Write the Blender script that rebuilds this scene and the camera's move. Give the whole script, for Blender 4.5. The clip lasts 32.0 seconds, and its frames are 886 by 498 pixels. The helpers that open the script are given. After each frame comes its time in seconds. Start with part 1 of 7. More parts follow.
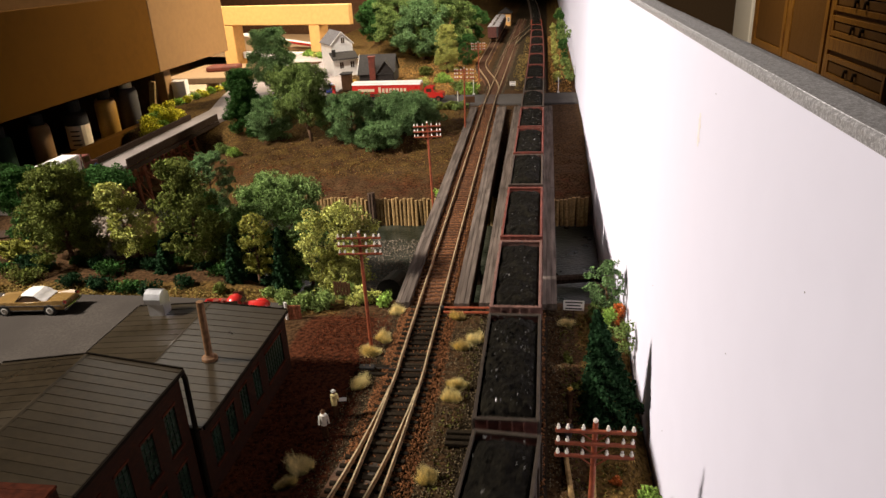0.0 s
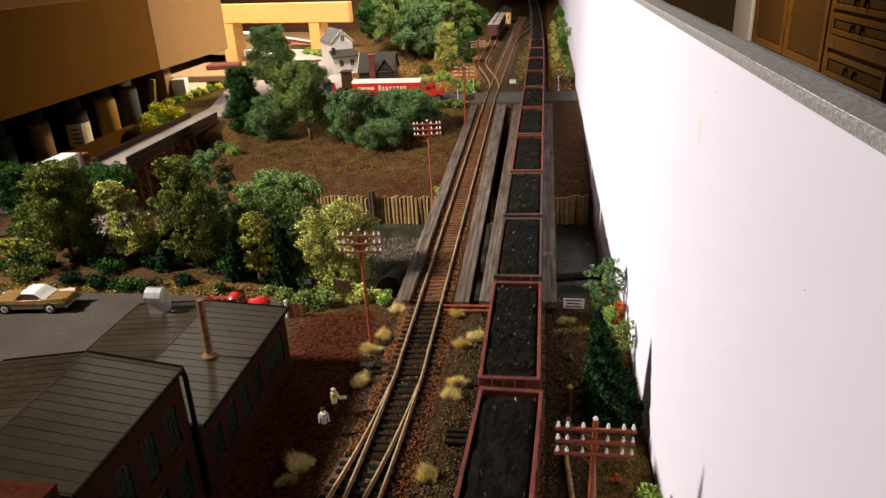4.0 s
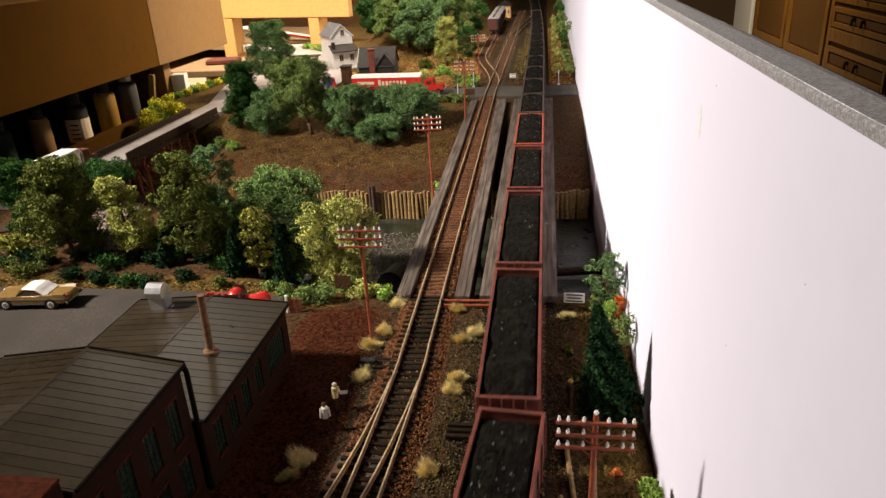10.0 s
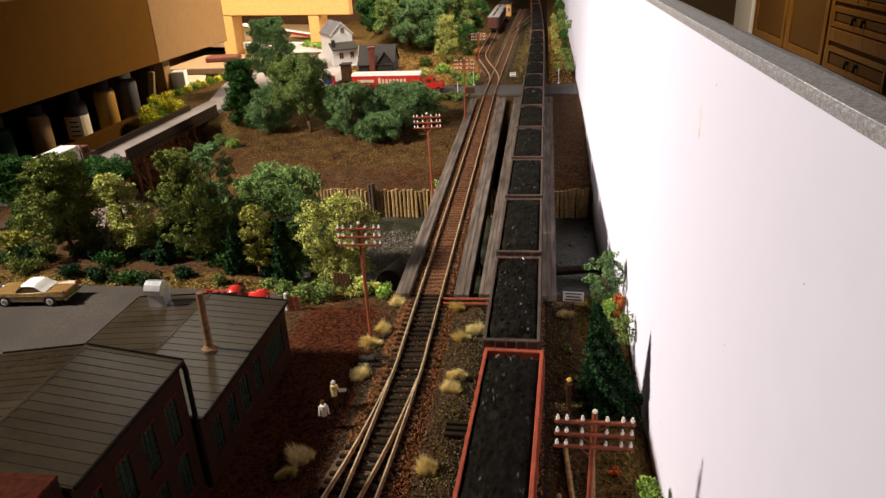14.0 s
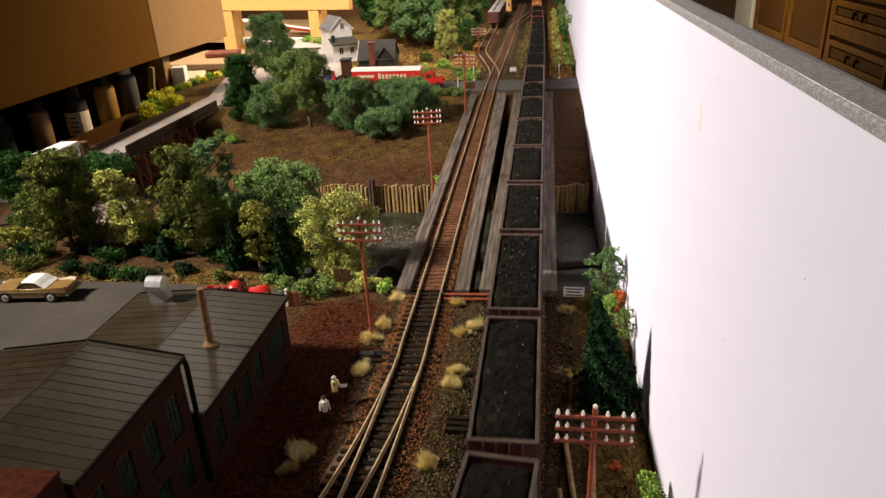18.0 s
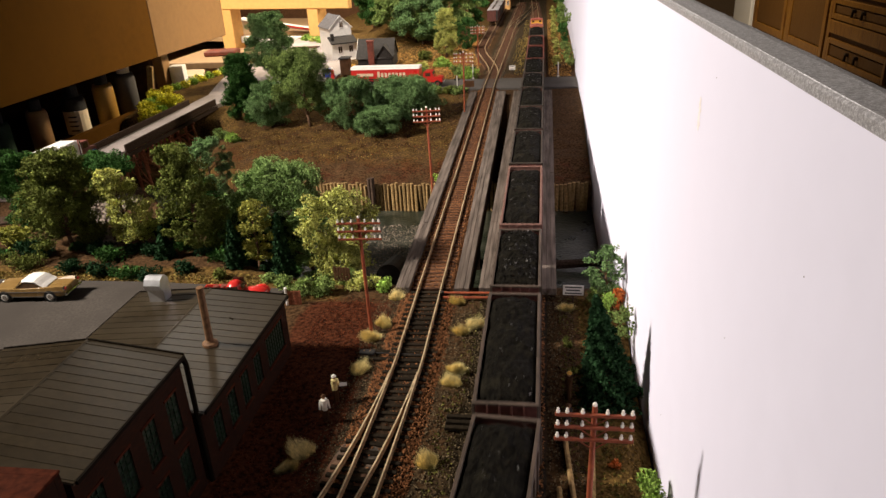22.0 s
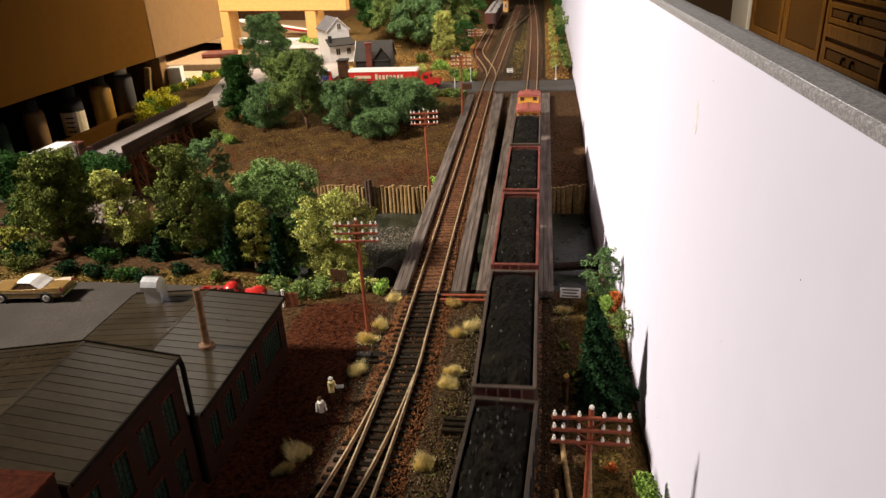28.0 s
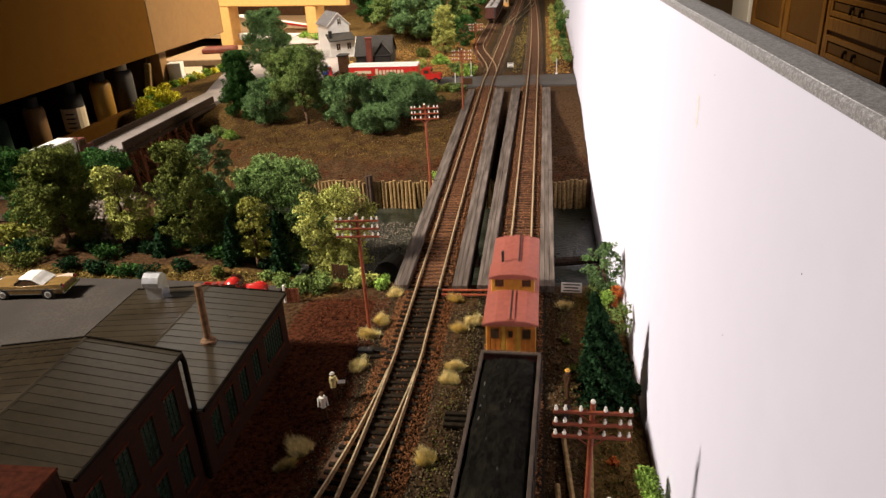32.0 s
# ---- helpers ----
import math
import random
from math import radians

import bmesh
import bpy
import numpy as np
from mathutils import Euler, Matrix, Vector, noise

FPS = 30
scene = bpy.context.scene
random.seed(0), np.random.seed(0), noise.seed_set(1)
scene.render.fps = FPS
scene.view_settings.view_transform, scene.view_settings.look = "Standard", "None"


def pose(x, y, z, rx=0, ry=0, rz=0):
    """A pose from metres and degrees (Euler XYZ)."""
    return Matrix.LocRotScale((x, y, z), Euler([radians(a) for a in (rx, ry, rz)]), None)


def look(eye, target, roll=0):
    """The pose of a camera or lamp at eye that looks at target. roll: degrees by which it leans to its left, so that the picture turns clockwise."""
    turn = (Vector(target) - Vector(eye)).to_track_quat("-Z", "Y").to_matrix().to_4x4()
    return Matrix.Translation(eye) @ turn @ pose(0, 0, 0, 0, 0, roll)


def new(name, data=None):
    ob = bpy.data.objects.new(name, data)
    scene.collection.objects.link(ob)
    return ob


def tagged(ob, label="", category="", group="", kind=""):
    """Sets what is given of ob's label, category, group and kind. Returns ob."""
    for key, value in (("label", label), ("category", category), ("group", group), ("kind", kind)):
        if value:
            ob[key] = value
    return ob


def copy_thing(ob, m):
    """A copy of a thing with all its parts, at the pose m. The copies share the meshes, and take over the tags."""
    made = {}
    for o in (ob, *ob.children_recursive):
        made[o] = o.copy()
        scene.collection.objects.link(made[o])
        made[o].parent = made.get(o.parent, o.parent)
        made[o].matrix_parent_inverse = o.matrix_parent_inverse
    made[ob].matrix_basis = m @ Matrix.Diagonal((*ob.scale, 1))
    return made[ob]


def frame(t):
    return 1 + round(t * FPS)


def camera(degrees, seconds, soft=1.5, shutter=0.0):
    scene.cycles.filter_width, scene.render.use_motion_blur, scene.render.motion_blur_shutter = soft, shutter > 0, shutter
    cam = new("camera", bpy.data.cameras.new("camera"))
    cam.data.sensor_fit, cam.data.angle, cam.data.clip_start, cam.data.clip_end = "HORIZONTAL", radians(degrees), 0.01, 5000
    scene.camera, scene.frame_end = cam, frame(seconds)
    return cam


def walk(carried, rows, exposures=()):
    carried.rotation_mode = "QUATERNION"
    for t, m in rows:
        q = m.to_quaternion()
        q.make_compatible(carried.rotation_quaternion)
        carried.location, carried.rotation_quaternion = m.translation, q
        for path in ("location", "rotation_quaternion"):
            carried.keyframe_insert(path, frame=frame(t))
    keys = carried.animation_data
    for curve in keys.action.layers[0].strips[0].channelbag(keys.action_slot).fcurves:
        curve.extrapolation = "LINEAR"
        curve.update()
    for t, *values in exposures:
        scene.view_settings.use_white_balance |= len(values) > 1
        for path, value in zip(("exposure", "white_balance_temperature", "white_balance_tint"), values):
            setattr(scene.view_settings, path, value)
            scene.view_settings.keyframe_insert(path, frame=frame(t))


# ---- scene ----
cam = camera(64.607, 32.0, soft=1.45, shutter=0.5)
EYE = (0.0179, 0.0, 0.2460)


def gaze(turn, tilt, lean):
    return pose(*EYE, 90 - tilt, 0, turn) @ pose(0, 0, 0, 0, 0, lean)


PATH = [
    (0, gaze(8.806, 22.789, -2.920)),
    (0.5, gaze(8.835, 22.971, -2.990)),
    (1, gaze(8.861, 23.124, -3.057)),
    (1.5, gaze(8.866, 23.170, -3.124)),
    (2, gaze(8.861, 23.124, -3.057)),
    (2.5, gaze(8.893, 23.067, -3.154)),
    (3, gaze(8.879, 22.984, -3.101)),
    (3.5, gaze(8.823, 22.929, -2.933)),
    (5.5, gaze(8.803, 23.041, -2.944)),
    (6, gaze(8.803, 23.041, -2.944)),
    (6.5, gaze(8.802, 23.060, -2.907)),
    (7, gaze(8.842, 23.045, -2.994)),
    (7.5, gaze(8.857, 23.076, -3.016)),
    (8, gaze(8.849, 23.149, -2.975)),
    (8.5, gaze(8.867, 23.208, -3.099)),
    (9, gaze(8.870, 23.268, -3.096)),
    (9.5, gaze(8.877, 23.309, -3.157)),
    (10, gaze(8.877, 23.367, -3.110)),
    (10.5, gaze(8.869, 23.327, -3.050)),
    (11, gaze(8.875, 23.317, -3.157)),
    (11.5, gaze(8.873, 23.327, -3.043)),
    (12, gaze(8.828, 23.274, -2.833)),
    (12.5, gaze(8.768, 23.272, -2.803)),
    (13, gaze(8.767, 23.387, -2.793)),
    (13.5, gaze(8.808, 23.443, -2.857)),
    (14, gaze(8.827, 23.504, -2.876)),
    (14.5, gaze(8.879, 23.637, -2.919)),
    (16.5, gaze(8.831, 23.841, -2.853)),
    (17, gaze(8.835, 23.873, -2.941)),
    (17.5, gaze(8.846, 23.869, -2.916)),
    (18, gaze(8.885, 23.876, -2.995)),
    (18.5, gaze(8.895, 23.839, -3.078)),
    (19, gaze(8.919, 23.879, -3.129)),
    (19.5, gaze(8.920, 23.853, -3.084)),
    (20, gaze(8.887, 23.869, -2.947)),
    (20.5, gaze(8.846, 23.952, -2.971)),
    (21, gaze(8.840, 23.982, -2.923)),
    (21.5, gaze(8.842, 23.994, -3.017)),
    (22, gaze(8.844, 23.999, -3.078)),
    (22.5, gaze(8.858, 24.032, -3.035)),
    (23, gaze(8.859, 24.003, -3.099)),
    (23.5, gaze(8.850, 23.950, -3.105)),
    (24, gaze(8.829, 23.883, -2.991)),
    (24.5, gaze(8.773, 23.778, -2.843)),
    (25, gaze(8.751, 23.772, -2.948)),
    (25.5, gaze(8.748, 23.844, -2.971)),
    (27.5, gaze(8.603, 23.792, -2.789)),
    (28, gaze(8.585, 23.822, -2.807)),
    (28.5, gaze(8.575, 23.903, -2.712)),
    (29, gaze(8.598, 24.001, -2.840)),
    (29.5, gaze(8.639, 24.136, -2.942)),
    (30, gaze(8.673, 24.189, -2.974)),
    (30.5, gaze(8.699, 24.243, -3.019)),
    (31, gaze(8.726, 24.255, -3.100)),
    (31.5, gaze(8.753, 24.282, -3.064)),
    (32, gaze(8.700, 24.216, -3.038)),
]
walk(cam, PATH)

# ---- world and lights ----
world = bpy.data.worlds.new("world")
scene.world = world
world.use_nodes = True
world.node_tree.nodes["Background"].inputs[0].default_value = (1.0, 0.8, 0.6, 1)
world.node_tree.nodes["Background"].inputs[1].default_value = 0.004


def area_lamp(name, eye, target, sx, sy, watts, colour, spread):
    d = bpy.data.lights.new(name, "AREA")
    d.shape, d.size, d.size_y, d.energy, d.color = "RECTANGLE", sx, sy, watts, colour
    d.spread = radians(spread)
    ob = new(name, d)
    ob.matrix_world = look(eye, target)
    return ob


WARM = (1.0, 0.900, 0.785)
area_lamp("ceiling_lamp_near", (-1.55, 0.17, 1.20), (-0.07, 0.76, 0.0), 0.20, 0.20, 10.4, WARM, 59)
area_lamp("ceiling_lamp_mid", (-1.20, 2.45, 1.50), (-0.45, 1.75, 0.0), 0.4, 0.4, 3.0, WARM, 60)
area_lamp("ceiling_lamp_far", (-1.6, 1.35, 1.5), (-0.95, 2.35, 0.0), 0.4, 0.4, 7, (1.0, 0.84, 0.62), 50)
# added unseen fill that lifts the far houses and the yard
area_lamp("added_fill_yard", (-0.55, 0.75, 1.56), (-0.25, 2.10, 0.0), 0.4, 0.25, 5.2, WARM, 44)
# added unseen fill for the oak cabinets and the white column
area_lamp("added_fill_room", (0.8, 5.9, 1.55), (2.0, 6.6, -0.4), 0.4, 0.4, 36, (1.0, 0.85, 0.62), 120)
# added unseen fill that brightens the deck fascia, bottles and hedge
area_lamp("added_fill_aisle", (0.7, 2.6, 1.56), (-0.76, 1.60, 0.08), 0.4, 0.3, 6.0, (1.0, 0.84, 0.60), 32)
scene.view_settings.exposure = 0.0

# ---- materials ----
def mat(name, colour, rough=0.8, var=0.25, scale=60.0, fine=400.0, bump=0.25, depth=0.0006, metal=0.0, other=None, spread=(0.4, 0.65), rand=0.0, coat=0.0, stretch=None, island=0.0):
    """A surface with variation at two scales, relief, and an optional second colour in patches."""
    m = bpy.data.materials.new(name)
    m.use_nodes = True
    nt = m.node_tree
    b = nt.nodes["Principled BSDF"]
    n = nt.nodes.new
    L = nt.links.new
    tc = n("ShaderNodeTexCoord")
    src = tc.outputs["Object"]
    if stretch:
        mp = n("ShaderNodeMapping")
        mp.inputs["Scale"].default_value = stretch
        L(src, mp.inputs[0])
        src = mp.outputs[0]
    n1 = n("ShaderNodeTexNoise")
    n1.inputs["Scale"].default_value, n1.inputs["Detail"].default_value = scale, 4
    n2 = n("ShaderNodeTexNoise")
    n2.inputs["Scale"].default_value, n2.inputs["Detail"].default_value = fine, 3
    L(src, n1.inputs[0]), L(src, n2.inputs[0])
    c = Vector(colour[:3])
    lo, hi = c * (1 - var), c * (1 + var)
    r1 = n("ShaderNodeValToRGB")
    r1.color_ramp.elements[0].position, r1.color_ramp.elements[1].position = 0.32, 0.68
    r1.color_ramp.elements[0].color, r1.color_ramp.elements[1].color = (*lo, 1), (*hi, 1)
    L(n2.outputs["Fac"], r1.inputs[0])
    col = r1.outputs[0]
    if other:
        r2 = n("ShaderNodeValToRGB")
        r2.color_ramp.elements[0].position, r2.color_ramp.elements[1].position = spread
        mx = n("ShaderNodeMix")
        mx.data_type = "RGBA"
        L(n1.outputs["Fac"], r2.inputs[0]), L(r2.outputs[0], mx.inputs["Factor"])
        L(col, mx.inputs["A"])
        mx.inputs["B"].default_value = (*other[:3], 1)
        col = mx.outputs["Result"]
    if rand or island:
        hs = n("ShaderNodeHueSaturation")
        mr = n("ShaderNodeMapRange")
        mr.inputs["To Min"].default_value, mr.inputs["To Max"].default_value = 1 - (rand or island), 1 + (rand or island)
        if rand:
            L(n("ShaderNodeObjectInfo").outputs["Random"], mr.inputs["Value"])
        else:
            L(n("ShaderNodeNewGeometry").outputs["Random Per Island"], mr.inputs["Value"])
        L(mr.outputs[0], hs.inputs["Value"]), L(col, hs.inputs["Color"])
        col = hs.outputs[0]
    L(col, b.inputs["Base Color"])
    mr2 = n("ShaderNodeMapRange")
    mr2.inputs["To Min"].default_value, mr2.inputs["To Max"].default_value = max(0.03, rough - 0.1), min(1, rough + 0.1)
    L(n1.outputs["Fac"], mr2.inputs["Value"]), L(mr2.outputs[0], b.inputs["Roughness"])
    b.inputs["Metallic"].default_value = metal
    # powdery, crumbly and unpainted surfaces have next to no gloss
    b.inputs["Specular IOR Level"].default_value = 0.5 if rough < 0.6 else (0.3 if rough < 0.8 else 0.06)
    b.inputs["Coat Weight"].default_value = coat
    if bump:
        bp = n("ShaderNodeBump")
        bp.inputs["Strength"].default_value, bp.inputs["Distance"].default_value = bump, depth
        L(n2.outputs["Fac"], bp.inputs["Height"]), L(bp.outputs[0], b.inputs["Normal"])
    return m


M = {}
M["rail_top"] = mat("rail_steel", (0.64, 0.50, 0.30), 0.33, 0.3, 40, 300, 0.1, metal=0.35)
M["rail"] = mat("rusty_rail", (0.30, 0.18, 0.085), 0.55, 0.3, 50, 500, 0.2, metal=0.25)
M["tie"] = mat("creosoted_tie", (0.019, 0.0140, 0.0088), 0.85, 0.4, 60, 600, 0.4, rand=0.35)
M["tie_brown"] = mat("brown_tie", (0.075, 0.038, 0.023), 0.85, 0.4, 60, 600, 0.4, rand=0.3)
M["ballast"] = mat("ballast_bed", (0.20, 0.098, 0.048), 0.95, 0.55, 25, 420, 0.9, 0.0012, other=(0.12, 0.07, 0.042), spread=(0.45, 0.75))
M["ballast_dark"] = mat("dark_ballast", (0.021, 0.0150, 0.0095), 0.95, 0.6, 25, 420, 0.9, 0.0012, other=(0.044, 0.021, 0.009), spread=(0.5, 0.8))
M["ballast_grey"] = mat("grey_ballast", (0.075, 0.062, 0.05), 0.95, 0.6, 25, 420, 0.9, 0.0012, other=(0.12, 0.055, 0.028))
M["pebble"] = mat("pebbles", (0.200, 0.086, 0.036), 0.9, 0.3, 80, 300, 0.2, island=0.65)
M["pebble_red"] = mat("red_crumbs", (0.100, 0.026, 0.010), 0.9, 0.3, 80, 300, 0.2, island=0.5)
M["pebble_grey"] = mat("grey_pebbles", (0.095, 0.070, 0.040), 0.9, 0.3, 80, 300, 0.2, island=0.85)
M["plank"] = mat("weathered_plank", (0.125, 0.100, 0.084), 0.9, 0.45, 40, 260, 0.5, 0.0006, other=(0.075, 0.057, 0.046), spread=(0.45, 0.8), rand=0.13, stretch=(1, 0.08, 1))
M["dark_timber"] = mat("dark_timber", (0.055, 0.036, 0.026), 0.9, 0.4, 60, 500, 0.5, rand=0.25)
M["trestle"] = mat("trestle_timber", (0.27, 0.095, 0.052), 0.9, 0.4, 60, 500, 0.5, rand=0.25)
M["pole"] = mat("pole_brown", (0.27, 0.065, 0.028), 0.6, 0.25, 80, 400, 0.2)
M["insulator"] = mat("white_insulator", (0.75, 0.70, 0.62), 0.35, 0.08, 80, 400, 0.05)
M["wall"] = mat("white_wall", (0.80, 0.785, 0.935), 0.75, 0.02, 3, 60, 0.10, 0.0006, other=(0.775, 0.755, 0.90), spread=(0.35, 0.75))
M["cap"] = mat("speckled_cap", (0.42, 0.41, 0.43), 0.45, 0.5, 1100, 2600, 0.4, 0.0003, other=(0.25, 0.24, 0.25), spread=(0.40, 0.62))
# pale grey that paints the highlight on the backdrop's rounded edge
M["edge_shine"] = mat("painted_edge_shine", (0.60, 0.59, 0.62), 0.6, 0.45, 160, 700, 0.3)
M["roof"] = mat("metal_roof", (0.031, 0.0225, 0.0125), 0.31, 0.30, 26, 300, 0.14, rand=0.12, other=(0.044, 0.033, 0.020), spread=(0.4, 0.7))
M["brick_red"] = mat("red_brick", (0.060, 0.0145, 0.0065), 0.85, 0.35, 50, 350, 0.4)
M["brick_piece"] = mat("brick_piece", (0.16, 0.05, 0.028), 0.85, 0.3, 50, 350, 0.4, rand=0.3)
M["pane"] = mat("window_glass", (0.005, 0.014, 0.008), 0.40, 0.3, 40, 200, 0.05)
M["green_frame"] = mat("green_paint", (0.010, 0.028, 0.014), 0.7, 0.2)
M["silver"] = mat("galvanised", (0.62, 0.62, 0.64), 0.35, 0.12, 50, 200, 0.1, metal=0.8)
M["pipe"] = mat("rusty_pipe", (0.18, 0.092, 0.042), 0.6, 0.3, 60, 300, 0.2)
M["asphalt"] = mat("asphalt", (0.090, 0.081, 0.074), 0.8, 0.2, 14, 600, 0.25, 0.0004, other=(0.068, 0.062, 0.056))
M["lot"] = mat("lot_asphalt", (0.070, 0.060, 0.052), 0.8, 0.18, 14, 600, 0.25, 0.0004, other=(0.055, 0.047, 0.041))
M["road"] = mat("pale_road", (0.36, 0.31, 0.29), 0.8, 0.18, 12, 600, 0.2, 0.0004, other=(0.27, 0.23, 0.215))
M["water"] = mat("river_water", (0.016, 0.019, 0.012), 0.30, 0.35, 40, 260, 0.6, 0.0012, other=(0.050, 0.050, 0.036), spread=(0.45, 0.7))
M["water"].node_tree.nodes["Principled BSDF"].inputs["Specular IOR Level"].default_value = 0.22
M["pile"] = mat("pile_wood", (0.27, 0.175, 0.078), 0.9, 0.35, 50, 400, 0.4, rand=0.22)
M["coal"] = mat("coal", (0.0052, 0.0044, 0.0029), 0.8, 0.6, 90, 420, 1.0, 0.0018, other=(0.0155, 0.0135, 0.0085), spread=(0.55, 0.75), island=0.8)
M["coal_lump"] = mat("coal_lump", (0.10, 0.095, 0.09), 0.28, 0.5, 60, 330, 0.5, 0.001, island=0.7)
M["car_red"] = mat("oxide_red", (0.175, 0.046, 0.031), 0.6, 0.3, 40, 300, 0.15, other=(0.105, 0.032, 0.021))
M["car_orange"] = mat("orange_red", (0.30, 0.060, 0.028), 0.6, 0.25, 40, 300, 0.15)
M["car_pink"] = mat("faded_brown", (0.155, 0.080, 0.062), 0.65, 0.25, 40, 300, 0.15)
M["car_grey"] = mat("weathered_black", (0.050, 0.036, 0.026), 0.65, 0.35, 40, 300, 0.15, other=(0.080, 0.055, 0.041))
M["boxcar_brown"] = mat("boxcar_brown", (0.085, 0.028, 0.021), 0.65, 0.3, 40, 300, 0.15)
M["car_dark"] = mat("sooty_black", (0.036, 0.026, 0.018), 0.65, 0.3, 40, 300, 0.15)
M["caboose_yellow"] = mat("yellow_paint", (0.62, 0.33, 0.045), 0.5, 0.12, 40, 300, 0.08)
M["caboose_orange"] = mat("orange_paint", (0.62, 0.20, 0.03), 0.5, 0.15, 40, 300, 0.08)
M["caboose_roof"] = mat("red_roof", (0.30, 0.085, 0.06), 0.6, 0.12, 40, 300, 0.1)
M["black"] = mat("black_part", (0.02, 0.018, 0.017), 0.6, 0.3)
M["iron"] = mat("matte_black_iron", (0.009, 0.0065, 0.0042), 0.9, 0.3)
M["ochre"] = mat("ochre_plastic", (0.30, 0.15, 0.018), 0.5, 0.12)
M["glass_dark"] = mat("dark_glass", (0.06, 0.035, 0.02), 0.15, 0.2)
M["bark"] = mat("bark", (0.11, 0.065, 0.04), 0.9, 0.4, 60, 400, 0.6)
for key, col in dict(leaf_green=(0.125, 0.190, 0.060), leaf_mid=(0.138, 0.192, 0.055), leaf_olive=(0.098, 0.116, 0.026), leaf_yellow=(0.32, 0.33, 0.092),
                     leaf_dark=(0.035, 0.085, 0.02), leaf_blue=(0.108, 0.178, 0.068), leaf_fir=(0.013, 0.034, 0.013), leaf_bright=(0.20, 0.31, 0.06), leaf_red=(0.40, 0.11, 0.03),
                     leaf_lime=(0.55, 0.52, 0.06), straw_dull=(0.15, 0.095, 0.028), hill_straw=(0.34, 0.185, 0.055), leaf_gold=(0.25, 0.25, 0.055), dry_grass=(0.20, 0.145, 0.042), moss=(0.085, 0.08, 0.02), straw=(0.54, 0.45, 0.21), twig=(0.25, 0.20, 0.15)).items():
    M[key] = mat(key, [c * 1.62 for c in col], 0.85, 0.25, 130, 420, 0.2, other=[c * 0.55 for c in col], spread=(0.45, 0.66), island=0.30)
M["fascia"] = mat("brown_fascia", (0.098, 0.040, 0.004), 0.82, 0.10, 4, 90, 0.08, other=(0.115, 0.048, 0.005))
M["fascia_light"] = mat("tan_fascia", (0.25, 0.135, 0.052), 0.6, 0.06, 4, 90, 0.08)
M["yellow"] = mat("yellow_fascia", (0.76, 0.43, 0.15), 0.6, 0.06, 5, 90, 0.06)
M["cream"] = mat("cream_board", (0.72, 0.58, 0.40), 0.6, 0.08, 5, 90, 0.06)
M["tan_board"] = mat("tan_board", (0.34, 0.22, 0.12), 0.6, 0.08, 5, 90, 0.06)
M["stain"] = mat("rust_stain", (0.82, 0.755, 0.76), 0.8, 0.1, 60, 400, 0.05)
M["white_paint"] = mat("white_paint", (0.80, 0.76, 0.72), 0.5, 0.06, 30, 200, 0.1)
# dark brown; on the deck and bench boards it carries the recess shade
M["recess"] = mat("recess_shade_brown", (0.07, 0.035, 0.018), 0.8, 0.2, 8, 90, 0.1)
M["oak"] = mat("stained_oak", (0.27, 0.125, 0.020), 0.32, 0.3, 12, 80, 0.15, stretch=(6, 6, 0.6), other=(0.14, 0.05, 0.013), spread=(0.4, 0.7))
M["oak_dark"] = mat("dark_oak", (0.115, 0.050, 0.009), 0.5, 0.3, 12, 80, 0.15, stretch=(6, 6, 0.6))
M["bronze"] = mat("bronze_pull", (0.05, 0.035, 0.025), 0.4, 0.2, metal=0.7)
M["plaster"] = mat("room_plaster", (0.12, 0.08, 0.05), 0.9, 0.05, 3, 60, 0.1)
M["carpet"] = mat("room_carpet", (0.20, 0.15, 0.11), 0.95, 0.25, 6, 300, 0.4)
M["red_paint"] = mat("red_paint", (0.55, 0.025, 0.02), 0.3, 0.1, coat=0.4)
M["gold_paint"] = mat("gold_paint", (0.235, 0.140, 0.046), 0.28, 0.1, 40, 200, 0.03, coat=0.4)
M["chrome"] = mat("chrome", (0.7, 0.7, 0.68), 0.15, 0.05, metal=1.0, bump=0)
M["rubber"] = mat("rubber", (0.02, 0.02, 0.02), 0.8, 0.2)
M["blue_paint"] = mat("blue_paint", (0.03, 0.06, 0.28), 0.3, 0.1, coat=0.4)
M["figure_white"] = mat("figure_white", (0.66, 0.62, 0.55), 0.7, 0.1)
M["brick_tan"] = mat("clay", (0.3, 0.16, 0.09), 0.8, 0.2)
M["slate"] = mat("dark_slate", (0.024, 0.020, 0.018), 0.75, 0.3, 40, 250, 0.4)
M["grey_roof"] = mat("grey_shingle", (0.16, 0.15, 0.15), 0.8, 0.3, 40, 250, 0.4)
M["galvanised_dull"] = mat("dull_galvanised", (0.36, 0.34, 0.34), 0.5, 0.2, 40, 250, 0.2)
M["rock"] = mat("rock", (0.21, 0.172, 0.138), 0.9, 0.4, 50, 300, 0.5, island=0.4)


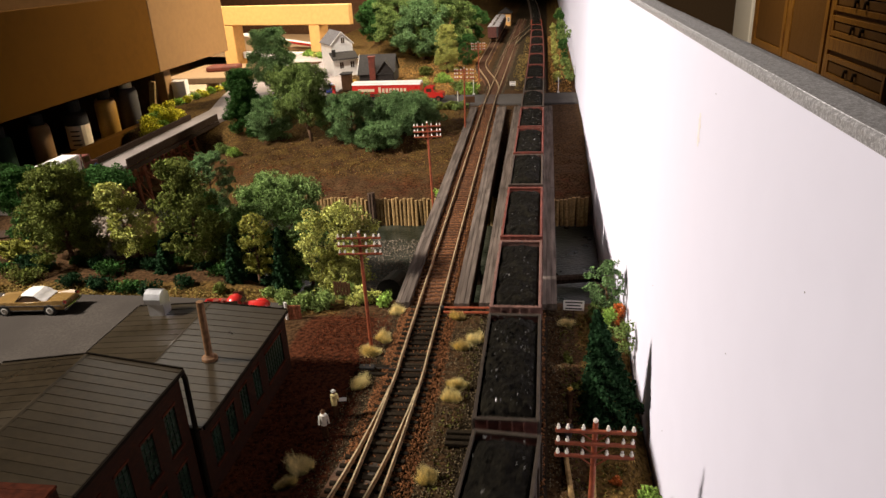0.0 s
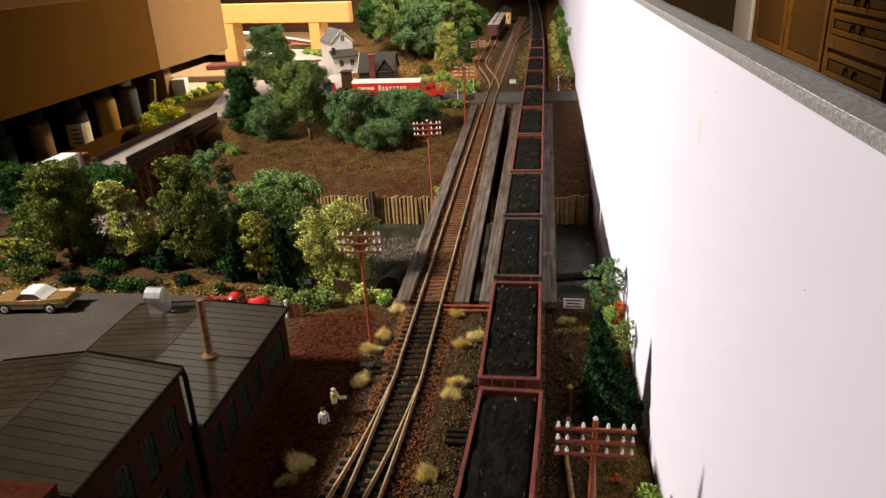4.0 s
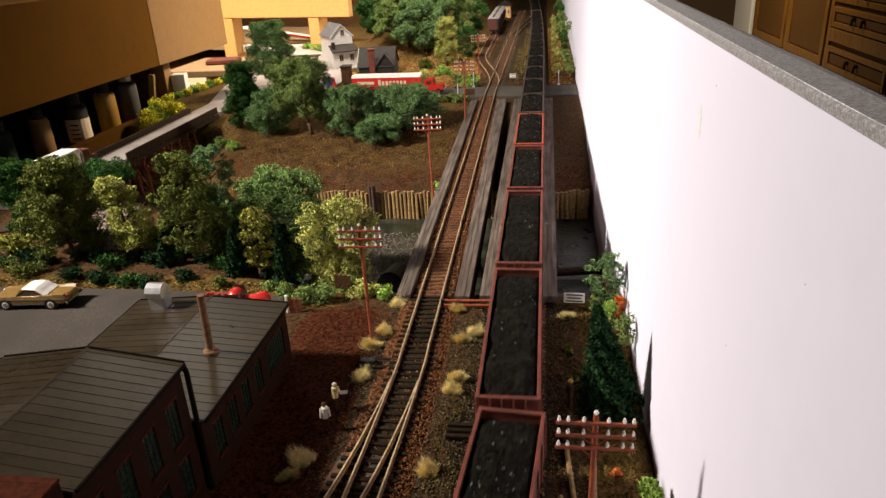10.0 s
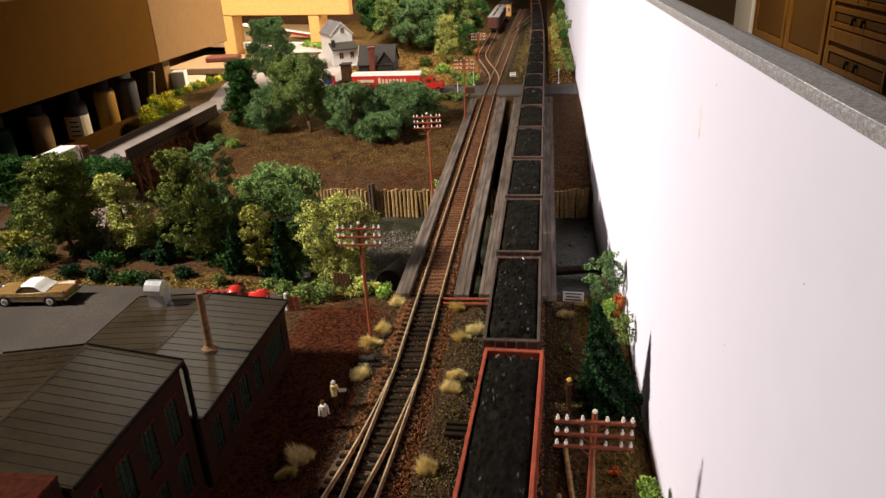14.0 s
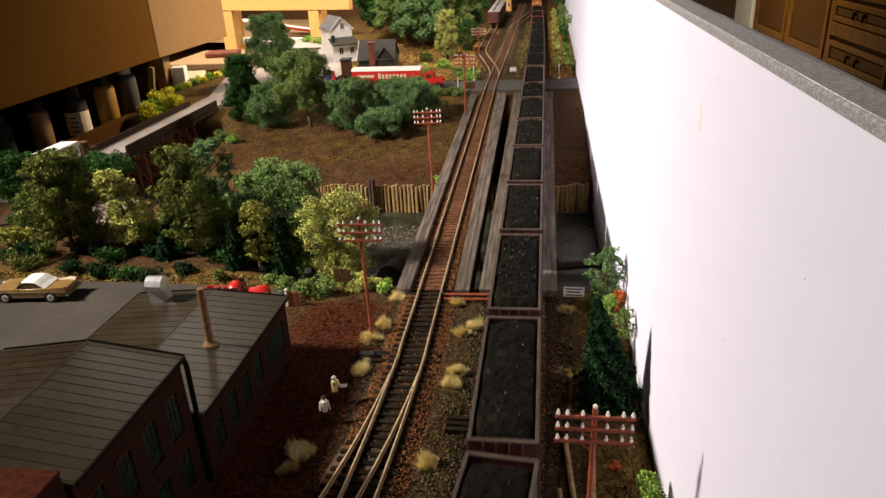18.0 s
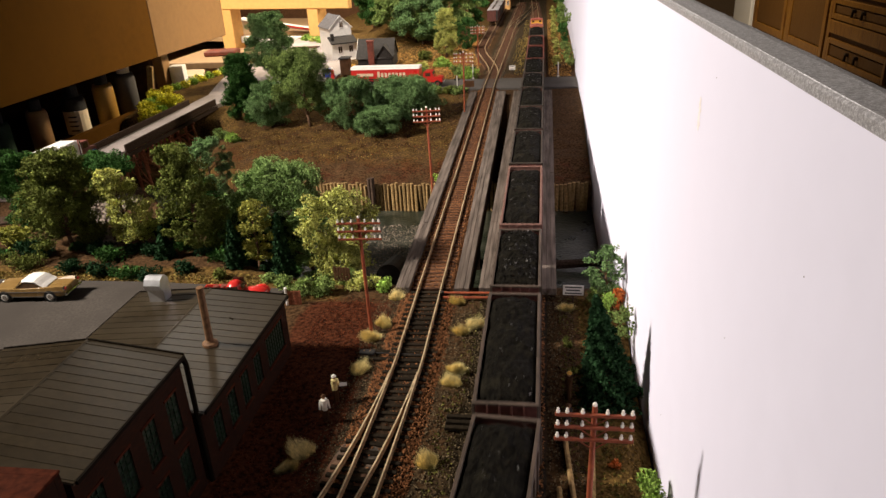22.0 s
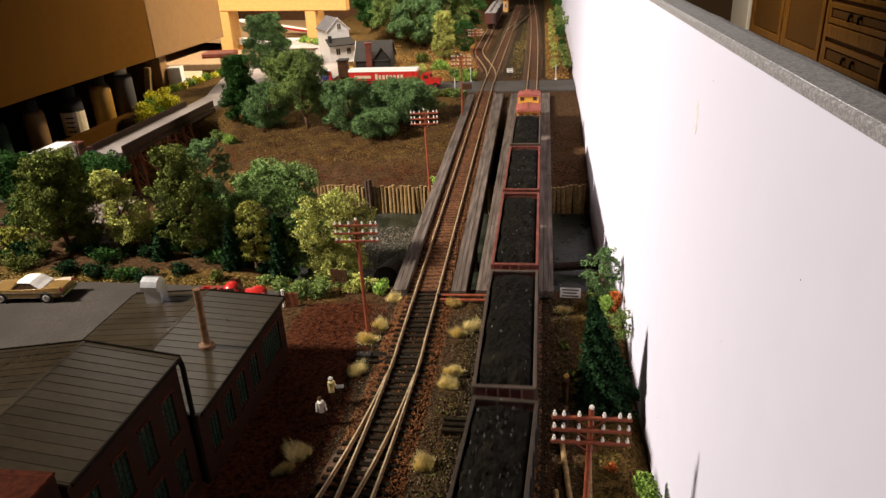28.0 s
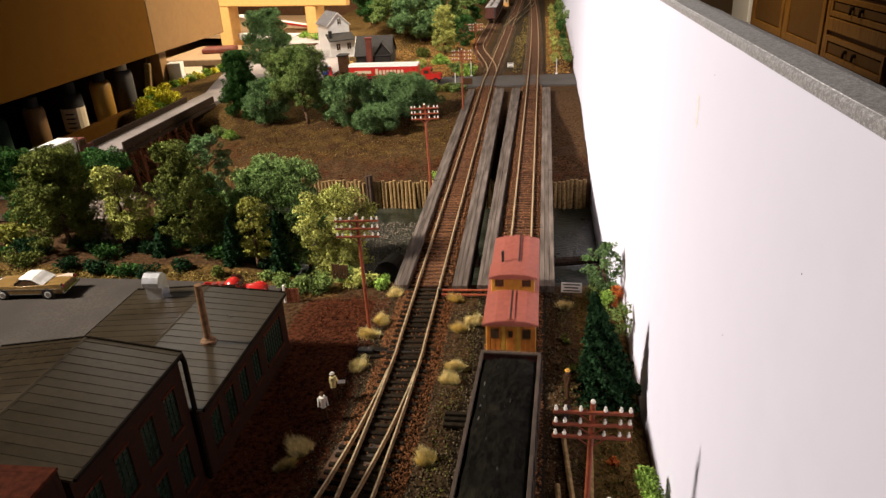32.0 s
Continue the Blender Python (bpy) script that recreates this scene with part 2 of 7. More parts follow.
def ground_material():
    """Scenery ground: earth, red dirt, dry grass and grey cinders mixed by zone weights."""
    m = bpy.data.materials.new("scenery_ground")
    m.use_nodes = True
    nt = m.node_tree
    b, n, L = nt.nodes["Principled BSDF"], nt.nodes.new, nt.links.new
    tc = n("ShaderNodeTexCoord")
    at = n("ShaderNodeAttribute")
    at.attribute_name = "zone"
    sp = n("ShaderNodeSeparateColor")
    L(at.outputs["Color"], sp.inputs[0])
    fine = n("ShaderNodeTexNoise")
    fine.inputs["Scale"].default_value, fine.inputs["Detail"].default_value = 380, 4
    wide = n("ShaderNodeTexNoise")
    wide.inputs["Scale"].default_value, wide.inputs["Detail"].default_value = 45, 5
    L(tc.outputs["Object"], fine.inputs[0]), L(tc.outputs["Object"], wide.inputs[0])

    def ramp(fac, a, c, lo=0.35, hi=0.65):
        r = n("ShaderNodeValToRGB")
        r.color_ramp.elements[0].position, r.color_ramp.elements[1].position = lo, hi
        r.color_ramp.elements[0].color, r.color_ramp.elements[1].color = (*a, 1), (*c, 1)
        L(fac, r.inputs[0])
        return r.outputs[0]

    def blend(fac, a, c):
        # the zone's edge is broken up by the wide noise
        ad = n("ShaderNodeMath")
        ad.operation = "ADD"
        L(fac, ad.inputs[0]), L(wide.outputs["Fac"], ad.inputs[1])
        mr = n("ShaderNodeMapRange")
        mr.inputs["From Min"].default_value, mr.inputs["From Max"].default_value = 0.85, 1.15
        L(ad.outputs[0], mr.inputs["Value"])
        mx = n("ShaderNodeMix")
        mx.data_type = "RGBA"
        L(mr.outputs[0], mx.inputs["Factor"]), L(a, mx.inputs["A"]), L(c, mx.inputs["B"])
        return mx.outputs["Result"]

    earth = ramp(fine.outputs["Fac"], (0.024, 0.0125, 0.005), (0.088, 0.047, 0.021))
    red = ramp(fine.outputs["Fac"], (0.018, 0.0055, 0.0022), (0.090, 0.0275, 0.0115))
    grass = ramp(fine.outputs["Fac"], (0.036, 0.021, 0.006), (0.15, 0.088, 0.026))
    cinder = ramp(fine.outputs["Fac"], (0.015, 0.0105, 0.0055), (0.085, 0.060, 0.032), 0.4, 0.75)
    c = blend(sp.outputs["Red"], earth, grass)
    c = blend(sp.outputs["Green"], c, red)
    c = blend(sp.outputs["Blue"], c, cinder)
    L(c, b.inputs["Base Color"])
    b.inputs["Roughness"].default_value = 0.95
    b.inputs["Specular IOR Level"].default_value = 0.06
    bp = n("ShaderNodeBump")
    bp.inputs["Strength"].default_value, bp.inputs["Distance"].default_value = 0.8, 0.0012
    L(fine.outputs["Fac"], bp.inputs["Height"]), L(bp.outputs[0], b.inputs["Normal"])
    return m


M["ground"] = ground_material()


def brick_material():
    m = bpy.data.materials.new("brickwork")
    m.use_nodes = True
    nt = m.node_tree
    b, n, L = nt.nodes["Principled BSDF"], nt.nodes.new, nt.links.new
    tc, sp, cb, ad = n("ShaderNodeTexCoord"), n("ShaderNodeSeparateXYZ"), n("ShaderNodeCombineXYZ"), n("ShaderNodeMath")
    L(tc.outputs["Object"], sp.inputs[0])
    L(sp.outputs[0], ad.inputs[0]), L(sp.outputs[1], ad.inputs[1])
    L(ad.outputs[0], cb.inputs[0]), L(sp.outputs[2], cb.inputs[1])
    br = n("ShaderNodeTexBrick")
    br.inputs["Scale"].default_value = 1.0
    br.inputs["Brick Width"].default_value, br.inputs["Row Height"].default_value, br.inputs["Mortar Size"].default_value = 0.0026, 0.00095, 0.00012
    br.inputs["Color1"].default_value, br.inputs["Color2"].default_value, br.inputs["Mortar"].default_value = (0.034, 0.0085, 0.002, 1), (0.018, 0.0048, 0.0014, 1), (0.010, 0.0050, 0.0025, 1)
    L(cb.outputs[0], br.inputs["Vector"])
    no, mx = n("ShaderNodeTexNoise"), n("ShaderNodeMix")
    no.inputs["Scale"].default_value = 60
    L(tc.outputs["Object"], no.inputs[0])
    mx.data_type, mx.blend_type = "RGBA", "MULTIPLY"
    mx.inputs["Factor"].default_value = 0.6
    L(br.outputs["Color"], mx.inputs["A"]), L(no.outputs["Color"], mx.inputs["B"])
    L(br.outputs["Color"], b.inputs["Base Color"])
    b.inputs["Roughness"].default_value = 0.9
    b.inputs["Specular IOR Level"].default_value = 0.15
    bp = n("ShaderNodeBump")
    bp.inputs["Strength"].default_value, bp.inputs["Distance"].default_value = 0.5, 0.0003
    L(br.outputs["Fac"], bp.inputs["Height"]), L(bp.outputs[0], b.inputs["Normal"])
    return m


M["brickwork"] = brick_material()


# ---- mesh building ----
class Form:
    """Gathers vertices and faces of one mesh."""

    def __init__(self):
        self.v, self.f = [], []

    def add(self, verts, faces):
        k = len(self.v)
        self.v += [tuple(p) for p in verts]
        self.f += [tuple(i + k for i in f) for f in faces]
        return self

    def box(self, x0, x1, y0, y1, z0, z1, c=0.0):
        """A box, with chamfered edges where c is given."""
        if c <= 0:
            p = [(x, y, z) for z in (z0, z1) for y in (y0, y1) for x in (x0, x1)]
            return self.add(p, [(0, 2, 3, 1), (4, 5, 7, 6), (0, 1, 5, 4), (2, 6, 7, 3), (0, 4, 6, 2), (1, 3, 7, 5)])
        cx, cy, cz = (x0 + x1) / 2, (y0 + y1) / 2, (z0 + z1) / 2
        hx, hy, hz = (x1 - x0) / 2, (y1 - y0) / 2, (z1 - z0) / 2
        c = min(c, hx * 0.9, hy * 0.9, hz * 0.9)
        pts, idx = [], {}
        for sx in (-1, 1):
            for sy in (-1, 1):
                for sz in (-1, 1):
                    for a in range(3):
                        d = [hx - c, hy - c, hz - c]
                        d[a] += c
                        idx[sx, sy, sz, a] = len(pts)
                        pts.append((cx + sx * d[0], cy + sy * d[1], cz + sz * d[2]))
        fs = []
        for a in range(3):
            o = [k for k in range(3) if k != a]
            for s in (-1, 1):
                ring = []
                for q in ((-1, -1), (1, -1), (1, 1), (-1, 1)):
                    sg = [0, 0, 0]
                    sg[a], sg[o[0]], sg[o[1]] = s, q[0], q[1]
                    ring.append(idx[(*sg, a)])
                fs.append(tuple(ring))
        for a in range(3):
            o = [k for k in range(3) if k != a]
            for q in ((-1, -1), (1, -1), (1, 1), (-1, 1)):
                sg0, sg1 = [0, 0, 0], [0, 0, 0]
                sg0[a], sg1[a] = -1, 1
                for s in (sg0, sg1):
                    s[o[0]], s[o[1]] = q
                fs.append((idx[(*sg0, o[0])], idx[(*sg1, o[0])], idx[(*sg1, o[1])], idx[(*sg0, o[1])]))
        for sx in (-1, 1):
            for sy in (-1, 1):
                for sz in (-1, 1):
                    fs.append(tuple(idx[sx, sy, sz, a] for a in range(3)))
        return self.add(pts, fs)

    def tube(self, p, q, r, r2=None, seg=8, caps=True):
        p, q = Vector(p), Vector(q)
        r2 = r if r2 is None else r2
        d = (q - p).normalized()
        u = d.orthogonal().normalized()
        w = d.cross(u)
        ring = [math.tau * i / seg for i in range(seg)]
        pts = [p + (u * math.cos(a) + w * math.sin(a)) * r for a in ring] + [q + (u * math.cos(a) + w * math.sin(a)) * r2 for a in ring]
        fs = [(i, (i + 1) % seg, seg + (i + 1) % seg, seg + i) for i in range(seg)]
        if caps:
            fs += [tuple(reversed(range(seg))), tuple(range(seg, 2 * seg))]
        return self.add(pts, fs)

    def lathe(self, x, y, prof, seg=12):
        """A turned shape about the upright axis through (x, y); prof: rows of radius, height."""
        pts, fs = [], []
        for r, z in prof:
            pts += [(x + r * math.cos(math.tau * i / seg), y + r * math.sin(math.tau * i / seg), z) for i in range(seg)]
        for k in range(len(prof) - 1):
            for i in range(seg):
                j = (i + 1) % seg
                fs.append((k * seg + i, k * seg + j, (k + 1) * seg + j, (k + 1) * seg + i))
        fs += [tuple(reversed(range(seg))), tuple(range((len(prof) - 1) * seg, len(prof) * seg))]
        return self.add(pts, fs)

    def prism(self, outline, a0, a1, axis="x"):
        """An outline drawn across the axis and pushed along it from a0 to a1."""
        n = len(outline)
        put = {"x": lambda a, u, w: (a, u, w), "y": lambda a, u, w: (u, a, w), "z": lambda a, u, w: (u, w, a)}[axis]
        pts = [put(a0, *o) for o in outline] + [put(a1, *o) for o in outline]
        fs = [(i, (i + 1) % n, n + (i + 1) % n, n + i) for i in range(n)] + [tuple(reversed(range(n))), tuple(range(n, 2 * n))]
        return self.add(pts, fs)

    def blob(self, c, r, squash=(1, 1, 1), seg=8, rings=5):
        pts, fs = [(c[0], c[1], c[2] - r * squash[2])], []
        for k in range(1, rings):
            a = math.pi * k / rings
            for i in range(seg):
                t = math.tau * i / seg
                pts.append((c[0] + r * squash[0] * math.sin(a) * math.cos(t), c[1] + r * squash[1] * math.sin(a) * math.sin(t), c[2] - r * squash[2] * math.cos(a)))
        pts.append((c[0], c[1], c[2] + r * squash[2]))
        for i in range(seg):
            fs.append((0, 1 + (i + 1) % seg, 1 + i))
            fs.append((len(pts) - 1, len(pts) - 1 - seg + i, len(pts) - 1 - seg + (i + 1) % seg))
        for k in range(rings - 2):
            for i in range(seg):
                a, b = 1 + k * seg + i, 1 + k * seg + (i + 1) % seg
                fs.append((a, b, b + seg, a + seg))
        return self.add(pts, fs)

    def mesh(self, name, material, smooth=False):
        me = bpy.data.meshes.new(name)
        me.from_pydata(self.v, [], self.f)
        bm = bmesh.new()
        bm.from_mesh(me)
        bmesh.ops.recalc_face_normals(bm, faces=bm.faces)
        bm.to_mesh(me)
        bm.free()
        if material:
            me.materials.append(M[material])
        if smooth:
            me.polygons.foreach_set("use_smooth", [True] * len(me.polygons))
        return me


def part(name, form, material, parent=None, label="", smooth=False, at=None):
    me = form if isinstance(form, bpy.types.Mesh) else form.mesh(name, material, smooth)
    ob = new(name, me)
    if parent:
        ob.parent = parent
    if at is not None:
        ob.matrix_basis = at
    if label:
        ob["label"] = label
    return ob


def thing(name, label, category, group="", kind="", at=None):
    ob = tagged(new(name), label, category, group, kind)
    ob.empty_display_size = 0.005
    if at is not None:
        ob.matrix_basis = at
    return ob


def whole(name, form, material, label, category, group="", kind="", at=None, smooth=False):
    ob = part(name, form, material, None, "", smooth, at)
    return tagged(ob, label, category, group, kind)


def step(a, b, x):
    t = np.clip((x - a) / (b - a), 0, 1)
    return t * t * (3 - 2 * t)


# ---- plan ----
WALL_X = 0.078
GROUND = -0.006
FLOOR = -0.76
WATER = -0.070
CURVE_Y, CURVE_R, TRACK_X = 0.30, 1.11, 0.0008


def right_track(s):
    """Place and heading on the main line at s, the distance along it; it bends away below CURVE_Y."""
    if s >= 1.35:
        # a gentle bend beyond the level crossing
        return TRACK_X - 0.010 * (s - 1.35) ** 2, s, 0.020 * (s - 1.35)
    if s >= CURVE_Y:
        return TRACK_X, s, 0.0
    a = (CURVE_Y - s) / CURVE_R
    if a <= math.pi / 2:
        return TRACK_X - CURVE_R * (1 - math.cos(a)), CURVE_Y - CURVE_R * math.sin(a), -a
    return TRACK_X - CURVE_R - (a - math.pi / 2) * CURVE_R, CURVE_Y - CURVE_R, -math.pi / 2


def left_track(y):
    """The second track's centre: straight over the bridge, with a bend before and after it."""
    if y < 0.38:
        d = 0.38 - y
        return -0.0663 - 0.012 * d - 0.17 * d * d
    if y < 1.28:
        return -0.0613 - 0.01384 * y
    return -0.0790 + 0.006 * (y - 1.28)


def left_branch(y):
    d = 0.38 - y
    return -0.0663 - 0.028 * d - 0.6 * d * d


def siding(y):
    return -0.0788 - 0.054 * float(step(1.36, 1.76, y))


def crossover(y):
    return -0.0745 + (0.0745 + right_track(y)[0]) * float(step(2.02, 2.86, y))


def near_edge(x):
    """Where the near plateau ends at the river."""
    return 0.47 + 0.36 * step(-0.14, -0.62, x)


def far_wall(x):
    return 0.820 + 0.09 * step(-0.22, -0.5, x)


def terrain(x, y):
    x, y = np.asarray(x, float), np.asarray(y, float)
    ne, fw = near_edge(x), far_wall(x)
    z = np.full(np.broadcast(x, y).shape, GROUND)
    drop = step(0, 1, (y - ne) / np.maximum(0.02, (fw - 0.17 - ne) * 0.9))
    z = z + drop * (WATER - 0.012 - GROUND)
    # far bank: a shelf of red earth above the piles, then a grassy slope up to the road
    bank = WATER + 0.030 + 0.012 * step(0, 0.09, y - fw) + (GROUND - WATER - 0.042) * step(0.07, 0.31, y - fw)
    z = np.where(y > fw + 0.004, bank, z)
    # rise at the back, behind the houses and along the backdrop
    z = z + 0.055 * step(1.62, 1.95, y) * step(-0.13, -0.24, x) * step(-0.50, -0.40, x)
    z = z + 0.020 * step(1.36, 1.5, y) * step(0.038, 0.066, x)
    # the scenery falls off into the gap along the foot of the backdrop
    z = z - 0.012 * step(0.46, 0.40, y) * step(0.062, 0.076, x)
    # gully under the timber trestle
    gully = step(-0.47, -0.53, x) * step(0.80, 0.90, y) * step(1.115, 1.065, y)
    z = z * (1 - gully) + np.minimum(z, -0.052) * gully
    return z


# ---- the room ----
def room():
    x0, x1, y0, y1, z0, z1 = -4.4, 2.75, -1.9, 8.9, FLOOR, 1.62
    w = 0.12
    tagged(part("floor", Form().box(x0, x1, y0, y1, z0 - 0.1, z0), "carpet"), "brown carpeted basement floor", "floor", kind="structure")
    tagged(part("ceiling", Form().box(x0, x1, y0, y1, z1, z1 + 0.1), "plaster"), "plain dull ceiling", "ceiling", kind="structure")
    for nm, b in dict(wall_north=(x0 - w, x1 + w, y1, y1 + w), wall_south=(x0 - w, x1 + w, y0 - w, y0), wall_west=(x0 - w, x0, y0, y1), wall_east=(x1, x1 + w, y0, y1)).items():
        tagged(part(nm, Form().box(*b, z0, z1), "plaster"), "plain brown painted wall", "wall", kind="structure")
    # the white backdrop panel along the tracks, with its rounded speckled edge
    tagged(part("wall_backdrop", Form().box(WALL_X, WALL_X + 0.012, -0.75, 5.7, z0, 0.2091), "wall"), "white painted backdrop panel beside the tracks", "wall", kind="structure")
    prof = [(WALL_X - 0.0003, 0.2092), (WALL_X - 0.0004, 0.2112)]
    for i in range(7):
        a = math.pi - math.pi / 2 * i / 6
        prof.append((WALL_X + 0.0008 + 0.0012 * math.cos(a), 0.2113 + 0.0010 * math.sin(a)))
    prof += [(WALL_X + 0.009, 0.2124), (WALL_X + 0.0120, 0.2118), (WALL_X + 0.0126, 0.2106), (WALL_X + 0.0126, 0.2088)]
    F = Form()
    ys = [-0.75 + 0.02 * k for k in range(70)] + [0.65 + 0.1 * k for k in range(51)]
    n = len(prof)
    for y in ys:
        for i, (x, z) in enumerate(prof):
            d = 0.00018 * noise.noise((x * 300, y * 90, z * 300)) if 0 < i < n - 1 else 0
            F.v.append((x + d, y, z + d))
    for k in range(len(ys) - 1):
        for i in range(n):
            F.f.append((k * n + i, k * n + (i + 1) % n, (k + 1) * n + (i + 1) % n, (k + 1) * n + i))
    tagged(part("trim", F, "cap"), "grey speckled rounded edge on the backdrop panel", "trim", kind="structure")
    # thin pale tube put in as the highlight along the rounded edge
    tagged(part("trim", Form().tube((WALL_X + 0.0006, -0.75, 0.2120), (WALL_X + 0.0006, 5.6, 0.2120), 0.00036, seg=6), "edge_shine"), "pale line for the highlight along the panel's edge", "trim", kind="structure")
    # a rusty smear and small dark specks on the panel
    smear = Form()
    for k in range(7):
        smear.blob((WALL_X - 0.0001, 0.2812 + 0.0004 * math.sin(k * 2.2), 0.1835 - 0.0018 * k), 0.0013, (0.05, 1.3 + 0.35 * (k % 3), 1.0), 8, 5)
    tagged(part("trim", smear, "stain"), "faint rusty smear on the white backdrop panel", "stain", kind="structure")
    for y, z in ((0.155, 0.170), (0.36, 0.072), (0.40, 0.052), (0.30, 0.020), (0.21, 0.120), (0.26, 0.196), (0.52, 0.090)):
        tagged(part("trim", Form().blob((WALL_X, y, z), 0.00024, (0.4, 1, 1), 6, 4), "recess"), "tiny dark speck on the white backdrop panel", "stain", kind="structure")


room()


def ground():
    xs = np.concatenate([np.linspace(-0.70, WALL_X - 0.001, 170)])
    ys = np.concatenate([np.linspace(-0.75, 0.14, 24)[:-1], np.linspace(0.14, 1.30, 290)[:-1], np.linspace(1.30, 2.2, 110)[:-1], np.linspace(2.2, 5.6, 50)])
    X, Y = np.meshgrid(xs, ys)
    Z = terrain(X, Y)
    rough = np.array([noise.noise((x * 18, y * 18, 0)) * 0.5 + noise.noise((x * 55, y * 55, 3)) * 0.5 for x, y in zip(X.ravel(), Y.ravel())]).reshape(X.shape)
    slope = step(0.0, 0.03, np.abs(Z - GROUND))
    Z = Z + rough * (0.0014 + 0.006 * slope)
    flat = (np.abs(X - TRACK_X) < 0.028) & (np.abs(Z - GROUND) < 0.01)
    Z[flat] -= 0.002
    onroad = (Y > 1.2) & (Y < 1.42) & (X > -0.62)
    Z[onroad] = np.minimum(Z[onroad], GROUND)
    k, l = len(ys), len(xs)
    idx = np.arange(k * l).reshape(k, l)
    faces = np.stack([idx[:-1, :-1], idx[:-1, 1:], idx[1:, 1:], idx[1:, :-1]], -1).reshape(-1, 4)
    me = bpy.data.meshes.new("ground")
    me.from_pydata(np.stack([X, Y, Z], -1).reshape(-1, 3).tolist(), [], faces.tolist())
    # zones: dry grass, red earth, grey cinders
    g = 0.62 * step(1.05, 1.2, Y) * step(-0.12, -0.16, X) + 0.48 * step(0.84, 0.90, Y) * step(1.25, 1.2, Y) * step(-0.05, -0.09, X)
    g = g + 0.85 * step(0.44, 0.47, Y) * step(0.525, 0.505, Y) * step(-0.11, -0.15, X) + 0.75 * step(0.034, 0.05, X) * step(0.50, 0.48, Y)
    g = g + 0.8 * step(1.4, 1.5, Y) * (step(0.02, 0.03, X) + step(-0.04, -0.02, X) * step(0.02, 0.0, X))
    r = 0.95 * step(-0.08, -0.1, X) * step(-0.17, -0.15, X) * step(0.47, 0.45, Y) + 0.40 * step(0.0, 0.02, Y - far_wall(X)) * step(0.13, 0.07, Y - far_wall(X))
    c = 0.9 * step(-0.105, -0.085, X) * step(0.03, 0.015, X) * step(0.49, 0.47, Y) + 0.7 * step(-0.11, -0.10, X) * step(0.03, 0.02, X) * step(1.36, 1.42, Y)
    c = c * (1 - 0.55 * step(-0.052, -0.043, X) * step(-0.022, -0.030, X) * step(0.49, 0.47, Y))
    at = me.color_attributes.new("zone", "FLOAT_COLOR", "POINT")
    at.data.foreach_set("color", np.stack([np.clip(g, 0, 1), np.clip(r, 0, 1), np.clip(c, 0, 1), np.ones_like(g)], -1).astype(np.float32).ravel())
    me.materials.append(M["ground"])
    me.polygons.foreach_set("use_smooth", [True] * len(me.polygons))
    tagged(new("ground", me), "model railway scenery ground of red earth, cinders and dry grass", "ground", kind="structure")
    tagged(part("water", Form().box(-0.695, WALL_X, 0.50, 1.00, WATER - 0.03, WATER), "water"), "dark green still river water", "water", kind="structure")
    # the bench under the scenery, a deck with a front board
    bench = Form().box(-0.70, WALL_X, -0.75, 5.65, -0.16, -0.105).box(-0.715, -0.70, -0.75, 5.65, -0.18, -0.012)
    tagged(part("bench", bench, "fascia"), "brown board bench under the scenery", "bench", kind="structure")
    back = Form().box(-4.2, WALL_X, -1.15, -0.75, -0.06, -0.0105)
    tagged(part("bench", back, "fascia"), "brown board bench under the scenery", "bench", kind="structure")


ground()


# ---- tracks ----
GAUGE = 0.0165


def rail_form(points, off, top=False):
    """A rail of flat-bottomed section along points of (x, y, heading), shifted sideways by off."""
    if top:
        sec = [(-0.00042, -0.0003), (0.00042, -0.0003), (0.00042, 0.0), (-0.00042, 0.0)]
    else:
        sec = [(-0.0010, -0.0026), (0.0010, -0.0026), (0.0010, -0.0022), (0.0003, -0.0019), (0.0003, -0.0009), (0.0005, -0.0007), (0.0005, -0.0002), (-0.0005, -0.0002), (-0.0005, -0.0007), (-0.0003, -0.0009), (-0.0003, -0.0019), (-0.0010, -0.0022)]
    F = Form()
    n = len(sec)
    for x, y, h in points:
        for a, b in sec:
            F.v.append((x + math.cos(h) * (off + a), y + math.sin(h) * (off + a), b))
    for k in range(len(points) - 1):
        for i in range(n):
            j = (i + 1) % n
            F.f.append((k * n + i, k * n + j, (k + 1) * n + j, (k + 1) * n + i))
    F.f += [tuple(reversed(range(n))), tuple(range((len(points) - 1) * n, len(points) * n))]
    return F


def curve_points(fx, y0, y1, stepsize=0.02):
    ys = np.arange(y0, y1 + 1e-6, stepsize)
    return [(fx(y), y, -math.atan((fx(y + 0.002) - fx(y - 0.002)) / 0.004)) for y in ys]


def main_points(s0, s1):
    return [right_track(s) for s in np.arange(s0, s1 + 1e-6, 0.03)]


tie_mesh = Form().box(-0.0146, 0.0146, -0.00125, 0.00125, -0.0048, -0.0026, 0.0003).mesh("tie", "tie")
tie_mesh_brown = Form().box(-0.0146, 0.0146, -0.00125, 0.00125, -0.0048, -0.0026, 0.0003).mesh("tie", "tie_brown")


def track(name, label, points_of, s0, s1, tie0, tie1, brown=False, pitch=0.0068):
    """Rails and ties; the ties between tie0 and tie1 are pieces of their own, the rest one mesh."""
    tr = thing(name, label, "railway track", "tracks")
    pts = points_of(s0, s1)
    for off in (-GAUGE / 2, GAUGE / 2):
        r = part("rail", rail_form(pts, off + math.copysign(0.0005, off)), "rail", tr)
        part("railhead", rail_form(pts, off + math.copysign(0.0005, off), True), "rail_top", r, "worn shiny railhead")
    return tr


